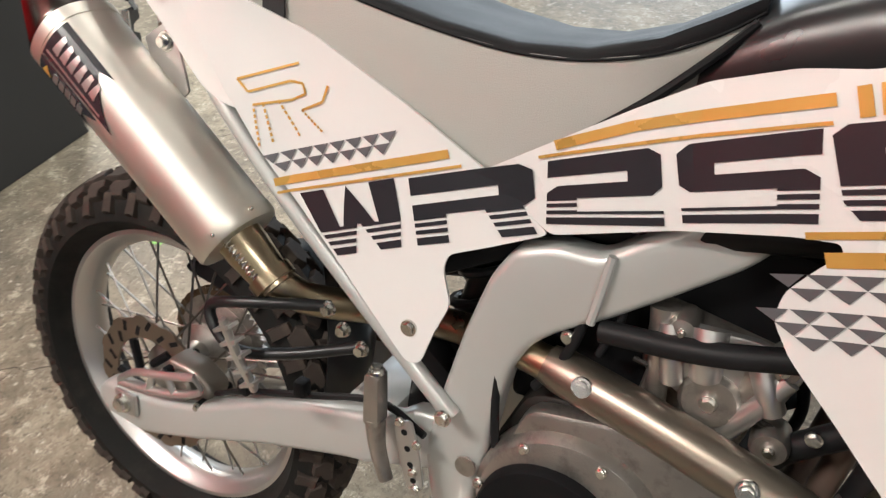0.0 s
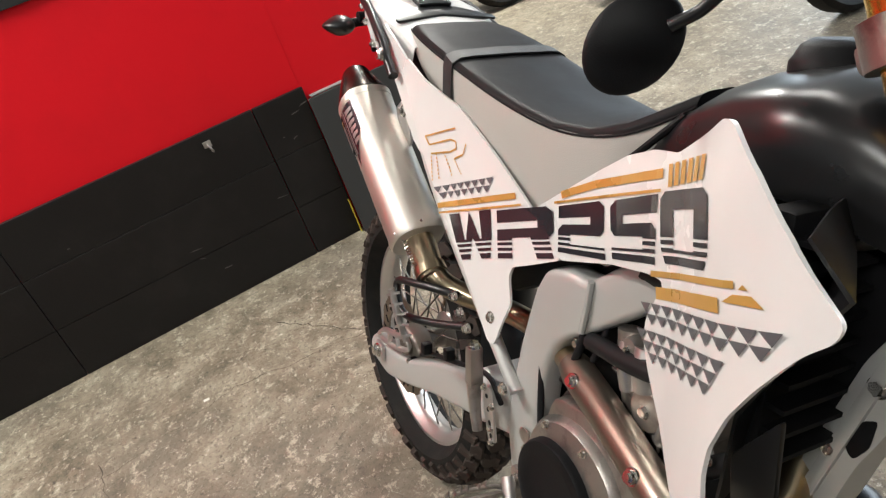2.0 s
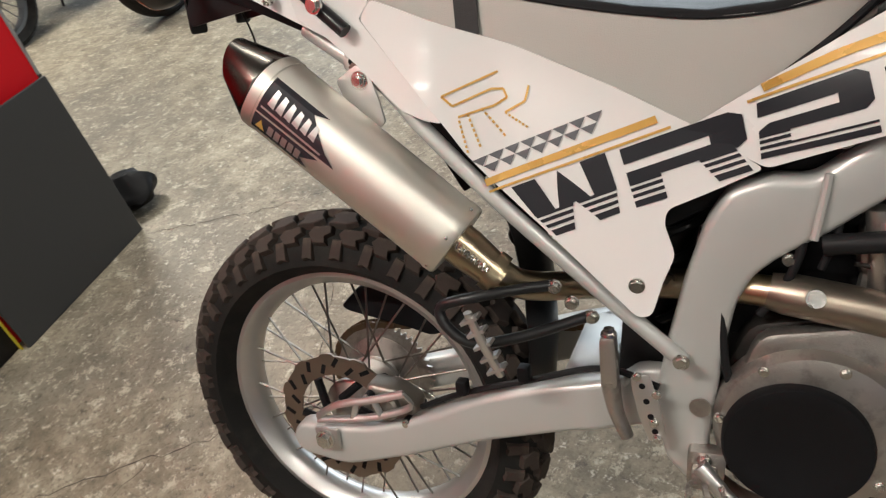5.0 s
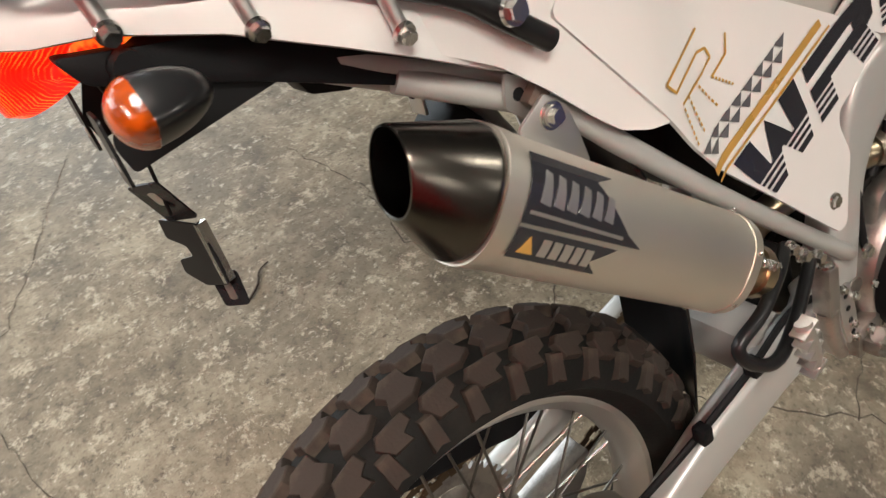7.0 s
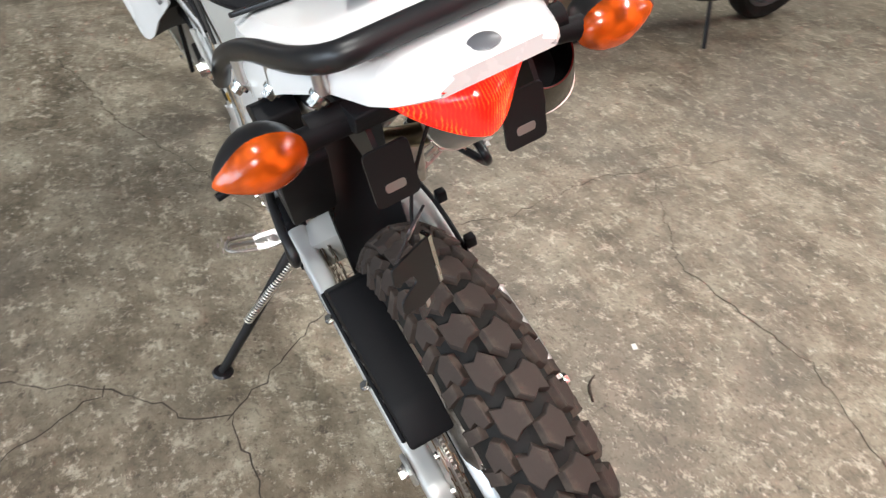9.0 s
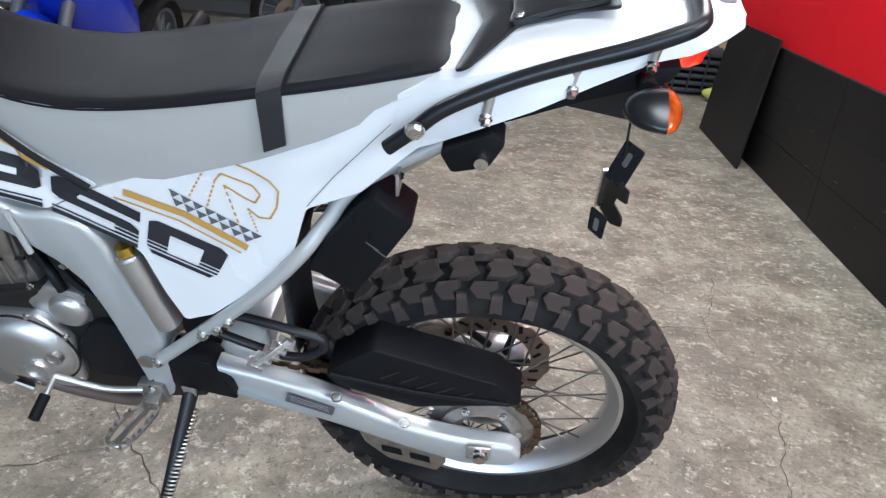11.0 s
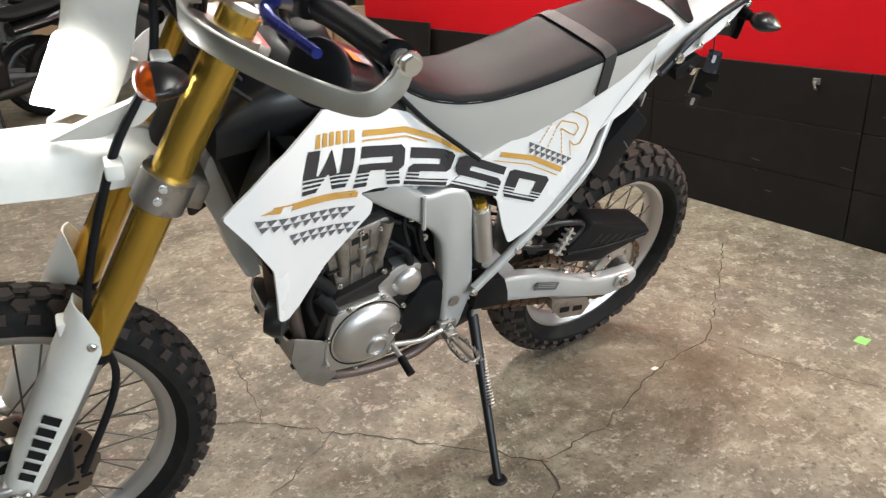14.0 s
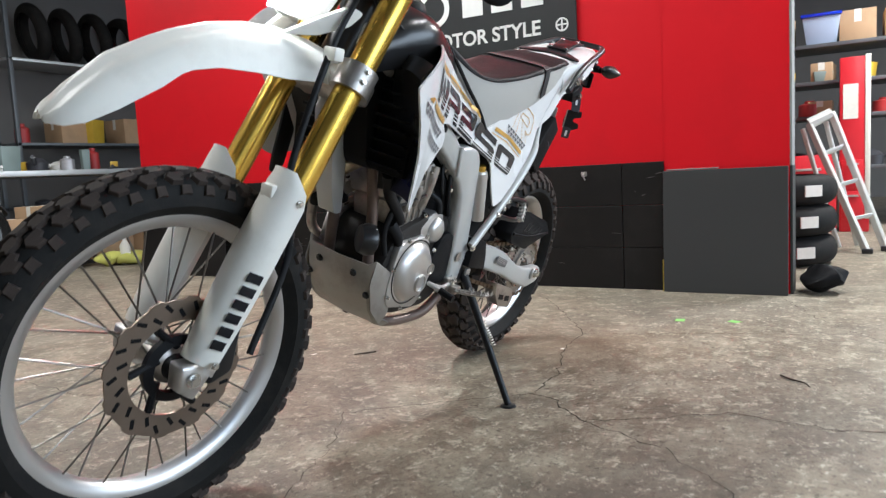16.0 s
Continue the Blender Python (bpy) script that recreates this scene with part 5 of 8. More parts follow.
def muf_ring(p, ru, rv=None, n=40, k=2.5):
    rv = rv or ru
    out = []
    for j in range(n):
        a = 2 * math.pi * j / n
        c, s = math.cos(a), math.sin(a)
        f = (abs(c) ** k + abs(s) ** k) ** (-1 / k)
        out.append(p + MU * (ru * f * c) + MV * (rv * f * s))
    return out


def muf_at(d):
    return MUF0 + MDIR * d


ML = (MUF1 - MUF0).length
muf = part("muffler", loft([muf_ring(muf_at(d), r) for d, r in ((-0.004, 0.040), (-0.004, 0.045), (0.0, 0.0475), (0.012, 0.048), (0.012, 0.047), (ML - 0.014, 0.0485), (ML - 0.014, 0.0495), (ML, 0.0495), (ML, 0.046))]), steel, bike, "brushed stainless muffler with a dark cone end")
cap_rings = []
for d, r, slant in ((ML, 0.0475, 0), (ML + 0.002, 0.0485, 0), (ML + 0.006, 0.048, 0.0), (ML + 0.054, 0.0295, 0.012), (ML + 0.056, 0.0282, 0.012), (ML + 0.056, 0.0265, 0.012), (ML + 0.034, 0.0265, 0.005), (ML + 0.0, 0.027, 0)):
    ring = muf_ring(muf_at(d), r, r, 40, 2.2)
    cap_rings.append([q + MDIR * (slant * (q - muf_at(d)).dot(MV) / r) for q in ring])
part("end_cap", loft(cap_rings, True, False), dark_chrome, muf, "dark metal cone end cap")
part("outlet_core", loft([muf_ring(muf_at(ML + 0.008), 0.028), muf_ring(muf_at(ML + 0.007), 0.002)], True, True), black_plastic, muf)
for j in range(6):
    a = 2 * math.pi * j / 6 + 0.4
    part("rivet", ball(muf_at(0.006) + MU * (0.0495 * math.cos(a)) + MV * (0.0495 * math.sin(a)), 0.0025, u=10, v=6), chrome, muf)
part("mid_pipe", tube([muf_at(-0.075), muf_at(-0.02), muf_at(0.002)], [0.0215, 0.027, 0.027], 20, 4), heat_steel, muf, "gold heat-tinted connecting pipe")
part("pipe_ring", tube([muf_at(-0.07), muf_at(-0.055)], 0.027, 20, 1), heat_steel, muf)
coil = [muf_at(-0.055 + 0.055 * t) + MU * (0.03 + 0.004 * math.cos(60 * t)) + MV * (0.012 + 0.004 * math.sin(60 * t)) for t in (k / 60 for k in range(61))]
part("spring", tube(coil, 0.0012, 6, 1), chrome, muf)


def muf_decal(name, pts, material, lift=0.0008, label=""):
    """A sticker laid round the muffler: points of (d along, angle in degrees)."""
    bm = bmesh.new()
    bm.faces.new([bm.verts.new((d, 0, a / 1000)) for d, a in pts])
    cut_grid(bm, min(p[0] for p in pts), max(p[0] for p in pts), min(p[1] for p in pts) / 1000, max(p[1] for p in pts) / 1000, 0.008)
    for v in bm.verts:
        d, a = v.co.x, radians(v.co.z * 1000)
        c, s = math.cos(a), math.sin(a)
        f = (abs(c) ** 2.5 + abs(s) ** 2.5) ** (-1 / 2.5)
        r = 0.047 + 0.0015 * d / ML + lift + 0.0004
        v.co = muf_at(d) + MU * (r * f * c) + MV * (r * f * s)
    bmesh.ops.recalc_face_normals(bm, faces=bm.faces)
    bmesh.ops.solidify(bm, geom=bm.faces[:], thickness=0.0004)
    return part(name, bm, material, muf, label, smooth=False)
muf_decal("sticker", [(ML - 0.018, -6), (ML - 0.018, 48), (ML - 0.10, 48), (ML - 0.082, 40), (ML - 0.12, 6), (ML - 0.138, -4)], decal_black, 0.0006, "dark sticker with pale script marks")
muf_decal("sticker", [(ML - 0.018, -34), (ML - 0.018, -9), (ML - 0.115, -9), (ML - 0.092, -24), (ML - 0.105, -34)], decal_black, 0.0006, "dark sticker with pale marks")
for k in range(6):
    d0 = ML - 0.028 - k * 0.0125
    muf_decal("mark", [(d0, 12), (d0 - 0.002, 36 - k), (d0 - 0.008, 34 - k), (d0 - 0.010, 10)], alu, 0.0014)
muf_decal("mark", [(ML - 0.022, 2), (ML - 0.022, 5), (ML - 0.115, 3), (ML - 0.115, 0)], alu, 0.0014)
muf_decal("mark", [(ML - 0.024, -28), (ML - 0.03, -14), (ML - 0.038, -28)], decal_gold, 0.0014)
for k in range(5):
    d0 = ML - 0.042 - k * 0.0105
    muf_decal("mark", [(d0, -28), (d0, -14), (d0 - 0.008, -14), (d0 - 0.008, -28)], alu, 0.0014)
brk = part("muffler_bracket", bevelled(plate(fillet([(0.1405, 0.551), (0.171, 0.569), (0.190, 0.552), (0.197, 0.524), (0.202, 0.497), (0.19, 0.487), (0.15, 0.52)], 0.004), -0.1195, -0.1155, 0), 0.0012), alu, bike, "bare metal muffler bracket")
part("bracket_washer", bolt_bm((0.1733, -0.1195, 0.5496), (0, -1, 0), 0.012, 0.002, False), chrome, brk)
part("bracket_bolt", bolt_bm((0.1733, -0.121, 0.5496), (0, -1, 0), 0.009, 0.008), chrome, brk)
part("bracket_bush", bevelled(plate(fillet([(0.158, 0.566), (0.172, 0.578), (0.182, 0.566), (0.168, 0.552)], 0.002), -0.115, -0.098, 0), 0.001), tube_brown, brk)
lug = part("bracket_lug", bevelled(plate(fillet([(0.145, 0.565), (0.151, 0.592), (0.178, 0.575), (0.162, 0.548)], 0.003), -0.104, -0.100, 0), 0.001), alu, brk)
part("lug_hole", plate([(0.159 + 0.0055 * math.cos(k), 0.5714 + 0.0055 * math.sin(k)) for k in (2 * math.pi * i / 12 for i in range(12))], -0.1046, -0.1042, 0), black_plastic, lug)

# seat
SEAT = [  # x, bottom z, line z, top z, half width at the line, half width on top
    (0.775, 0.630, 0.642, 0.660, 0.045, 0.034), (0.745, 0.600, 0.622, 0.644, 0.062, 0.050), (0.70, 0.558, 0.602, 0.620, 0.076, 0.064), (0.64, 0.512, 0.590, 0.602, 0.084, 0.072),
    (0.575, 0.470, 0.589, 0.599, 0.090, 0.078), (0.50, 0.500, 0.600, 0.610, 0.096, 0.085), (0.42, 0.532, 0.617, 0.628, 0.100, 0.089), (0.34, 0.563, 0.637, 0.649, 0.102, 0.091),
    (0.26, 0.600, 0.655, 0.668, 0.100, 0.089), (0.19, 0.638, 0.671, 0.684, 0.094, 0.083), (0.14, 0.664, 0.681, 0.692, 0.084, 0.070), (0.118, 0.674, 0.684, 0.688, 0.072, 0.05)]


def seat_half(s, up=0.0):
    x, zb, zl, zt, hl, ht = s
    hl, ht, zt = hl + up, ht + up, zt + up
    r = [(hl, zl), (hl * 0.985, zl + (zt - zl) * 0.35), ((hl + ht) / 2, zl + (zt - zl) * 0.72), (ht * 0.86, zt - (zt - zl) * 0.10), (ht * 0.5, zt - 0.001), (0, zt)]
    return r


top = []
for s in SEAT:
    h = seat_half(s)
    top.append([(s[0], y, z) for y, z in h] + [(s[0], -y, z) for y, z in h[-2::-1]])
tb = loft(top, False, False)
bmesh.ops.subdivide_edges(tb, edges=tb.edges[:], cuts=1, use_grid_fill=True, smooth=0.4)
seat = part("seat", tb, seat_dark, bike, "long two-tone seat, charcoal top and grey sides")
for side in (1, -1):
    rows_ = []
    for s in SEAT:
        x, zb, zl, zt, hl, ht = s
        yb = max(0.05, hl - 0.004)
        rows_.append([(x, side * (yb + 0.002), zb - 0.012), (x, side * (yb + 0.004), zb + (zl - zb) * 0.3), (x, side * (hl + 0.0015), zb + (zl - zb) * 0.75), (x, side * hl, zl + 0.0005)])
    part("seat_side", loft(rows_, False, False), seat_grey, seat, "grey grained seat side")
    part("piping", tube([(s[0], side * (s[4] + 0.001), s[2]) for s in SEAT], 0.0016, 6, 3), seat_dark, seat)
for s in (SEAT[0], SEAT[-1]):
    h = seat_half(s)
    pts = [(s[0], y, z) for y, z in h] + [(s[0], -y, z) for y, z in h[-2::-1]] + [(s[0], -h[0][0] + 0.005, s[1] - 0.01), (s[0], h[0][0] - 0.005, s[1] - 0.01)]
    end_bm = bmesh.new()
    end_bm.faces.new([end_bm.verts.new(p) for p in pts])
    part("seat_end", end_bm, seat_dark, seat, smooth=False)


def seat_at(x):
    xs = [s[0] for s in SEAT][::-1]
    return [x] + [float(np.interp(x, xs, [s[k] for s in SEAT][::-1])) for k in range(1, 6)]


srows = []
for j in range(25):
    t = -1 + 2 * j / 24
    a = abs(t)
    row = []
    for e in (-0.0155, 0.0155):
        x = 0.316 + e * (1 - 0.12 * a)
        s = seat_at(x)
        h = seat_half(s, 0.0025)
        path = [(0, h[-1][1])] + h[-2::-1] + [(h[0][0] + 0.002, s[1] + 0.001)]
        L = [0]
        for p, q in zip(path, path[1:]):
            L.append(L[-1] + math.dist(p, q))
        d = a * L[-1]
        y = float(np.interp(d, L, [p[0] for p in path]))
        z = float(np.interp(d, L, [p[1] for p in path]))
        row.append((x, math.copysign(y, t) if t else 0, z))
    srows.append(row)
sb = loft(srows, False, False)
bmesh.ops.recalc_face_normals(sb, faces=sb.faces)
bmesh.ops.solidify(sb, geom=sb.faces[:], thickness=-0.0025)
part("seat_strap", sb, strap_mat, seat, "black webbing passenger strap")

# tank with filler cap and warning label, tucked between the shrouds
TANK = [(0.735, 0.615), (0.76, 0.638), (0.80, 0.662), (0.85, 0.682), (0.90, 0.695), (0.95, 0.700), (1.00, 0.682), (1.04, 0.652), (1.06, 0.62)]
rings = []
for x, zt in TANK:
    ze = min(interp(x, [(0.73, 0.575), (0.80, 0.605), (0.845, 0.625), (0.885, 0.636), (0.945, 0.635), (1.06, 0.60)]), zt - 0.02)
    ye = min(y_shroud(x, ze) - 0.005, interp(x, [(0.90, 0.118), (0.95, 0.112), (1.0, 0.096), (1.06, 0.078)]))
    ring = []
    for j in range(25):
        a = math.pi * j / 24
        c, s_ = math.cos(a), math.sin(a)
        ring.append((x, ye * math.copysign(abs(c) ** 0.7, c), ze + (zt - ze) * s_ ** 0.85 + 0.004 * math.sin(3 * a) ** 2 * s_))
    ring += [(x, -ye * 0.95, ze - 0.04), (x, ye * 0.95, ze - 0.04)]
    rings.append(ring)
tank = part("fuel_tank", loft(rings, True, True), black_gloss, bike, "black plastic fuel tank with a warning label")
part("filler_cap", moved(lathe([(0.0, 0.022), (0.024, 0.021), (0.034, 0.015), (0.039, 0.004), (0.042, 0.0), (0.042, -0.01)], 32), Matrix.Translation((0.895, 0, 0.698)) @ Matrix.Rotation(radians(90), 4, "X")), black_plastic, tank, "black filler cap")
def tank_z(x, y):
    zt = interp(x, [(q[0], q[1]) for q in TANK])
    return zt - 0.9 * max(0.0, abs(y) - 0.02) ** 1.6 + 0.002


def tank_label(name, x0, x1, y0, y1, material, lift=0.0, label=""):
    bm = bmesh.new()
    grid = [[bm.verts.new((x0 + (x1 - x0) * i / 4, y0 + (y1 - y0) * j / 4, tank_z(x0 + (x1 - x0) * i / 4, y0 + (y1 - y0) * j / 4) + lift)) for j in range(5)] for i in range(5)]
    for i in range(4):
        for j in range(4):
            bm.faces.new((grid[i][j], grid[i + 1][j], grid[i + 1][j + 1], grid[i][j + 1]))
    return part(name, bm, material, tank, label)


tank_label("warning_label", 0.795, 0.832, 0.012, 0.048, decal_grey, 0.001, "small dark warning label")
tank_label("warning_stripe", 0.818, 0.832, 0.012, 0.048, mat("orange_label", (0.75, 0.2, 0.02), 0.4, 0, 0.1, 20), 0.0016)
for k in range(4):
    tank_label("text_line", 0.797 + 0.005 * k, 0.799 + 0.005 * k, 0.015, 0.045, decal_white, 0.0016)
tank_label("silver_label", 0.868, 0.906, 0.046, 0.060, alu, 0.001, "small silver label")
for side in (1, -1):
    # dark rolled edge where the seat meets the shroud
    part("seat_edge", tube([(0.578, 0.093 * side, 0.470), (0.64, 0.0935 * side, 0.517), (0.70, 0.083 * side, 0.563), (0.745, 0.070 * side, 0.605), (0.772, 0.056 * side, 0.634)], 0.0045, 8, 5), seat_dark, seat)

# tail fairing
TAIL = [(0.175, 0.582, 0.660, 0.1005), (0.13, 0.605, 0.684, 0.106), (0.08, 0.634, 0.700, 0.111), (0.03, 0.661, 0.715, 0.112), (-0.03, 0.692, 0.732, 0.101), (-0.09, 0.713, 0.744, 0.078), (-0.126, 0.718, 0.744, 0.066), (-0.146, 0.7245, 0.747, 0.058), (-0.164, 0.733, 0.749, 0.049), (-0.178, 0.7395, 0.747, 0.038)]
rings = []
for x, zb, zt, hw in TAIL:
    wide = 1 + interp(x, [(-0.12, 0.0), (0.05, 0.07)])
    half = [(hw * 0.965, zb - 0.001), (hw, zb), (hw * 0.985, zb + (zt - zb) * 0.45), (hw * 0.9, zt - 0.006), (hw * 0.75, zt), (0.03, zt + 0.003), (0, zt + 0.003)]
    rings.append([(x, y, z) for y, z in half] + [(x, -y * wide, z) for y, z in half[-2::-1]])
tl = loft(rings, False, False)
bmesh.ops.contextual_create(tl, geom=[v for v in tl.verts if v.co.x < -0.177])
bmesh.ops.recalc_face_normals(tl, faces=tl.faces)
bmesh.ops.solidify(tl, geom=tl.faces[:], thickness=0.002)
part("tail_fairing", tl, white, bike, "white plastic tail fairing")
part("badge", moved(lathe([(0.0, 0.0012), (0.0085, 0.0012), (0.010, 0.0)], 20), pose(-0.163, 0, 0.7515, 88, 0, -90)), decal_grey, bike, "small oval badge")
part("rear_fender_inner", bevelled(plate(fillet([(0.18, 0.56), (0.10, 0.60), (-0.02, 0.655), (-0.11, 0.69), (-0.12, 0.71), (-0.05, 0.695), (0.10, 0.645), (0.19, 0.60)], 0.006), -0.075, 0.075, 0), 0.006), black_plastic, bike, "black inner rear fender")
part("lamp_stalk_bar", tube([(-0.085, -0.1, 0.692), (-0.085, 0.1, 0.692)], 0.011, 12, 1), black_plastic, bike)
lm = []
for j in range(17):
    u = -1 + 2 * j / 16
    y = 0.002 + 0.049 * u
    zt = 0.728 - 0.010 * abs(u) ** 1.3 + 0.004 * u
    zb = 0.676 + 0.020 * abs(u) ** 2.0 + 0.004 * u
    xx = -0.162 + 0.044 * abs(u) ** 1.5
    zm = zt - 0.012
    lm.append([(xx + 0.02, y, zt), (xx + 0.002, y, zm), (xx - 0.001, y, zm - 0.006), (xx + 0.006, y, zb + 0.004), (xx + 0.014, y, zb), (xx + 0.05, y, (zt + zb) / 2)])
tlamp = part("tail_light", loft(lm), lit_red, bike, "glowing red tail light")
for side in (1, -1):
    ty, tz = (0.061, 0.626) if side > 0 else (-0.046, 0.620)
    at = Matrix.Translation((-0.113, ty, tz)) @ Matrix.Rotation(radians(90), 4, "Z")
    tab = part("plate_tab", moved(plate(fillet([(-0.0175, 0.0), (0.0175, 0.0), (0.0175, 0.050), (-0.0175, 0.050)], 0.006), -0.0012, 0.0012, 0), at), black_paint, bike)
    part("tab_slot", moved(plate(fillet([(-0.008, 0.011), (0.008, 0.011), (0.008, 0.019), (-0.008, 0.019)], 0.003), 0.0012, 0.0016, 0), at), alu, tab)
    wing = plate(fillet([(0.045, 0.652), (-0.02, 0.643), (-0.108, 0.630), (-0.112, 0.650), (-0.09, 0.695), (-0.04, 0.684)], 0.004), 0.062 if side > 0 else -0.066, 0.066 if side > 0 else -0.062, 0)
    part("bracket_arm", wing, black_paint, bike)
    part("tail_tube", tube([(0.17, 0.07 * side, 0.575), (0.08, 0.07 * side, 0.625), (0.02, 0.065 * side, 0.655)], 0.008, 12, 4), frame_silver, bike)
# licence bracket hanging on its wire
HANG = pose(-0.087, 0.058, 0.6375, 0, 0, -50) @ Matrix.Diagonal((1.1, 1.0, 0.8625, 1.0))
TILT = HANG @ Matrix.Translation((0, 0, -0.09)) @ Matrix.Rotation(radians(24), 4, "X") @ Matrix.Translation((0, 0, 0.09))
FACE = HANG @ Matrix.Rotation(radians(-16), 4, "Z")
hb_ = part("plate_bracket", moved(plate(fillet([(-0.015, -0.052), (0.013, -0.052), (0.013, -0.110), (-0.015, -0.110)], 0.004), -0.001, 0.001, 0), TILT), plate_steel, bike, "dangling licence plate bracket of bent sheet steel")
part("slot", moved(plate(fillet([(-0.005, -0.084), (0.002, -0.084), (0.002, -0.064), (-0.005, -0.064)], 0.003), -0.0014, 0.0014, 0), TILT), alu, hb_)
mid = plate(fillet([(-0.024, -0.104), (0.020, -0.108), (0.024, -0.150), (0.022, -0.178), (-0.006, -0.182), (-0.026, -0.168), (-0.024, -0.152), (-0.004, -0.146), (-0.006, -0.134), (-0.026, -0.126)], 0.003), -0.001, 0.001, 0)
part("bent_plate", moved(mid, FACE), black_paint, hb_)
part("lower_tab", moved(plate(fillet([(-0.004, -0.172), (0.022, -0.172), (0.020, -0.214), (-0.004, -0.214)], 0.004), 0.006, 0.008, 0), HANG), plate_steel, hb_)
part("bent_edge", moved(box(0.018, 0.022, -0.002, 0.008, -0.176, -0.108, 0), FACE), chrome, hb_)
part("slot", moved(plate(fillet([(0.005, -0.206), (0.012, -0.206), (0.012, -0.184), (0.005, -0.184)], 0.003), 0.0054, 0.0086, 0), HANG), alu, hb_)
part("hanging_wire", tube([(-0.095, 0.012, 0.675), (-0.089, 0.026, 0.645), (-0.088, 0.044, 0.605), (-0.09, 0.056, 0.555)], 0.0016, 8, 6), cable_mat, hb_)

# luggage rack
RAIL = [(0.182, 0.124, 0.605), (0.150, 0.121, 0.633), (0.124, 0.117, 0.656), (0.08, 0.111, 0.680), (0.026, 0.103, 0.703), (-0.055, 0.094, 0.731), (-0.100, 0.087, 0.748), (-0.120, 0.078, 0.7555), (-0.128, 0.062, 0.759), (-0.129, 0.0, 0.760)]


def right_rail(x, y, z):
    k = interp(x, [(-0.13, 0.0), (0.07, 1.0)])
    return x - 0.008 * k, -y - 0.013 * k, z + 0.005 * k


rail = tube(RAIL + [right_rail(*p) for p in RAIL[-2::-1]], 0.009, 14, 5)
rack = part("luggage_rack", rail, black_paint, bike, "black tubular luggage rack with a mounting plate")
for side in (1, -1):
    for k, (x, y, z) in enumerate(((0.150, 0.128, 0.638), (0.077, 0.117, 0.655), (-0.008, 0.103, 0.690), (-0.085, 0.086, 0.717))):
        if side < 0:
            x, y, z = right_rail(x, y, z)
            y = -y
        if k:
            part("standoff", tube([(x, (y - 0.004) * side, z - 0.002), (x - 0.004, (y - 0.006) * side, z + 0.026)], 0.0055, 10, 1), alu, rack)
        part("rack_bolt", bolt_bm((x, (y + (0.004 if k == 0 else -0.002)) * side, z - (0 if k == 0 else 0.004)), (0, side, 0 if k == 0 else -0.6), 0.011 if k == 0 else 0.008, 0.009), chrome, rack)
mp = plate(fillet([(-0.09, -0.045), (-0.05, -0.03), (0.02, -0.03), (0.07, -0.10), (0.085, -0.10), (0.06, 0.0), (0.085, 0.10), (0.07, 0.10), (0.02, 0.03), (-0.05, 0.03), (-0.09, 0.045)], 0.008), -0.002, 0.002, 0.0008)
part("rack_plate", moved(mp, Matrix.Translation((0.035, 0, 0.722)) @ Matrix.Rotation(radians(20), 4, "Y") @ Matrix.Rotation(radians(90), 4, "X")), black_paint, rack)
mp = plate(fillet([(-0.055, -0.035), (0.0, -0.028), (0.055, -0.035), (0.05, 0.0), (0.055, 0.035), (0.0, 0.028), (-0.055, 0.035), (-0.05, 0.0)], 0.008), -0.003, 0.003, 0.001)
part("adapter_plate", moved(mp, Matrix.Translation((0.012, 0, 0.736)) @ Matrix.Rotation(radians(20), 4, "Y") @ Matrix.Rotation(radians(90), 4, "X")), black_gloss, rack)
for sx in (-1, 1):
    for sy in (-1, 1):
        part("plate_screw", moved(bolt_bm((0, 0, 0), (0, 0, 1), 0.0065, 0.003, False), Matrix.Translation((0.012, 0, 0.738)) @ Matrix.Rotation(radians(20), 4, "Y") @ Matrix.Translation((0.043 * sx, 0.026 * sy, 0.003))), chrome, rack)

# tool box, helmet lock, cdi block
tbx = part("tool_box", bevelled(plate(fillet([(0.20, 0.527), (0.152, 0.488), (0.228, 0.352), (0.292, 0.395), (0.262, 0.45)], 0.006), 0.055, 0.118, 0), 0.006, 2, 50), black_plastic, bike, "black plastic box with white warning marks")
part("box_lug", box(0.172, 0.176, 0.078, 0.104, 0.52, 0.552, 0.001), alu, tbx)
part("lug_bolt", bolt_bm((0.171, 0.091, 0.542), (-1, 0, 0), 0.005, 0.003, False), black_plastic, tbx)
for k in range(2):
    part("mark", plate([(0.212 - 0.010 * k, 0.452 - 0.010 * k), (0.196 - 0.010 * k, 0.439 - 0.010 * k), (0.195 - 0.010 * k, 0.4405 - 0.010 * k), (0.211 - 0.010 * k, 0.4535 - 0.010 * k)], 0.1182, 0.1186, 0), decal_grey, tbx)
lk = part("helmet_lock", bevelled(plate(fillet([(0.125, 0.602), (0.07, 0.632), (0.052, 0.622), (0.068, 0.588), (0.11, 0.575)], 0.006), 0.08, 0.118, 0), 0.004), black_plastic, bike, "black helmet lock with a chrome barrel")
part("lock_barrel", moved(tube([(0.077, 0.118, 0.598), (0.077, 0.128, 0.598)], 0.008, 16, 1), Matrix.Identity(4)), chrome, lk)
part("cdi_block", box(0.12, 0.17, -0.075, -0.03, 0.575, 0.61, 0.004), black_plastic, bike)

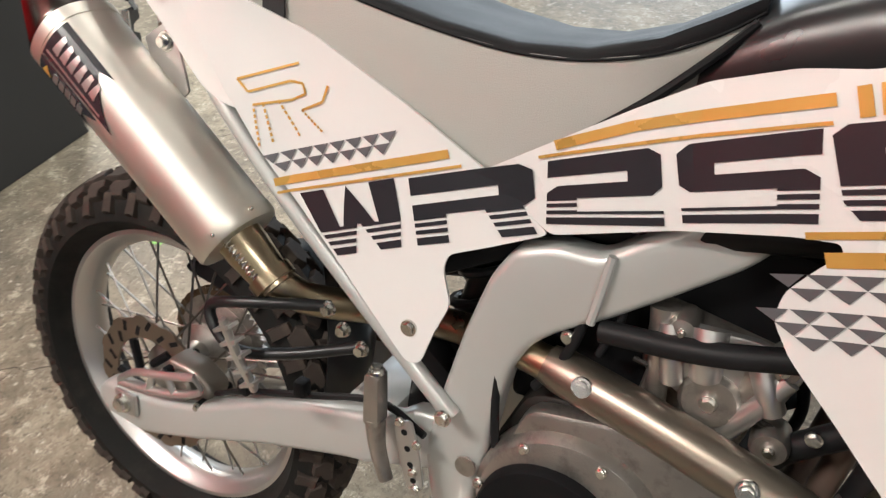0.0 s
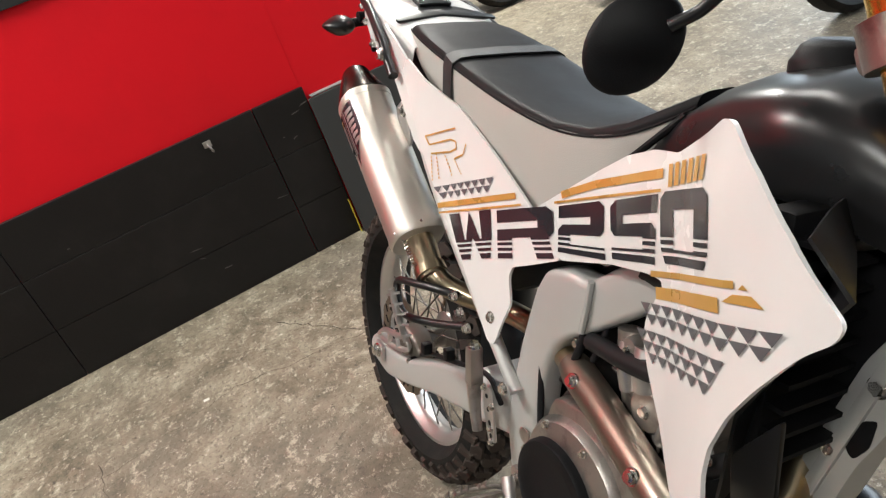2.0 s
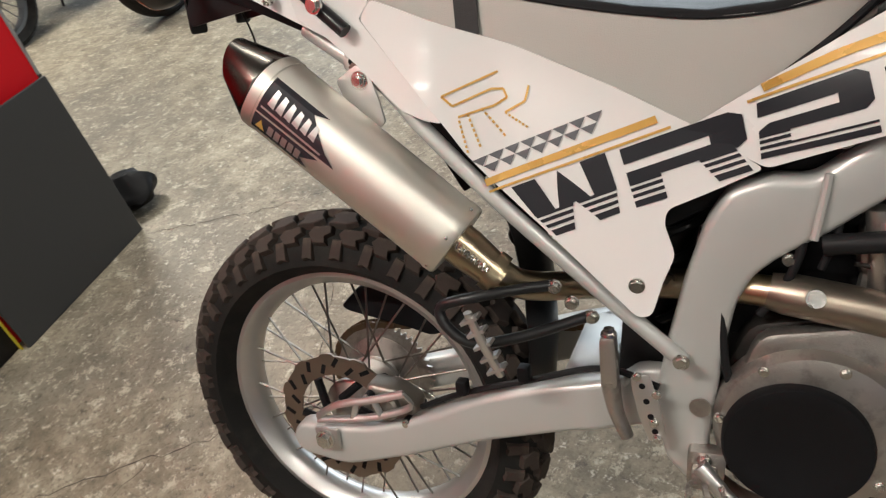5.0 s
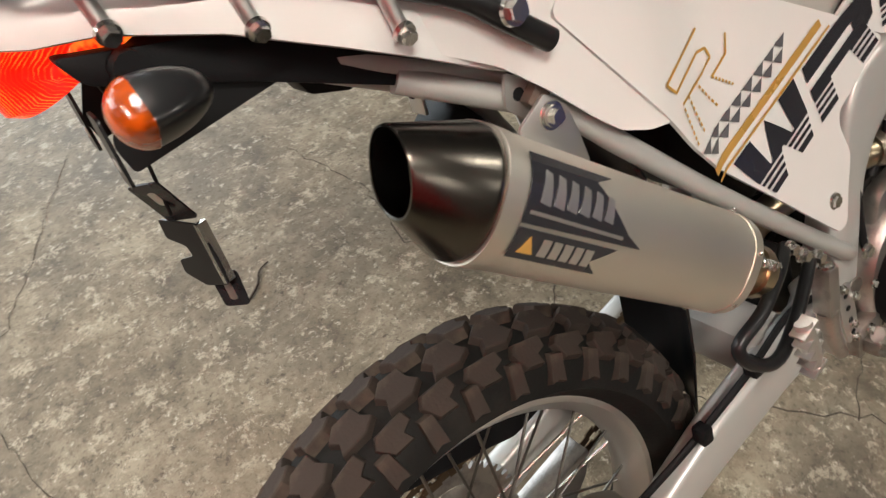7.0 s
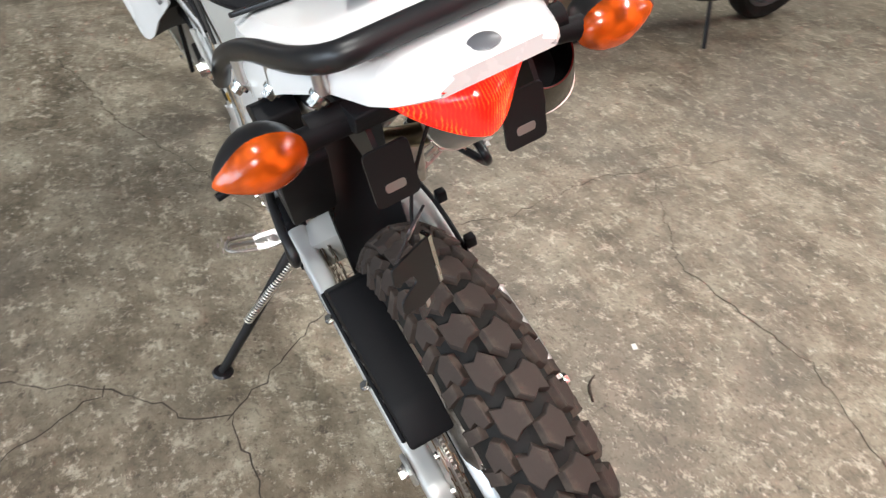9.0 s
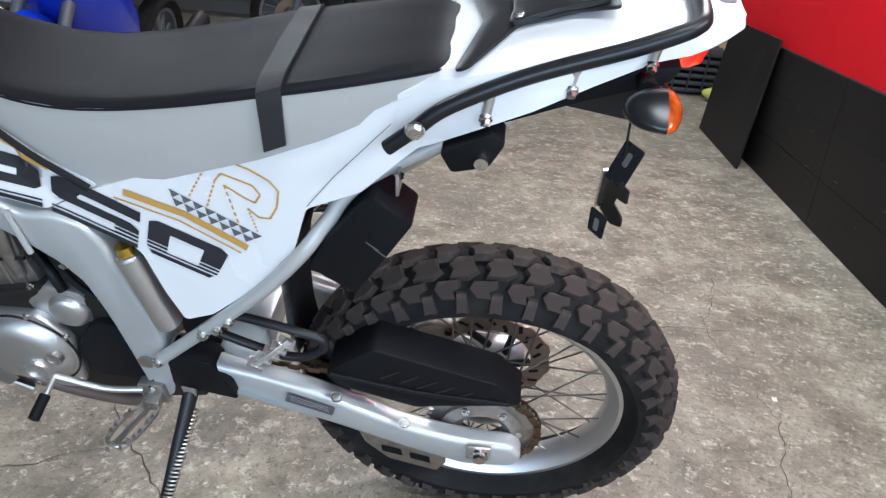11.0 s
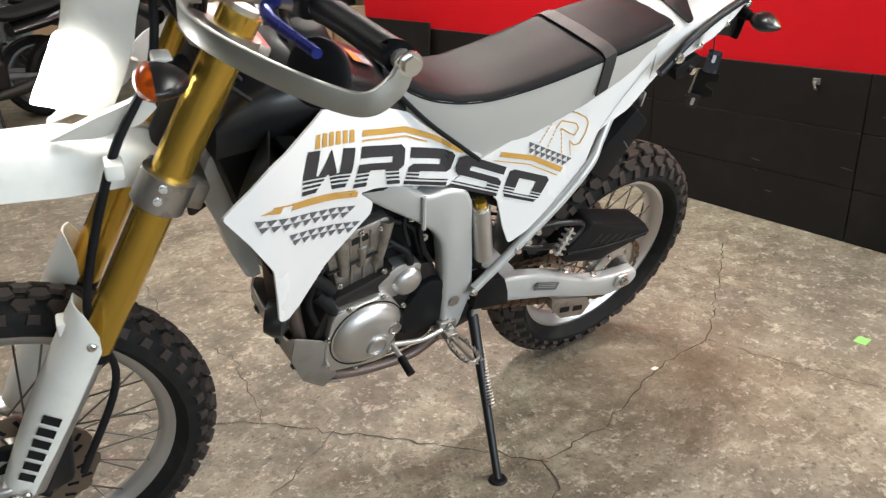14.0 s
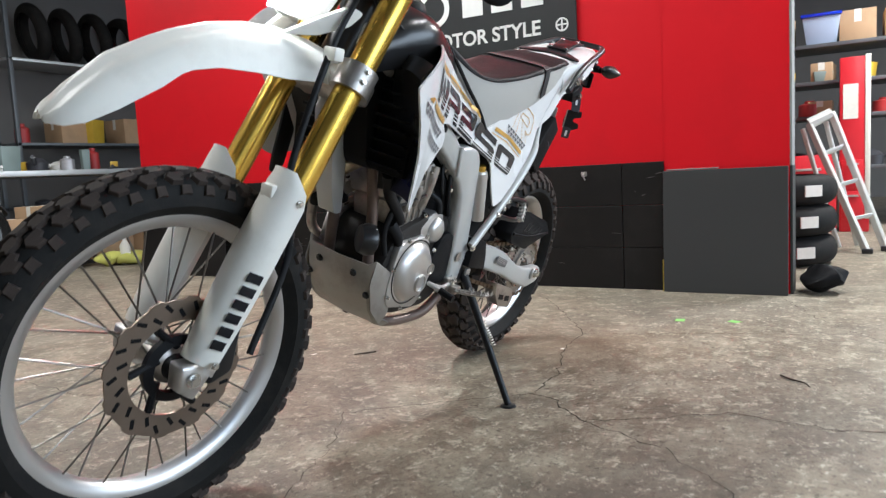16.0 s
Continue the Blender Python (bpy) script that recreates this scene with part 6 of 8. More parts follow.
# pegs, levers, stand
def foot_peg(side, x, z):
    """An open toothed loop on a hinge."""
    loop = [(0.0, 0.014), (0.025, 0.020), (0.06, 0.021), (0.088, 0.016), (0.096, 0.0), (0.088, -0.016), (0.06, -0.021), (0.025, -0.020), (0.0, -0.014), (0.0, 0.014)]
    pg = tube([(0.0 + b, a, 0.0) for a, b in loop], 0.0035, 8, 4)
    merge(pg, box(-0.003, 0.003, 0.0, 0.09, -0.004, 0.003, 0))
    for a, b in loop[1:-2]:
        merge(pg, plate([(b - 0.004, 0.002), (b + 0.004, 0.002), (b, 0.011)], a - 0.0015, a + 0.0015, 0))
        merge(pg, plate([(b * 0.97 - 0.004, 0.002), (b * 0.97 + 0.004, 0.002), (b * 0.97, 0.011)], a + 0.012, a + 0.015, 0))
    m = pose(x, 0.137, z, 15, 0, -9)
    pg = moved(pg, m)
    p = part("foot_peg", pg if side > 0 else mirrored(pg), alu_rough, bike, "toothed metal foot peg", smooth=False)
    br = merge(bevelled(plate(fillet([(x - 0.022, z - 0.018), (x + 0.022, z - 0.018), (x + 0.026, z + 0.03), (x - 0.02, z + 0.03)], 0.006), 0.095, 0.116, 0), 0.004), box(x - 0.015, x + 0.015, 0.114, 0.139, z - 0.010, z + 0.012, 0.004))
    part("peg_bracket", br if side > 0 else mirrored(br), alu_rough, p)
    part("peg_bolt", bolt_bm((x, 0.117 * side, z + 0.02), (0, side, 0), 0.009, 0.008), chrome, p)


foot_peg(1, 0.582, 0.042)
foot_peg(-1, 0.585, 0.03)
part("shift_lever", merge(tube([(0.60, 0.115, 0.055), (0.66, 0.125, 0.06), (0.735, 0.13, 0.085)], 0.006, 10, 5), tube([(0.735, 0.13, 0.085), (0.735, 0.195, 0.075)], 0.0055, 10, 1)), alu, bike, "shift lever with a black rubber tip")
part("lever_tip", tube([(0.735, 0.165, 0.08), (0.735, 0.205, 0.073)], 0.009, 12, 1), black_plastic, bike)
part("brake_pedal", merge(tube([(0.58, -0.13, 0.05), (0.63, -0.15, 0.01), (0.70, -0.155, 0.0), (0.78, -0.15, 0.03), (0.81, -0.15, 0.05)], [0.011, 0.008, 0.007, 0.007, 0.008], 10, 5), box(0.79, 0.83, -0.175, -0.135, 0.045, 0.055, 0.003)), alu, bike, "cast brake pedal")
for side in (1, -1):
    e0, e1 = (Vector((0.372, 0.168, 0.233)), Vector((0.320, 0.145, 0.272))) if side > 0 else (Vector((0.354, 0.194, 0.190)), Vector((0.324, 0.205, 0.276)))
    sl = tube([e0, e0.lerp(e1, 0.5) + Vector((0, 0.002, 0)), e1], [0.008, 0.0095, 0.008], 10, 4, flat=0.6)
    for k in range(5):
        merge(sl, box(-0.012, 0.012, -0.008, 0.008, -0.002, 0.002, 0), Matrix.Translation(e0.lerp(e1, 0.1 + 0.2 * k)) @ Matrix.Rotation(radians(-27), 4, "Y"))
    pas = part("passenger_peg", sl if side > 0 else mirrored(sl), alu, bike, "folded ribbed passenger peg")
    HANGER = ((0.411, 0.128, 0.283), (0.37, 0.150, 0.284), (0.315, 0.170, 0.278), (0.276, 0.172, 0.264), (0.285, 0.178, 0.240), (0.32, 0.180, 0.222), (0.38, 0.160, 0.228), (0.455, 0.128, 0.246))
    br = tube([(x, (y if side < 0 else 0.120 + (y - 0.128) * 0.3) * side, z) for x, y, z in HANGER], 0.007, 10, 5)
    part("peg_hanger", br, black_paint, pas)
    for (x, z) in ((0.411, 0.283), (0.455, 0.246), (0.431, 0.263)):
        part("hanger_bolt", bolt_bm((x, 0.132 * side, z), (0, side, 0), 0.009, 0.010), chrome, pas)
mc = part("master_cylinder", merge(bevelled(plate(fillet([(0.464, 0.155), (0.484, 0.155), (0.482, 0.222), (0.464, 0.222)], 0.005), -0.142, -0.120, 0), 0.004), tube([(0.474, -0.131, 0.16), (0.48, -0.133, 0.12), (0.494, -0.135, 0.083)], [0.0125, 0.010, 0.0085], 12, 3)), alu_rough, bike, "grey cast rear brake master cylinder")
part("banjo_bolt", bolt_bm((0.474, -0.131, 0.222), (0, 0, 1), 0.010, 0.009), chrome, mc)
hg = part("heel_guard", plate(fillet([(0.497, 0.165), (0.520, 0.172), (0.532, 0.13), (0.540, 0.085), (0.520, 0.075), (0.508, 0.11)], 0.006), -0.130, -0.126, 0.001), alu, bike, "drilled heel guard")
for k in range(4):
    part("hole", plate([(0.512 + 0.005 * k + 0.004 * math.cos(a), 0.155 - 0.021 * k + 0.004 * math.sin(a)) for a in (2 * math.pi * i / 10 for i in range(10))], -0.1308, -0.1302, 0), black_plastic, hg)
for x, z in ((0.506, 0.168), (0.529, 0.145), (0.526, 0.105), (0.53, 0.082)):
    part("guard_bolt", bolt_bm((x, -0.130, z), (0, -1, 0), 0.006, 0.006), chrome, hg)
FOOT = BIKE.inverted() @ Vector((0.566, 0.27, 0.004))
HIP = Vector((0.515, 0.105, 0.075))
st = part("side_stand", tube([HIP, HIP.lerp(FOOT, 0.5), FOOT], [0.013, 0.0105, 0.009], 14, 3), black_paint, bike, "black side stand with a return spring")
part("stand_foot", moved(lathe([(0.0, 0.006), (0.018, 0.005), (0.022, 0.0), (0.0, 0.0)], 24), BIKE.inverted() @ Matrix.Translation((0.566, 0.27, 0.0)) @ Matrix.Rotation(radians(90), 4, "X")), black_paint, st)
part("stand_mount", bevelled(plate(fillet([(0.49, 0.05), (0.58, 0.03), (0.60, 0.06), (0.545, 0.12), (0.495, 0.11)], 0.01), 0.085, 0.108, 0), 0.004), black_paint, st)
part("spring_link", bevelled(plate(fillet([(0.507, 0.045), (0.523, 0.045), (0.527, 0.09), (0.503, 0.09)], 0.006), 0.115, 0.122, 0), 0.002), alu, st)
sp0, sp1 = HIP + Vector((-0.004, 0.022, -0.035)), HIP.lerp(FOOT, 0.55) + Vector((-0.004, 0.016, 0))
sd = (sp1 - sp0)
e1 = sd.orthogonal().normalized()
e2 = sd.normalized().cross(e1)
coil = [sp0 + sd * t + (e1 * math.cos(2 * math.pi * 26 * t) + e2 * math.sin(2 * math.pi * 26 * t)) * 0.0075 for t in (k / 312 for k in range(313))]
part("stand_spring", tube(coil, 0.0018, 6, 1), steel, st)

# skid plate, radiators, horn
SK = [(0.948, 0.145), (0.942, 0.10), (0.912, 0.03), (0.875, -0.010), (0.835, -0.028)]
rows_ = []
for y, up, back in ((-0.098, 0.012, 0.010), (-0.085, 0.0, 0.0), (0, -0.003, -0.004), (0.085, 0.0, 0.0), (0.098, 0.012, 0.010)):
    rows_.append([(x - back, y, z + up) for x, z in SK])
sk = loft(rows_, False, False)
bmesh.ops.recalc_face_normals(sk, faces=sk.faces)
bmesh.ops.solidify(sk, geom=sk.faces[:], thickness=0.004)
skid_alu = mat("scuffed_skid_aluminium", (0.36, 0.34, 0.31), 0.45, 0.7, 0.15, 9, grain=0.1, grain_scale=300, dirt=(0.14, 0.11, 0.09), dirt_amount=0.5, dirt_scale=12)
skp = part("skid_plate", sk, skid_alu, bike, "dull aluminium skid plate")
for side in (1, -1):
    flap = bevelled(plate(fillet([(0.935, 0.157), (0.860, 0.116), (0.840, 0.014), (0.868, -0.012), (0.915, 0.03), (0.942, 0.10)], 0.006), 0.094, 0.098, 0), 0.0015)
    part("side_flap", flap if side > 0 else mirrored(flap), skid_alu, skp)
for p in ((0.948, 0.05, 0.115), (0.948, -0.05, 0.115), (0.93, 0.085, 0.07), (0.93, -0.085, 0.07), (0.87, 0.0, -0.012)):
    part("bolt", bolt_bm(p, (1, 0, -0.3), 0.009, 0.006), black_paint, skp)
for side in (1, -1):
    rd = part("radiator", box(0.955, 0.985, min(0.05 * side, 0.142 * side), max(0.05 * side, 0.142 * side), 0.36, 0.60, 0.006), black_plastic, bike, "black radiator with louvres")
    for k in range(9):
        z = 0.375 + k * 0.025
        part("louvre", box(0.985, 1.004, min(0.055 * side, 0.14 * side), max(0.055 * side, 0.14 * side), z, z + 0.005, 0), black_plastic, rd)
    # dark inner scoop from the shroud's front edge to the radiator
    rows_ = []
    for z, xo, yo, xi, yi in ((0.60, 1.06, 0.198, 1.01, 0.075), (0.57, 1.108, 0.207, 1.015, 0.08), (0.50, 1.062, 0.2, 1.012, 0.08), (0.42, 1.018, 0.19, 1.0, 0.08), (0.36, 1.012, 0.187, 0.99, 0.08), (0.315, 1.008, 0.186, 0.98, 0.08)):
        rows_.append([(xo - 0.035 + (xi - xo) * t, side * (yo - 0.012 + (yi - yo) * t - 0.008), z + 0.01 * math.sin(math.pi * t)) for t in (k / 6 for k in range(7))])
    sc = loft(rows_, False, False)
    bmesh.ops.recalc_face_normals(sc, faces=sc.faces)
    bmesh.ops.solidify(sc, geom=sc.faces[:], thickness=0.003)
    part("air_scoop", sc, black_gloss, bike, "black plastic radiator scoop")
part("head_tube", tube([HEAD - AXIS * 0.06, HEAD + AXIS * 0.14], 0.032, 20, 1), black_paint, bike)
part("front_inner", bevelled(plate(fillet([(0.90, 0.34), (0.99, 0.36), (1.05, 0.55), (1.03, 0.66), (0.92, 0.66), (0.88, 0.5)], 0.02), -0.05, 0.05, 0), 0.01), black_plastic, bike)
part("scoop_lip", bevelled(plate(fillet([(0.984, 0.385), (1.026, 0.444), (1.03, 0.387), (1.036, 0.329), (1.036, 0.288), (1.026, 0.284), (0.997, 0.302)], 0.006), -0.172, -0.166, 0), 0.002), black_gloss, bike, "black plastic lip of the radiator scoop")
dt = part("front_downtube", bevelled(plate(fillet([(1.04, 0.515), (1.013, 0.462), (0.992, 0.393), (0.976, 0.346), (0.965, 0.287), (0.955, 0.235), (0.982, 0.235), (1.01, 0.30), (1.026, 0.36), (1.044, 0.403), (1.06, 0.46)], 0.01), -0.058, -0.012, 0), 0.010), frame_silver, bike, "grey cast frame downtube")
for p in ((1.03, -0.058, 0.445), (1.0, -0.058, 0.365)):
    part("bolt", bolt_bm(p, (0, -1, 0), 0.011, 0.006), chrome, dt)
part("downtube_rib", bevelled(plate(fillet([(1.046, 0.50), (1.03, 0.475), (0.978, 0.30), (0.972, 0.25), (0.98, 0.25), (0.992, 0.30), (1.042, 0.47), (1.054, 0.485)], 0.003), -0.064, -0.056, 0), 0.002), frame_silver, dt)
part("downtube_recess", bevelled(plate(fillet([(1.02, 0.405), (1.036, 0.415), (1.034, 0.385), (1.022, 0.365), (1.012, 0.375)], 0.006), -0.060, -0.054, 0), 0.001), black_plastic, dt)
hn = part("horn", moved(lathe([(0.0, 0.024), (0.02, 0.024), (0.034, 0.016), (0.036, 0.0), (0.03, -0.016), (0.0, -0.02)], 28), pose(0.965, 0.075, 0.205, 0, 0, 55)), black_gloss, bike, "black round horn")

# ---- graphics on the plastics ----
def y_skin(x, z, side):
    outer, inner = (y_shroud, y_panel) if side > 0 else (y_shroud_right, y_panel_right)
    if x > 0.66:
        return outer(x, z)
    if x > 0.56:
        return max(outer(x, z), inner(x, z))
    return inner(x, z)


def graphic(name, polys, side, material, lift=0.0018, gaps=(), quad=None, parent=None, label=""):
    """Flat shapes laid on the panels; quad maps unit squares to four (x, z) corners."""
    bm = bmesh.new()
    for poly in polys:
        bm.faces.new([bm.verts.new((u, 0, v)) for u, v in poly])
    for g0, g1 in gaps:
        for c in (g0, g1):
            bmesh.ops.bisect_plane(bm, geom=bm.verts[:] + bm.edges[:] + bm.faces[:], plane_co=(0, 0, c), plane_no=(0, 0, 1))
    dead = [f for f in bm.faces if any(g0 < f.calc_center_median().z < g1 for g0, g1 in gaps)]
    bmesh.ops.delete(bm, geom=dead, context="FACES")
    if quad:
        tl_, tr_, br_, bl_ = (Vector(q) for q in quad)
        cut_grid(bm, 0, 1, 0, 1, 0.13)
        for v in bm.verts:
            u, w = v.co.x, v.co.z
            q = (bl_ * (1 - u) + br_ * u) * (1 - w) + (tl_ * (1 - u) + tr_ * u) * w
            v.co = (q.x, 0, q.y)
    else:
        xs, zs = [p[0] for q in polys for p in q], [p[1] for q in polys for p in q]
        cut_grid(bm, min(xs), max(xs), min(zs), max(zs), 0.016)
    for v in bm.verts:
        v.co.y = (y_skin(v.co.x, v.co.z, side) + lift) * side
    bmesh.ops.recalc_face_normals(bm, faces=bm.faces)
    if sum(f.normal.y for f in bm.faces) * side < 0:
        bmesh.ops.reverse_faces(bm, faces=bm.faces)
    return part(name, bm, material, parent or bike, label, smooth=False)


def line_strip(pts, hw):
    out = []
    for a, b in zip(pts, pts[1:]):
        a, b = Vector(a), Vector(b)
        n = Vector((-(b - a).y, (b - a).x)).normalized() * hw
        out.append([tuple(a + n), tuple(b + n), tuple(b - n), tuple(a - n)])
    return out


def rect(u0, v0, u1, v1):
    return [(u0, v0), (u1, v0), (u1, v1), (u0, v1)]


GAPS = ((0.33, 0.37), (0.22, 0.27), (0.11, 0.16))
BLOCKS = [
    [rect(0, 0.42, 0.26, 1), rect(0.74, 0.42, 1, 1), [(0.5, 1), (0.31, 0.42), (0.69, 0.42)], [(0, 0.42), (0.48, 0.42), (0.33, 0.0), (0.06, 0.0)], [(0.52, 0.42), (1, 0.42), (0.94, 0.0), (0.67, 0.0)]],
    [[(0, 1), (0.9, 1), (1, 0.9), (1, 0.74), (0, 0.74)], rect(0.72, 0.6, 1, 0.74), [(0, 0.6), (1, 0.6), (1, 0.5), (0.92, 0.42), (0, 0.42)], rect(0, 0, 0.28, 0.42), [(0.6, 0.42), (0.9, 0.42), (1, 0), (0.72, 0)]],
    [[(0, 1), (0.9, 1), (1, 0.9), (1, 0.74), (0, 0.74)], rect(0.72, 0.6, 1, 0.74), [(0.1, 0.6), (1, 0.6), (1, 0.5), (0.92, 0.4), (0, 0.4), (0, 0.5)], rect(0, 0.2, 0.28, 0.4), rect(0, 0, 1, 0.2)],
    [[(0.1, 1), (1, 1), (1, 0.74), (0, 0.74), (0, 0.9)], rect(0, 0.6, 0.28, 0.74), [(0, 0.6), (0.9, 0.6), (1, 0.5), (1, 0.4), (0.08, 0.4), (0, 0.5)], rect(0.72, 0.2, 1, 0.4), rect(0, 0, 1, 0.2)],
    [[(0.1, 1), (0.9, 1), (1, 0.9), (1, 0.74), (0, 0.74), (0, 0.9)], rect(0, 0.2, 0.28, 0.74), rect(0.72, 0.2, 1, 0.74), [(0, 0.2), (1, 0.2), (0.92, 0), (0.08, 0)]],
]
QL = [((0.965, 0.616), (0.866, 0.582), (0.88, 0.520), (0.984, 0.554)), ((0.852, 0.578), (0.752, 0.547), (0.763, 0.480), (0.869, 0.512)), ((0.739, 0.538), (0.636, 0.504), (0.65, 0.438), (0.754, 0.475)),
      ((0.622, 0.496), (0.512, 0.446), (0.528, 0.387), (0.64, 0.432)), ((0.501, 0.441), (0.396, 0.402), (0.424, 0.350), (0.516, 0.385))]
QR = [((0.361, 0.415), (0.471, 0.453), (0.493, 0.386), (0.409, 0.355)), ((0.487, 0.456), (0.612, 0.497), (0.627, 0.430), (0.506, 0.39)), ((0.627, 0.501), (0.724, 0.536), (0.741, 0.471), (0.634, 0.442)),
      ((0.736, 0.539), (0.837, 0.578), (0.851, 0.511), (0.755, 0.478)), ((0.841, 0.581), (0.941, 0.618), (0.966, 0.558), (0.867, 0.52))]


def lower(x, z):
    """The left-hand marks drop a little towards the front."""
    return x - 0.006 * interp(x, [(0.6, 0.0), (0.95, 1.0)]), z - 0.0135 * interp(x, [(0.45, 0.0), (0.95, 1.0)])


QL = [[lower(*p) for p in q] for q in QL]
for side, quads in ((1, QL), (-1, QR)):
    for shapes, q in zip(BLOCKS, quads):
        graphic("graphic_block", shapes, side, decal_black, 0.0013, GAPS, q)["kind"] = "stuff"
    if side > 0:
        gold = [([(0.848, 0.596), (0.75, 0.569), (0.69, 0.541), (0.622, 0.503)], 0.0042), ([(0.850, 0.586), (0.75, 0.559), (0.70, 0.535)], 0.0012), ([(0.53, 0.476), (0.45, 0.453), (0.37, 0.414)], 0.0052), ([(0.545, 0.466), (0.46, 0.442), (0.38, 0.404)], 0.0012),
                ([(0.995, 0.543), (0.93, 0.522), (0.857, 0.496)], 0.0048), ([(1.03, 0.558), (0.93, 0.529), (0.86, 0.504)], 0.0012)]
        tri_rows = [((1.062, 0.55), (0.858, 0.474), 10, 2), ((1.0, 0.495), (0.844, 0.436), 8, 2), ((0.466, 0.49), (0.348, 0.436), 8, 2)]
        tri_gold = [[(1.052, 0.556), (1.012, 0.555), (1.018, 0.544)]]
        logo = [[(0.414, 0.525), (0.381, 0.541), (0.356, 0.533), (0.332, 0.521), (0.321, 0.508), (0.325, 0.484), (0.335, 0.466), (0.35, 0.465), (0.363, 0.476)], [(0.402, 0.511), (0.393, 0.522), (0.354, 0.511), (0.345, 0.499), (0.353, 0.486), (0.367, 0.492), (0.391, 0.506)]]
        dashes = [[(0.414, 0.525), (0.441, 0.48)], [(0.402, 0.511), (0.421, 0.461)], [(0.391, 0.506), (0.375, 0.439)], [(0.363, 0.476), (0.353, 0.441)]]
        mark_q = [lower(*p) for p in ((0.948, 0.633), (0.862, 0.607), (0.864, 0.590), (0.951, 0.614))]
        gold = [([lower(*p) for p in pts], hw) for pts, hw in gold]
        tri_rows = [(lower(*a), lower(*b), n, m) for a, b, n, m in tri_rows]
        tri_gold = [[lower(*p) for p in pts] for pts in tri_gold]
    else:
        gold = [([(0.632, 0.517), (0.70, 0.548), (0.84, 0.599)], 0.0046), ([(0.618, 0.503), (0.842, 0.583)], 0.0015), ([(0.331, 0.422), (0.527, 0.488)], 0.0044), ([(0.335, 0.411), (0.542, 0.479)], 0.0015),
                ([(0.862, 0.487), (0.993, 0.543)], 0.0058), ([(0.845, 0.4995), (1.01, 0.568)], 0.0028)]
        tri_rows = [((0.828, 0.461), (1.07, 0.561), 10, 2), ((0.825, 0.430), (1.013, 0.507), 8, 3), ((0.316, 0.449), (0.469, 0.501), 8, 2)]
        tri_gold = [[(0.998, 0.549), (1.011, 0.561), (1.033, 0.57), (1.049, 0.568)], [(1.016, 0.567), (1.021, 0.573), (1.028, 0.572)]]
        logo = [[(0.35, 0.55), (0.285, 0.527), (0.297, 0.515), (0.342, 0.531), (0.356, 0.53), (0.36, 0.52), (0.345, 0.512), (0.303, 0.502)], [(0.386, 0.532), (0.381, 0.515), (0.357, 0.503)]]
        dashes = [[(0.304, 0.498), (0.313, 0.457)], [(0.314, 0.505), (0.328, 0.463)], [(0.33, 0.51), (0.358, 0.474)], [(0.357, 0.503), (0.385, 0.484)]]
        mark_q = ((0.847, 0.609), (0.926, 0.641), (0.93, 0.621), (0.856, 0.59))
    for pts, hw in gold:
        graphic("gold_stripe", line_strip(pts, hw), side, decal_gold)
    for tg in tri_gold:
        graphic("gold_stripe", [tg], side, decal_gold)
    for a, b, n, n_rows in tri_rows:
        a, b = Vector(a), Vector(b)
        d = (b - a) / n
        down = Vector((d.y, -d.x)).normalized() * 0.0108
        if down.y > 0:
            down = -down
        for r in range(n_rows):
            o = a + d * (0.5 * r) + down * r
            graphic("triangle_band", [[tuple(o + d * (k + 0.02)), tuple(o + d * (k + 0.98)), tuple(o + d * (k + 0.5) + down * 0.96)] for k in range(n - r)], side, decal_grey)["kind"] = "stuff"
    if side > 0:
        graphic("panel_gap", line_strip([(0.182, 0.618), (0.25, 0.54), (0.286, 0.492)], 0.0005), side, decal_grey)
    for a, b in dashes:
        a, b = Vector(a), Vector(b)
        for k in range(7):
            graphic("gold_dash", line_strip([a.lerp(b, k / 7), a.lerp(b, (k + 0.6) / 7)], 0.0013), side, decal_gold)
    for pts in logo:
        graphic("gold_outline", line_strip(pts, 0.0013), side, decal_gold)
    for k in range(6):
        graphic("maker_mark", [[(k / 6 + 0.01, 0), (k / 6 + 0.125, 0), (k / 6 + 0.135, 1), (k / 6 + 0.03, 1)]], side, decal_gold, quad=mark_q)
part("side_bolt", bolt_bm((0.5066, -0.132, 0.298), (0, -1, 0), 0.010, 0.006), chrome, bike)

# the right-hand fittings sit a little higher and further out
FIXED = ("radiator_shroud", "side_panel", "muffler", "heat_shield", "side_bolt", "graphic_block", "gold_stripe", "gold_dash", "gold_outline", "triangle_band", "panel_gap", "maker_mark", "scoop_lip")
for ob in list(bike.children) + list(eng.children):
    if ob.type != "MESH" or ob.name.split(".")[0] in FIXED:
        continue
    xs, ys = [v.co.x for v in ob.data.vertices], [v.co.y for v in ob.data.vertices]
    if max(ys) < -0.05 and min(xs) > 0.22 and max(xs) < 0.97:
        ob.location = (0, -0.010, 0.013)

# ---- floor cracks and scraps ----
crack_mat = mat("crack_shadow", (0.065, 0.053, 0.042), 0.9, 0, 0.3, 30)


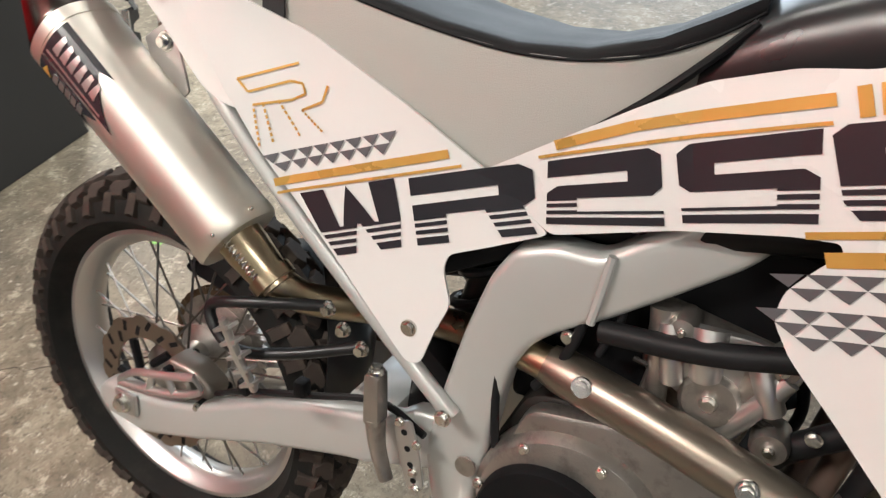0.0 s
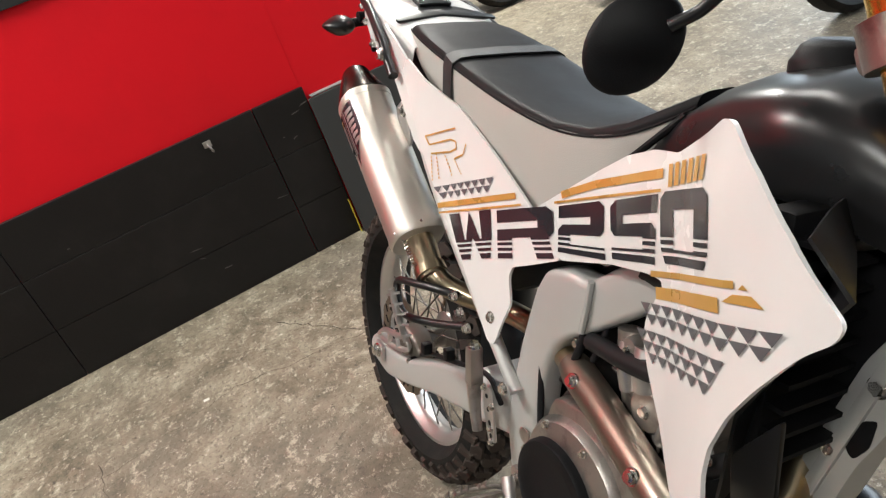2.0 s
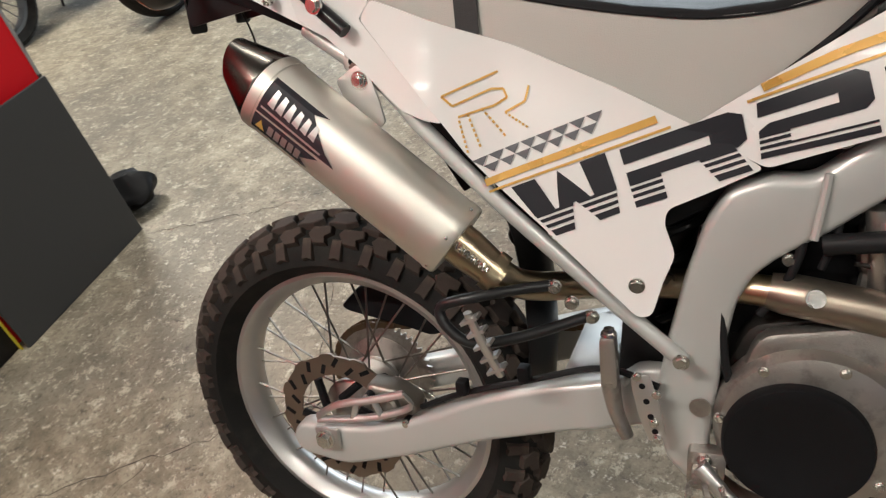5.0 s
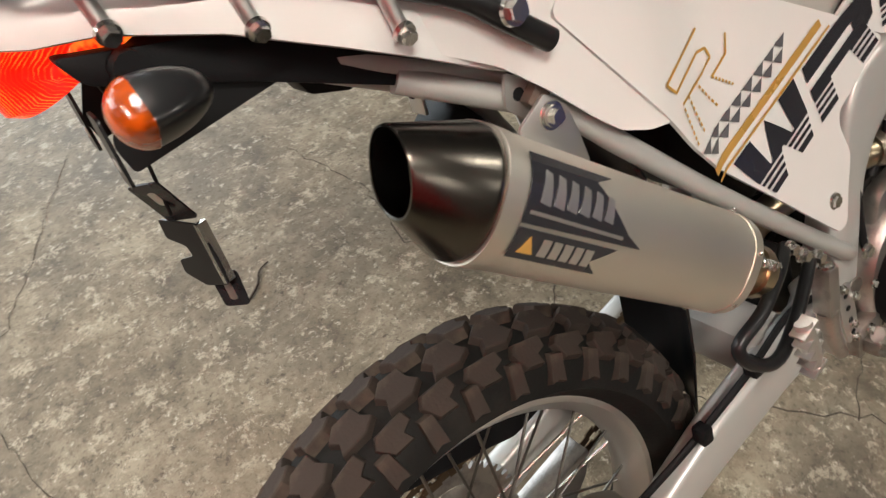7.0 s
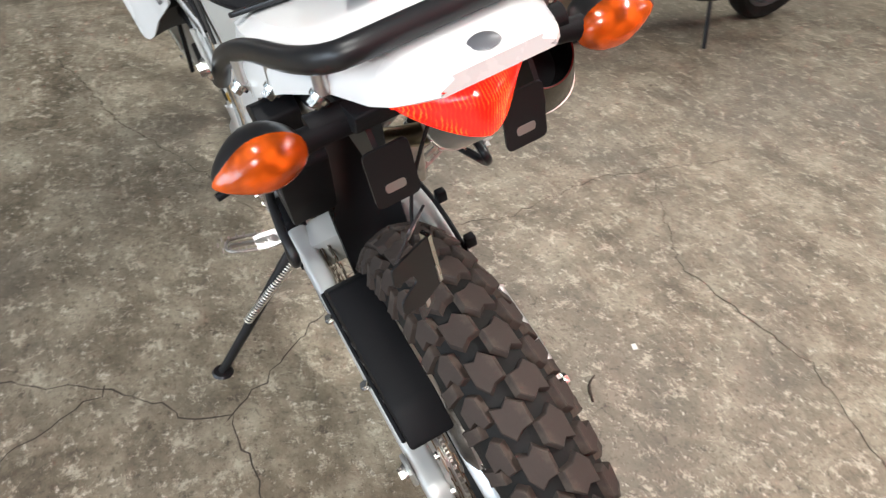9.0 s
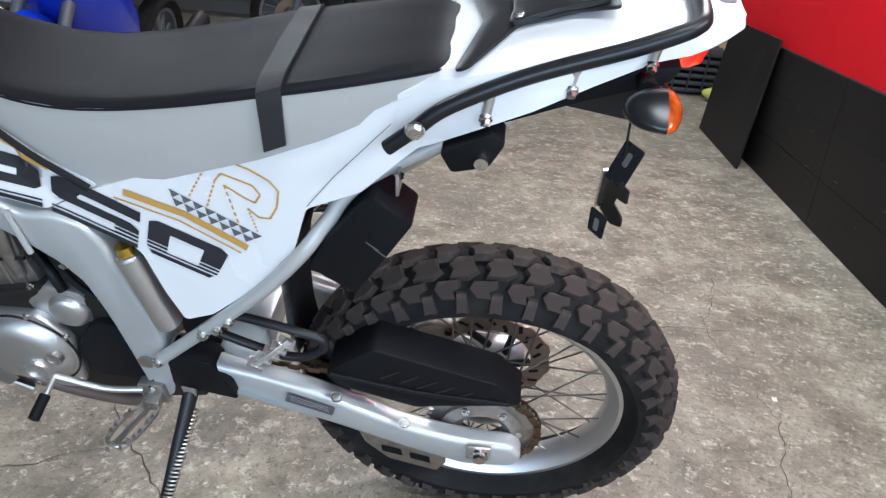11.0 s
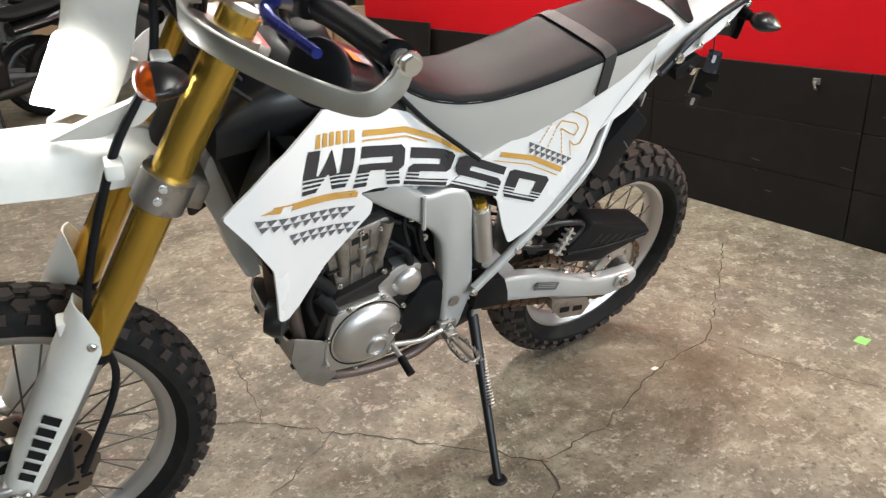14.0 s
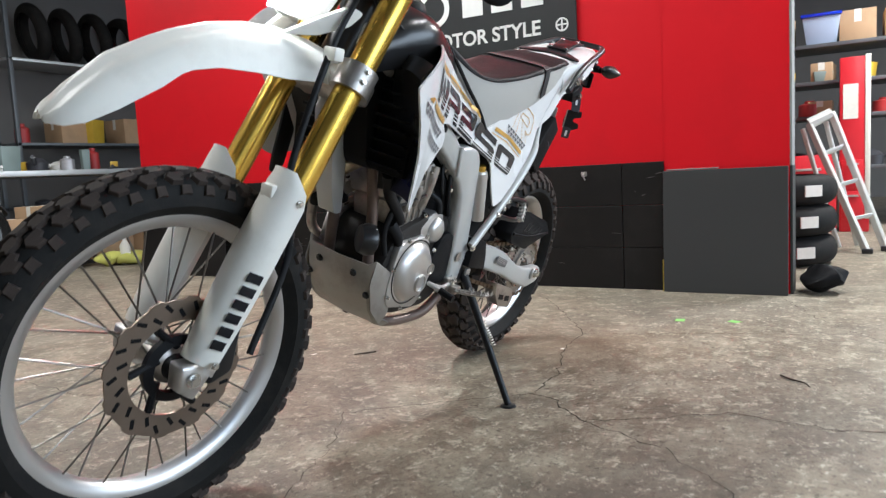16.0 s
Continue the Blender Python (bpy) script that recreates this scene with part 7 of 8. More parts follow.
def crack(pts, w, seed):
    rnd = random.Random(seed)
    line = []
    for a, b in zip(pts, pts[1:]):
        a, b = Vector(a), Vector(b)
        n = max(2, int((b - a).length / 0.025))
        for i in range(n):
            q = a.lerp(b, i / n)
            line.append(q + Vector((rnd.uniform(-1, 1), rnd.uniform(-1, 1))) * 0.009)
    line.append(Vector(pts[-1]))
    bm = bmesh.new()
    prev = None
    for i, q in enumerate(line):
        t = (line[min(i + 1, len(line) - 1)] - line[max(i - 1, 0)]).normalized()
        nrm = Vector((-t.y, t.x)) * w * rnd.uniform(0.25, 1.0)
        cur = (bm.verts.new((*(q + nrm), 0.0015)), bm.verts.new((*(q - nrm), 0.0015)))
        if prev:
            bm.faces.new((prev[0], cur[0], cur[1], prev[1]))
        prev = cur
    ob = mesh_ob("floor_crack", bm, crack_mat, False)
    tagged(ob, "thin dark crack in the concrete floor", "crack", kind="structure")


CRACKS = [
    ([(-0.95, -0.25), (-0.60, -0.02), (-0.285, 0.173), (-0.05, 0.185), (0.10, 0.235), (0.24, 0.28), (0.446, 0.288), (0.464, 0.352), (0.54, 0.42), (0.605, 0.482), (0.64, 0.56), (0.70, 0.70)], 0.0032),
    ([(0.446, 0.288), (0.56, 0.14), (0.70, -0.02), (0.776, -0.108), (0.84, -0.19), (0.90, -0.26), (1.02, -0.34), (1.15, -0.50)], 0.0028),
    ([(0.605, 0.482), (0.53, 0.62), (0.42, 0.80), (0.45, 1.03), (0.38, 1.30)], 0.0028),
    ([(-0.285, 0.173), (-0.36, 0.42), (-0.42, 0.60), (-0.50, 0.95)], 0.0022),
    ([(0.776, -0.108), (1.0, 0.02), (1.3, 0.12), (1.7, 0.30), (2.2, 0.42)], 0.0022),
    ([(-0.7, -0.9), (-0.3, -0.85), (0.1, -1.0), (0.5, -0.95), (0.9, -1.2)], 0.0022),
    ([(0.9, -0.26), (0.85, -0.6), (0.95, -1.0), (0.9, -1.6)], 0.0024),
    ([(-0.6, -0.02), (-0.7, -0.45), (-0.62, -0.9), (-0.75, -1.3)], 0.002),
    ([(0.70, 0.70), (0.85, 0.85), (1.05, 1.0), (1.2, 1.3)], 0.0022),
    ([(1.15, -0.5), (1.5, -0.75), (1.7, -1.2), (2.2, -1.4)], 0.002),
    ([(-1.2, 0.75), (-0.8, 0.9), (-0.4, 1.15), (-0.1, 1.7)], 0.002),
]
for k, (pts, w) in enumerate(CRACKS):
    crack(pts, w * 0.75, k)
tape_green = mat("green_tape", (0.25, 0.55, 0.14), 0.7, 0, 0.15, 40)
scrap_white = mat("paper_scrap", (0.7, 0.68, 0.62), 0.8, 0, 0.1, 40)
twig_mat = mat("dry_twig", (0.05, 0.035, 0.025), 0.8, 0, 0.3, 60)
for k, (x, y, a) in enumerate(((-0.614, 0.448, 10), (-0.641, 0.641, 65))):
    bm = plate(fillet([(-0.022, -0.017), (0.024, -0.015), (0.020, 0.019), (-0.019, 0.016)], 0.002), 0, 0.0008, 0)
    thing("tape_piece", moved(bm, Matrix.Translation((x, y, 0.0004)) @ Matrix.Rotation(radians(a), 4, "Z") @ Matrix.Rotation(radians(90), 4, "X")), tape_green, "torn piece of green tape stuck to the floor", "tape", "tape pieces on the floor")
for k, (x, y) in enumerate(((-0.051, 0.182), (-0.72, -0.55), (0.3, -0.62))):
    bm = plate([(-0.011, -0.005), (0.008, -0.008), (0.012, 0.004), (-0.006, 0.007)], 0, 0.0012, 0)
    thing("paper_scrap", moved(bm, Matrix.Translation((x, y, 0.0002)) @ Matrix.Rotation(k * 1.3, 4, "Z") @ Matrix.Rotation(radians(90), 4, "X")), scrap_white, "tiny pale scrap of paper on the floor", "scrap", "scraps on the floor")
thing("twig", tube([(0.05, 0.87, 0.003), (0.09, 0.90, 0.005), (0.11, 0.935, 0.004), (0.14, 0.95, 0.003)], [0.0025, 0.003, 0.002, 0.0015], 6, 3), twig_mat, "dry dark twig on the concrete floor", "twig")
thing("twig", tube([(0.2, -0.42, 0.003), (0.24, -0.44, 0.005), (0.26, -0.47, 0.003)], [0.0025, 0.003, 0.0015], 6, 3), twig_mat, "curled dry leaf stem on the concrete floor", "twig")

# ---- sign on the wall ----
sign_black = mat("sign_black", (0.012, 0.013, 0.013), 0.5, 0, 0.15, 3)
sign_white = mat("sign_white", (0.72, 0.72, 0.70), 0.55, 0, 0.05, 10)
SX = WALL_X + 0.004
sign = tagged(mesh_ob("wall_sign", box(SX, SX + 0.012, -1.62, -0.17, 1.185, 1.95, 0.002), sign_black, False), "black sign board with white lettering on a red wall", "sign")


def lettering(body, size, y, z, parent):
    cu = bpy.data.curves.new("lettering", "FONT")
    cu.body, cu.size, cu.extrude, cu.offset = body, size, 0.0008, 0.0022
    tmp = new("lettering", cu)
    dg = bpy.context.evaluated_depsgraph_get()
    dg.update()
    me = bpy.data.meshes.new_from_object(tmp.evaluated_get(dg))
    bpy.data.objects.remove(tmp)
    me.materials.append(sign_white)
    ob = new("lettering", me)
    ob.matrix_world = Matrix.Translation((SX + 0.0132, y, z)) @ Matrix.Rotation(radians(90), 4, "Z") @ Matrix.Rotation(radians(90), 4, "X")
    ob.parent = parent
    return ob


lettering("MOTOR STYLE", 0.103, -1.035, 1.285, sign)
ob = part("roundel", moved(lathe([(0.034, 0.0), (0.034, 0.002), (0.026, 0.002), (0.026, 0.0)], 32, True), Matrix.Translation((SX + 0.014, -0.245, 1.318)) @ Matrix.Rotation(radians(90), 4, "Z")), sign_white, sign)
part("roundel_bar", box(SX + 0.012, SX + 0.0145, -0.249, -0.241, 1.29, 1.346, 0), sign_white, sign)
part("roundel_bar", box(SX + 0.012, SX + 0.0145, -0.272, -0.218, 1.314, 1.322, 0), sign_white, sign)
part("emblem", moved(lathe([(0.10, 0.0), (0.10, 0.003), (0.07, 0.003), (0.07, 0.0)], 36, True), Matrix.Translation((SX + 0.014, -0.98, 1.50)) @ Matrix.Rotation(radians(90), 4, "Z")), sign_white, sign)
for k in range(3):
    part("emblem_bar", box(SX + 0.012, SX + 0.0145, -0.80 + 0.17 * k, -0.68 + 0.17 * k, 1.43, 1.62, 0.0), sign_white, sign)

# ---- workshop clutter far behind ----
card = mat("cardboard", (0.42, 0.28, 0.16), 0.8, 0, 0.12, 5, dirt=(0.25, 0.16, 0.09), dirt_amount=0.5, dirt_scale=4)
shelf_steel = mat("shelf_steel", (0.12, 0.13, 0.14), 0.5, 0.4, 0.2, 5)
pale_steel = mat("pale_steel", (0.45, 0.46, 0.46), 0.4, 0.6, 0.1, 5)
blue_paint = mat("blue_fairing", (0.01, 0.03, 0.42), 0.22, 0, 0.1, 4, coat=0.5)
red_paint = mat("red_cabinet_paint", (0.55, 0.02, 0.03), 0.35, 0, 0.1, 4)
dark_green = mat("green_cloth", (0.05, 0.11, 0.09), 0.8, 0, 0.2, 6)
crate_black = mat("crate_plastic", (0.02, 0.02, 0.022), 0.5, 0, 0.2, 10)
blue_bin = mat("translucent_bin", (0.35, 0.42, 0.55), 0.35, 0, 0.15, 5)
ladder_alu = mat("dull_ladder_aluminium", (0.66, 0.68, 0.66), 0.5, 0.2, 0.08, 8)
yellowish = mat("yellow_green_rag", (0.45, 0.45, 0.10), 0.8, 0, 0.25, 12)


def carton(x, y, z, sx, sy, sz, turn=0.0, group="cardboard boxes"):
    m = Matrix.Translation((x, y, z)) @ Matrix.Rotation(radians(turn), 4, "Z")
    ob = thing("cardboard_box", moved(box(-sx / 2, sx / 2, -sy / 2, sy / 2, 0, sz, 0.004), m), card, "closed brown cardboard box stored in the workshop", "box", group)
    part("tape_strip", moved(box(-sx / 2 - 0.001, sx / 2 + 0.001, -0.025, 0.025, sz * 0.6, sz + 0.0015, 0), m), scrap_white, ob)
    return ob


def loose_tyre(m, R=0.31, w=0.14, label="black motorcycle tyre lying in a stack", group="stacked tyres"):
    prof = []
    for k in range(17):
        a = math.pi * k / 16 - math.pi / 2
        prof.append((0.215 + (R - 0.215) * max(0.0, math.cos(a)) ** 0.6, w / 2 * math.sin(a)))
    prof += [(0.225, w * 0.38), (0.28, 0.0), (0.225, -w * 0.38)]
    ob = thing("tyre", moved(lathe(prof, 48, True), m), rubber, label, "tyre", group)
    return ob


for k in range(3):
    ob = loose_tyre(Matrix.Translation((-2.36 + 0.02 * (k % 2), 0.60, 0.084 + 0.166 * k)) @ Matrix.Rotation(radians(90), 4, "X"), 0.32, 0.166)
    part("paper_label", moved(box(0.316, 0.3235, -0.05, 0.05, -0.03, 0.03, 0), Matrix.Translation((-2.36 + 0.02 * (k % 2), 0.60, 0.084 + 0.166 * k)) @ Matrix.Rotation(radians(34 + 4 * k), 4, "Z")), scrap_white, ob)


def shelf_unit(x0, x1, y0, y1, levels, top, label):
    ob = new("shelf_unit")
    ob.location = ((x0 + x1) / 2, (y0 + y1) / 2, 0)
    tagged(ob, label, "shelf", "storage shelves")
    inv = Matrix.Translation(-ob.location)
    for x in (x0, x1):
        for y in (y0, y1):
            part("post", moved(box(x - 0.02, x + 0.02, y - 0.02, y + 0.02, 0, top, 0.003), inv), shelf_steel, ob)
    for z in levels:
        part("shelf", moved(box(x0 - 0.02, x1 + 0.02, y0 - 0.02, y1 + 0.02, z - 0.03, z, 0.003), inv), pale_steel if z > 1.5 else shelf_steel, ob)
    return ob


rnd = random.Random(5)
# south side: bench with boxes under it, tall shelves behind
bench = new("workbench")
bench.location = (-2.4, -5.6, 0)
tagged(bench, "steel workbench crowded with parts and tools", "workbench")
part("bench_top", box(-1.3, 1.3, -0.35, 0.35, 0.78, 0.83, 0.004), pale_steel, bench)
for x in (-1.25, 1.25):
    for y in (-0.3, 0.3):
        part("bench_leg", box(x - 0.025, x + 0.025, y - 0.025, y + 0.025, 0, 0.78, 0.003), pale_steel, bench)
for k in range(5):
    carton(-3.3 + 0.5 * k, -5.6 + rnd.uniform(-0.1, 0.1), 0.0, 0.42, 0.4, rnd.uniform(0.28, 0.5), rnd.uniform(-8, 8), "boxes under the bench")
tint = [mat("bench_item_%d" % k, c, 0.5, m, 0.2, 8) for k, (c, m) in enumerate((((0.5, 0.5, 0.52), 0.7), ((0.55, 0.36, 0.03), 0), ((0.03, 0.03, 0.035), 0), ((0.35, 0.03, 0.03), 0), ((0.2, 0.25, 0.24), 0.2), ((0.6, 0.6, 0.58), 0)))]


def bench_item(x, y, z, k, group):
    h, r = rnd.uniform(0.06, 0.26), rnd.uniform(0.03, 0.09)
    m = Matrix.Translation((x, y, z)) @ Matrix.Rotation(rnd.uniform(0, 3), 4, "Z")
    if k % 3 == 0:
        bm = moved(lathe([(0.0, 0.0), (r, 0.0), (r, h * 0.75), (r * 0.45, h * 0.85), (r * 0.45, h), (0.0, h)], 16), m @ Matrix.Rotation(radians(90), 4, "X"))
        thing("bottle", bm, tint[k % 6], "workshop bottle or spray can among the parts", "bottle", group)
    elif k % 3 == 1:
        thing("parts_box", moved(bevelled(loft([[(-r, -r, 0), (r, -r, 0), (r, r, 0), (-r, r, 0)], [(-r * 1.15, -r * 1.1, h), (r * 1.15, -r * 1.1, h), (r * 1.15, r * 1.1, h), (-r * 1.15, r * 1.1, h)]]), 0.005), m), tint[k % 6], "small tapered parts tray in the workshop", "parts box", group)
    else:
        bm = merge(lathe([(0.0, 0.0), (r, 0.0), (r * 1.1, h * 0.3), (r * 0.6, h * 0.45), (0.0, h * 0.5)], 14), tube([(0, h * 0.2, 0), (r * 1.2, h * 0.3, 0.02), (r * 2, h * 0.5, 0.03)], r * 0.25, 8, 3))
        thing("machine_part", moved(bm, m @ Matrix.Rotation(radians(90), 4, "X")), tint[k % 6], "greasy metal machine part stored in the workshop", "machine part", group)


for k in range(18):
    bench_item(-3.6 + 0.14 * k, -5.6 + rnd.uniform(-0.22, 0.25), 0.83, k, "things on the bench")
shelf_unit(-5.6, -2.0, -6.85, -6.35, (0.5, 1.15, 2.0), 2.6, "dark steel shelf loaded with tyres and boxes")
shelf_unit(-1.8, 0.8, -6.85, -6.35, (0.5, 1.15, 2.0), 2.6, "dark steel shelf loaded with boxes and parts")
shelf_unit(1.2, 4.6, -6.85, -6.35, (0.5, 1.15, 2.0), 2.6, "dark steel shelf loaded with boxes and parts")
for k in range(9):
    loose_tyre(Matrix.Translation((-5.3 + 0.36 * k, -6.6, 2.32)) @ Matrix.Rotation(radians(90 + rnd.uniform(-12, 12)), 4, "Z") @ Matrix.Rotation(0.2, 4, "X"), 0.31, 0.13, "black tyre standing on a high shelf", "tyres on the shelf")
for k in range(26):
    x = -5.4 + 0.39 * k
    z = (0.5, 1.15, 2.0)[k % 3] if x > -1.8 else (0.5, 1.15)[k % 2]
    if -2.1 < x < -1.7 or 0.7 < x < 1.3 or x > 4.5:
        continue
    if k % 4:
        carton(x, -6.6, z, rnd.uniform(0.22, 0.34), 0.36, rnd.uniform(0.18, 0.42), rnd.uniform(-5, 5), "boxes on the shelves")
    else:
        bench_item(x, -6.5, z, k, "things on the shelves")
    bench_item(x + 0.18, -6.45, (0.5, 1.15)[(k + 1) % 2], k + 1, "things on the shelves")

# basket, bottle and rags on the floor
ob = new("plastic_basket")
ob.location = (-1.25, -4.75, 0)
tagged(ob, "black slatted plastic basket on the floor", "basket")
for k in range(6):
    part("band", bevelled(loft([[(sx * (0.26 + 0.012 * k), sy * (0.2 + 0.01 * k), 0.02 + 0.055 * k + dz) for sx, sy in ((-1, -1), (1, -1), (1, 1), (-1, 1))] for dz in (0, 0.03)], True, True), 0.003), crate_black, ob)
for k in range(4):
    for sx, sy in ((-1, 0), (1, 0), (0, -1), (0, 1)):
        o = (k - 1.5) * 0.11
        p0 = Vector((sx * 0.262 if sx else o, sy * 0.202 if sy else o, 0.02))
        p1 = Vector((sx * 0.325 if sx else o, sy * 0.255 if sy else o, 0.33))
        part("slat", tube([p0, p1], 0.008, 6, 1), crate_black, ob)
thing("spray_bottle", moved(lathe([(0.0, 0.0), (0.04, 0.0), (0.042, 0.16), (0.016, 0.2), (0.016, 0.24), (0.0, 0.24)], 20), Matrix.Translation((-1.62, -4.3, 0)) @ Matrix.Rotation(radians(90), 4, "X")), scrap_white, "white spray bottle standing on the floor", "bottle")
for k in range(5):
    bm = ball((0, 0, 0), 1, 0.12, 0.09, 0.045, 16, 10)
    for v in bm.verts:
        v.co += Vector((noise.noise(v.co * 14 + Vector((k, 0, 0))), noise.noise(v.co * 14 + Vector((0, k, 5))), noise.noise(v.co * 14 + Vector((9, 0, k))))) * 0.03
    lo = min(v.co.z for v in bm.verts)
    thing("rag", moved(bm, Matrix.Translation((-1.75 + 0.12 * (k % 3), -4.45 + 0.1 * (k // 2), -lo))), yellowish, "crumpled yellow-green rag on the floor", "rag", "rags on the floor")
for k in range(3):
    carton(-1.9 + 0.42 * k, -5.0 - 0.1 * k, 0.0, 0.38, 0.36, 0.62 - 0.1 * k, 6 * k, "tall boxes by the wall")
bm = ball((0, 0, 0), 1, 0.13, 0.09, 0.05, 20, 12)
for v in bm.verts:
    v.co += Vector((noise.noise(v.co * 12), noise.noise(v.co * 12 + Vector((3, 0, 0))), noise.noise(v.co * 12 + Vector((0, 7, 0))))) * 0.035
lo = min(v.co.z for v in bm.verts)
thing("bin_bag", moved(bm, Matrix.Translation((-1.36, 0.90, -lo))), black_plastic, "crumpled black plastic bag on the floor", "bag")

# behind the partition: ladder, red cabinet, shelves
ld = new("step_ladder")
ld.location = (-2.95, 1.05, 0)
tagged(ld, "bare aluminium step ladder standing open on the floor", "ladder")
back = Matrix.Translation(-ld.location)
FEET, TOPS = ((-2.80, 1.06), (-2.94, 1.16)), ((-3.17, 0.72, 0.81), (-3.20, 0.85, 0.87))
for (fx, fy), tp in zip(FEET, TOPS):
    part("rail", moved(tube([(fx, fy, 0.0), tp], 0.030, 8, 1, flat=0.55), back), ladder_alu, ld)
    part("rear_rail", moved(tube([(fx - 0.28, fy - 0.16, 0.0), (tp[0] - 0.02, tp[1] - 0.04, tp[2] - 0.03)], 0.02, 8, 1, flat=0.55), back), ladder_alu, ld)
    part("rubber_foot", moved(box(fx - 0.035, fx + 0.035, fy - 0.03, fy + 0.03, 0.0, 0.03, 0.006), back), crate_black, ld)
for t in (0.25, 0.5, 0.75):
    p, q = (Vector((*f, 0)).lerp(Vector(tp), t) for f, tp in zip(FEET, TOPS))
    part("tread", moved(tube([p, q], 0.022, 8, 1, flat=0.4), back), ladder_alu, ld)
part("top_cap", moved(tube([TOPS[0], TOPS[1]], 0.035, 8, 1), back), ladder_alu, ld)
cab = thing("tool_cabinet", box(-4.5, -4.15, 0.86, 1.06, 0, 1.32, 0.01), red_paint, "tall red metal tool cabinet with drawers", "cabinet")
part("notice", box(-4.15, -4.147, 0.885, 0.985, 0.86, 1.12, 0), scrap_white, cab, "pale printed notice")
part("edge_strip", box(-4.17, -4.145, 1.03, 1.066, 0.1, 1.33, 0.003), scrap_white, cab)
for k in range(2):
    dr = part("drawer", box(-4.15, -4.135, 0.88, 1.02, 0.1 + 0.24 * k, 0.31 + 0.24 * k, 0.004), red_paint, cab)
    part("drawer_handle", box(-4.135, -4.12, 0.91, 0.99, 0.27 + 0.24 * k, 0.285 + 0.24 * k, 0.002), alu, dr)
chest = thing("tool_chest", box(-4.45, -4.1, 0.30, 0.84, 0.0, 0.60, 0.01), red_paint, "low red metal tool chest", "tool chest")
part("chest_handle", box(-4.1, -4.085, 0.4, 0.74, 0.48, 0.50, 0.003), alu, chest)
shelf_unit(-5.1, -4.6, 0.15, 2.6, (0.5, 0.92, 1.2, 1.5), 2.3, "dark steel shelf with cartons and a plastic bin")
for k, (y, z, sy, sz) in enumerate(((0.36, 1.5, 0.26, 0.26), (0.97, 1.5, 0.26, 0.24), (1.28, 1.5, 0.26, 0.22), (0.72, 1.2, 0.16, 0.15), (0.70, 0.92, 0.18, 0.12), (1.6, 1.5, 0.3, 0.25), (1.5, 0.92, 0.3, 0.22), (1.95, 1.5, 0.3, 0.3))):
    carton(-4.78, y, z, 0.32, sy, sz, 3 * (k % 3) - 3, "boxes on the far shelf")
for k in range(12):
    bench_item(-4.68, 0.35 + 0.09 * k, (0.92, 1.2, 0.5)[k % 3], k, "things on the far shelf")
bin_ = thing("storage_bin", bevelled(loft([[(-4.64, 0.60, 1.5), (-4.64, 0.82, 1.5), (-4.95, 0.82, 1.5), (-4.95, 0.60, 1.5)], [(-4.60, 0.57, 1.72), (-4.60, 0.85, 1.72), (-4.98, 0.85, 1.72), (-4.98, 0.57, 1.72)]]), 0.006), blue_bin, "pale translucent plastic storage bin with a blue lid", "bin")
part("lid", box(-5.0, -4.58, 0.56, 0.86, 1.72, 1.745, 0.004), blue_paint, bin_, "blue plastic lid")


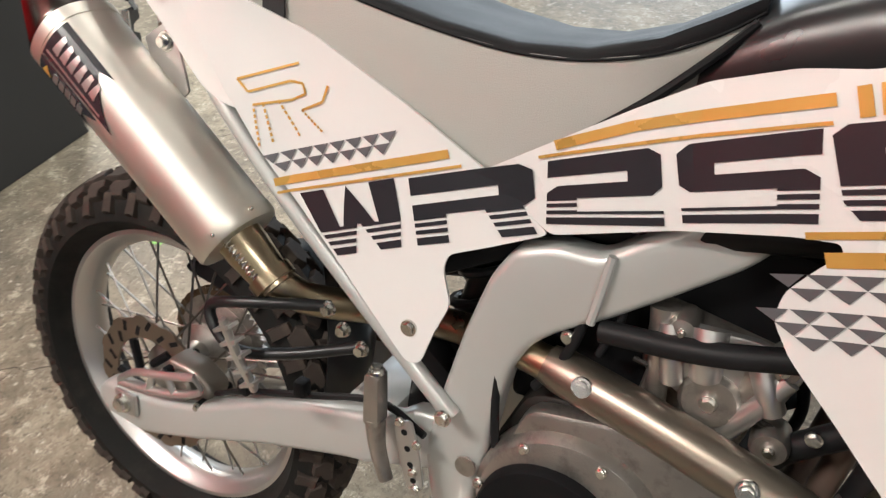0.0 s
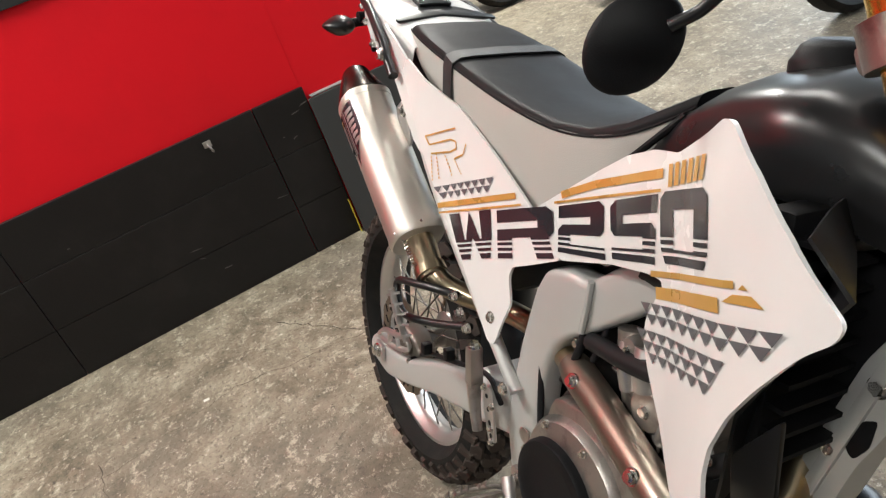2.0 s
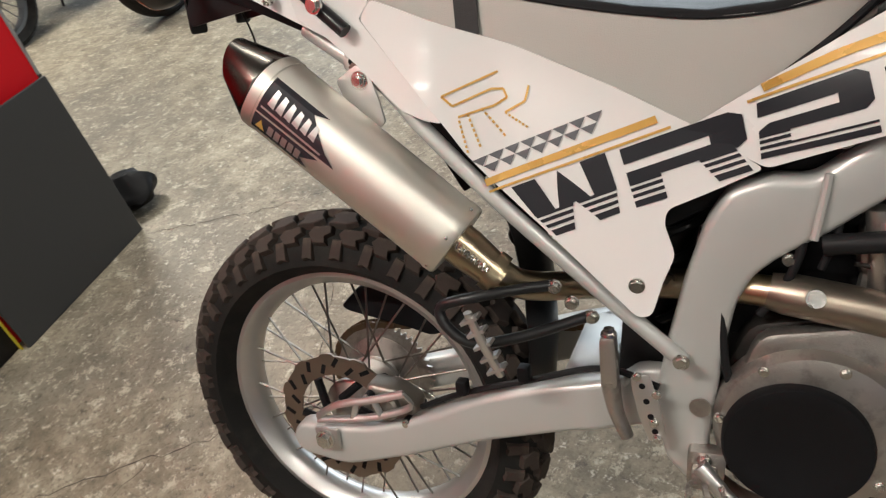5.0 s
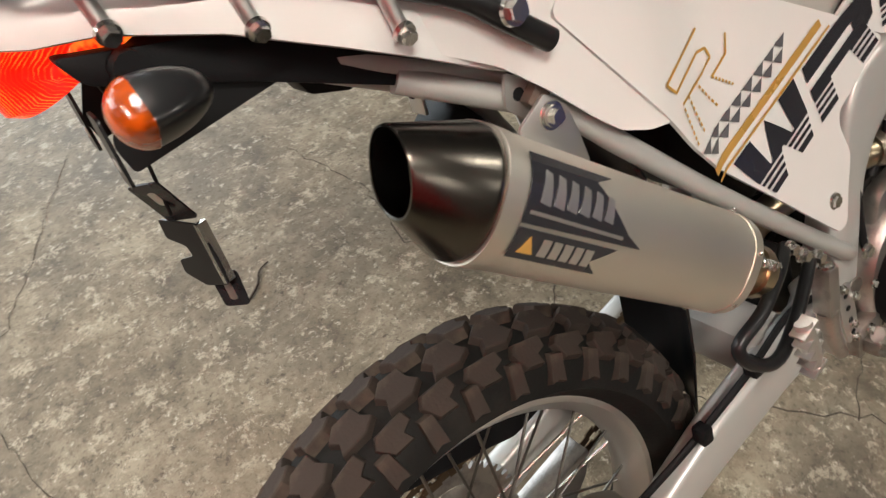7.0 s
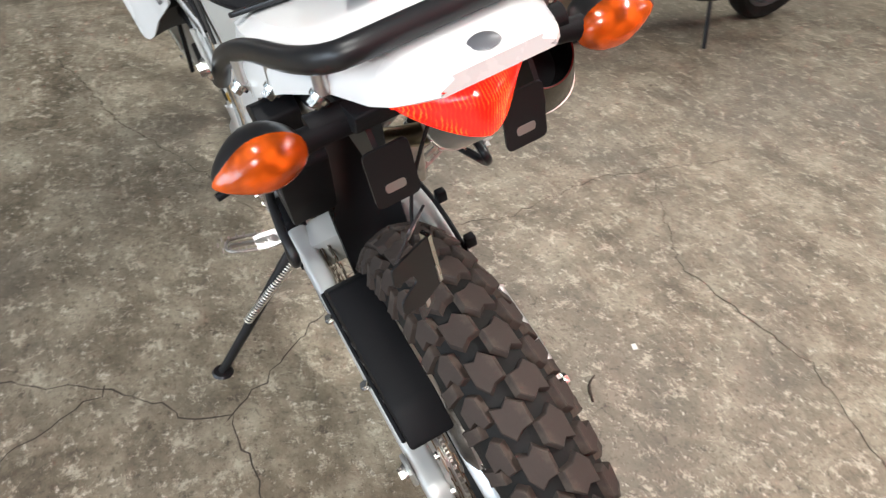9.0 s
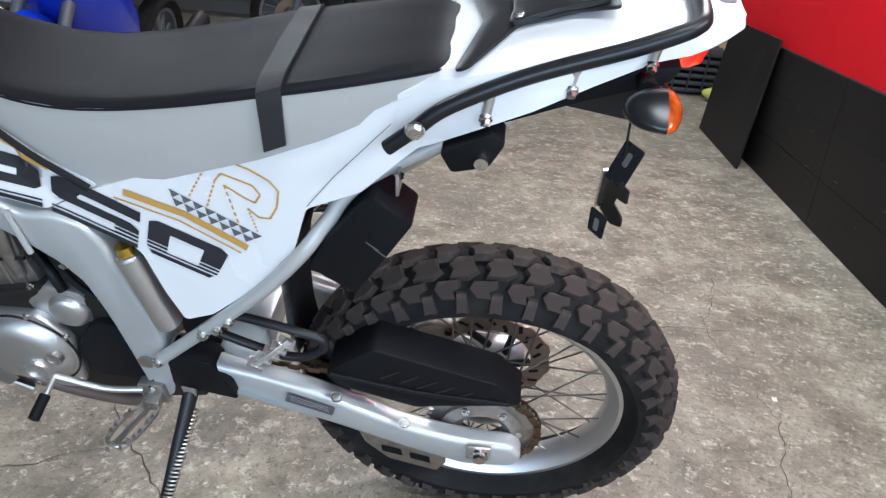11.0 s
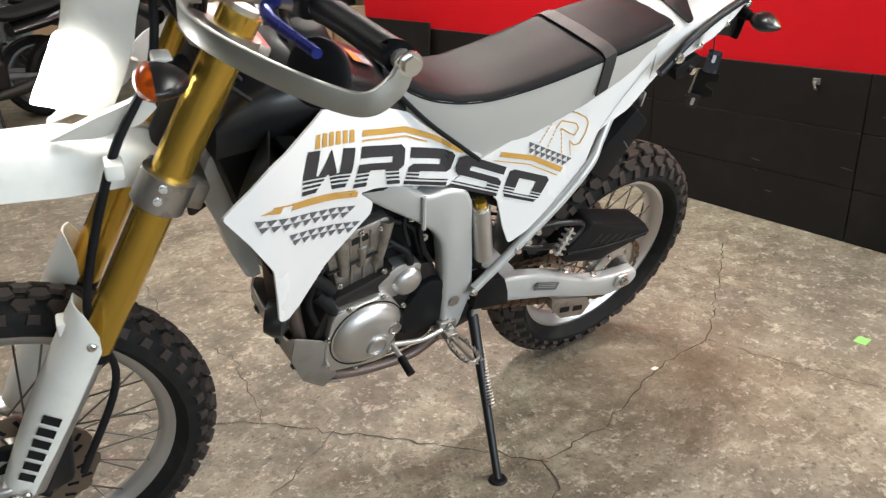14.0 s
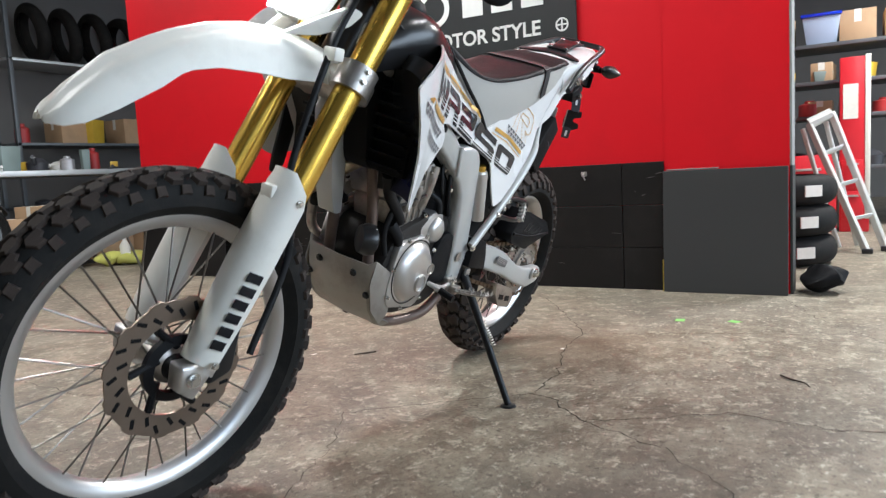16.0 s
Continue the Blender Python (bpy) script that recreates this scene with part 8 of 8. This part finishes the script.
# ---- other motorcycles parked along the far side ----
def parked_motorcycle(x, y, yaw, paint, label, sport=False):
    ob = new("parked_motorcycle")
    ob.matrix_world = pose(x, y, 0, 0, 0, yaw) @ Matrix.Rotation(radians(-8), 4, "X")
    tagged(ob, label, "motorcycle", "parked motorcycles")
    for wx, r in ((-0.68, 0.31), (0.70, 0.32)):
        m = Matrix.Translation((wx, 0, r))
        prof = [(r - 0.075, -0.03), (r - 0.03, -0.055), (r - 0.005, -0.035), (r, 0), (r - 0.005, 0.035), (r - 0.03, 0.055), (r - 0.075, 0.03)]
        wh = part("wheel", moved(lathe(prof, 40, True), m), rubber, ob, "black tyre on a spoked wheel")
        part("rim", moved(lathe([(r - 0.09, -0.03), (r - 0.07, -0.032), (r - 0.075, 0), (r - 0.07, 0.032), (r - 0.09, 0.03), (r - 0.095, 0)], 40, True), m), shelf_steel, wh)
        part("brake_disc", moved(lathe([(0.07, 0.04), (0.13, 0.04), (0.13, 0.045), (0.07, 0.045)], 32, True), m), disc_mat, wh)
        part("hub", moved(lathe([(0.0, -0.06), (0.04, -0.06), (0.04, 0.06), (0.0, 0.06)], 16), m), shelf_steel, wh)
        for k in range(10 if sport else 20):
            a = 2 * math.pi * k / (10 if sport else 20)
            part("spoke", moved(tube([(0.035 * math.cos(a + 0.4), 0, 0.035 * math.sin(a + 0.4)), ((r - 0.09) * math.cos(a), 0, (r - 0.09) * math.sin(a))], 0.012 if sport else 0.003, 6, 1), m), shelf_steel, wh)
    part("fuel_tank", loft([[(xx, hw * math.cos(a), zc + hz * math.sin(a)) for a in (2 * math.pi * j / 16 for j in range(16))] for xx, hw, zc, hz in ((-0.12, 0.07, 0.80, 0.06), (0.0, 0.13, 0.84, 0.10), (0.15, 0.16, 0.88, 0.12), (0.30, 0.14, 0.88, 0.11), (0.40, 0.07, 0.86, 0.06))]), paint, ob)
    part("seat", loft([[(xx, hw * math.cos(a), zc + 0.045 * math.sin(a)) for a in (2 * math.pi * j / 14 for j in range(14))] for xx, hw, zc in ((-0.80, 0.06, 0.88), (-0.55, 0.12, 0.83), (-0.30, 0.13, 0.79), (-0.10, 0.09, 0.80))]), seat_dark, ob)
    part("tail", loft([[(xx, hw * math.cos(a), zc + hz * math.sin(a)) for a in (2 * math.pi * j / 14 for j in range(14))] for xx, hw, zc, hz in ((-1.0, 0.03, 0.88, 0.02), (-0.85, 0.09, 0.82, 0.05), (-0.55, 0.12, 0.74, 0.06), (-0.3, 0.08, 0.68, 0.05))]), paint, ob)
    part("tail_light", ball((-1.0, 0, 0.86), 1, 0.03, 0.05, 0.03), red_lens, ob)
    for s in (1, -1):
        part("turn_signal", ball((-0.92, 0.16 * s, 0.80), 1, 0.035, 0.03, 0.022), amber, ob)
        part("fork_leg", tube([(0.70, 0.09 * s, 0.32), (0.42, 0.09 * s, 0.98)], 0.025, 12, 1), shelf_steel, ob)
        part("grip", tube([(0.30, 0.22 * s, 1.04), (0.24, 0.36 * s, 1.02)], 0.017, 10, 1), black_plastic, ob)
        part("mirror", ball((0.38, 0.32 * s, 1.22), 1, 0.02, 0.06, 0.04), black_plastic, ob)
        part("swingarm", tube([(-0.68, 0.09 * s, 0.31), (-0.12, 0.09 * s, 0.38)], 0.025, 8, 1), shelf_steel, ob)
    part("handlebar", tube([(0.30, -0.24, 1.04), (0.40, -0.1, 1.0), (0.40, 0.1, 1.0), (0.30, 0.24, 1.04)], 0.012, 10, 4), shelf_steel, ob)
    # engine and exhaust coloured near-black to look dim in the background
    part("engine", merge(bevelled(box(-0.18, 0.22, -0.15, 0.15, 0.28, 0.50, 0), 0.04, 3), bevelled(box(0.0, 0.18, -0.10, 0.10, 0.50, 0.76, 0), 0.02, 2)), shade_dark_metal, ob)
    part("frame", tube([(0.42, 0, 0.90), (0.2, 0.0, 0.76), (-0.15, 0.0, 0.70), (-0.18, 0, 0.40)], 0.03, 10, 4), black_paint, ob)
    part("exhaust", tube([(0.22, 0.1, 0.6), (0.32, 0.12, 0.40), (0.1, 0.14, 0.26), (-0.3, 0.16, 0.30), (-0.85, 0.18, 0.50)], [0.02, 0.02, 0.025, 0.045, 0.05], 14, 5), shade_dark_metal, ob)
    part("front_fender", loft([[(0.70 + 0.36 * math.cos(a), 0.06 * s, 0.32 + 0.36 * math.sin(a) - 0.03 * abs(s)) for s in (-1, -0.5, 0, 0.5, 1)] for a in (radians(30 + 12 * k) for k in range(10))], False, False), paint, ob)
    if sport:
        part("fairing", loft([[(xx, hw * math.cos(a), zc + hz * math.sin(a)) for a in (2 * math.pi * j / 16 for j in range(16))] for xx, hw, zc, hz in ((0.10, 0.20, 0.55, 0.24), (0.30, 0.22, 0.66, 0.28), (0.48, 0.20, 0.82, 0.24), (0.62, 0.13, 0.92, 0.16), (0.70, 0.05, 0.92, 0.07))]), paint, ob)
    else:
        part("headlight", ball((0.52, 0, 0.92), 1, 0.07, 0.08, 0.09), pale_steel, ob)
    part("side_stand", tube([(-0.05, 0.10, 0.32), (-0.02, 0.24, 0.03)], 0.01, 8, 1), black_paint, ob)
    return ob


parked_motorcycle(1.97, -2.2, 95, blue_paint, "blue sport motorcycle parked on the workshop floor", True)
parked_motorcycle(1.15, -5.1, 20, black_gloss, "dark motorcycle parked among others in the workshop")
parked_motorcycle(0.05, -5.0, 160, tint[2], "dark dual-sport motorcycle parked in the workshop")
parked_motorcycle(3.9, -4.0, 30, black_gloss, "black motorcycle parked at the far side")
parked_motorcycle(-3.41, 3.05, 90, black_gloss, "black motorcycle parked near the bright doorway")
parked_motorcycle(-2.44, 3.4, 86, tint[2], "dark motorcycle parked near the bright doorway")
parked_motorcycle(-0.91, 3.32, 91, black_gloss, "black motorcycle parked at the bright doorway")
parked_motorcycle(4.6, -2.2, 70, black_gloss, "black motorcycle parked in front of the white one")

slab("wall_north_lintel", -9, 9, 7.1, 7.2, 2.7, 3.3, side_wall_mat, "dim lintel above the wide open doorway", "wall")
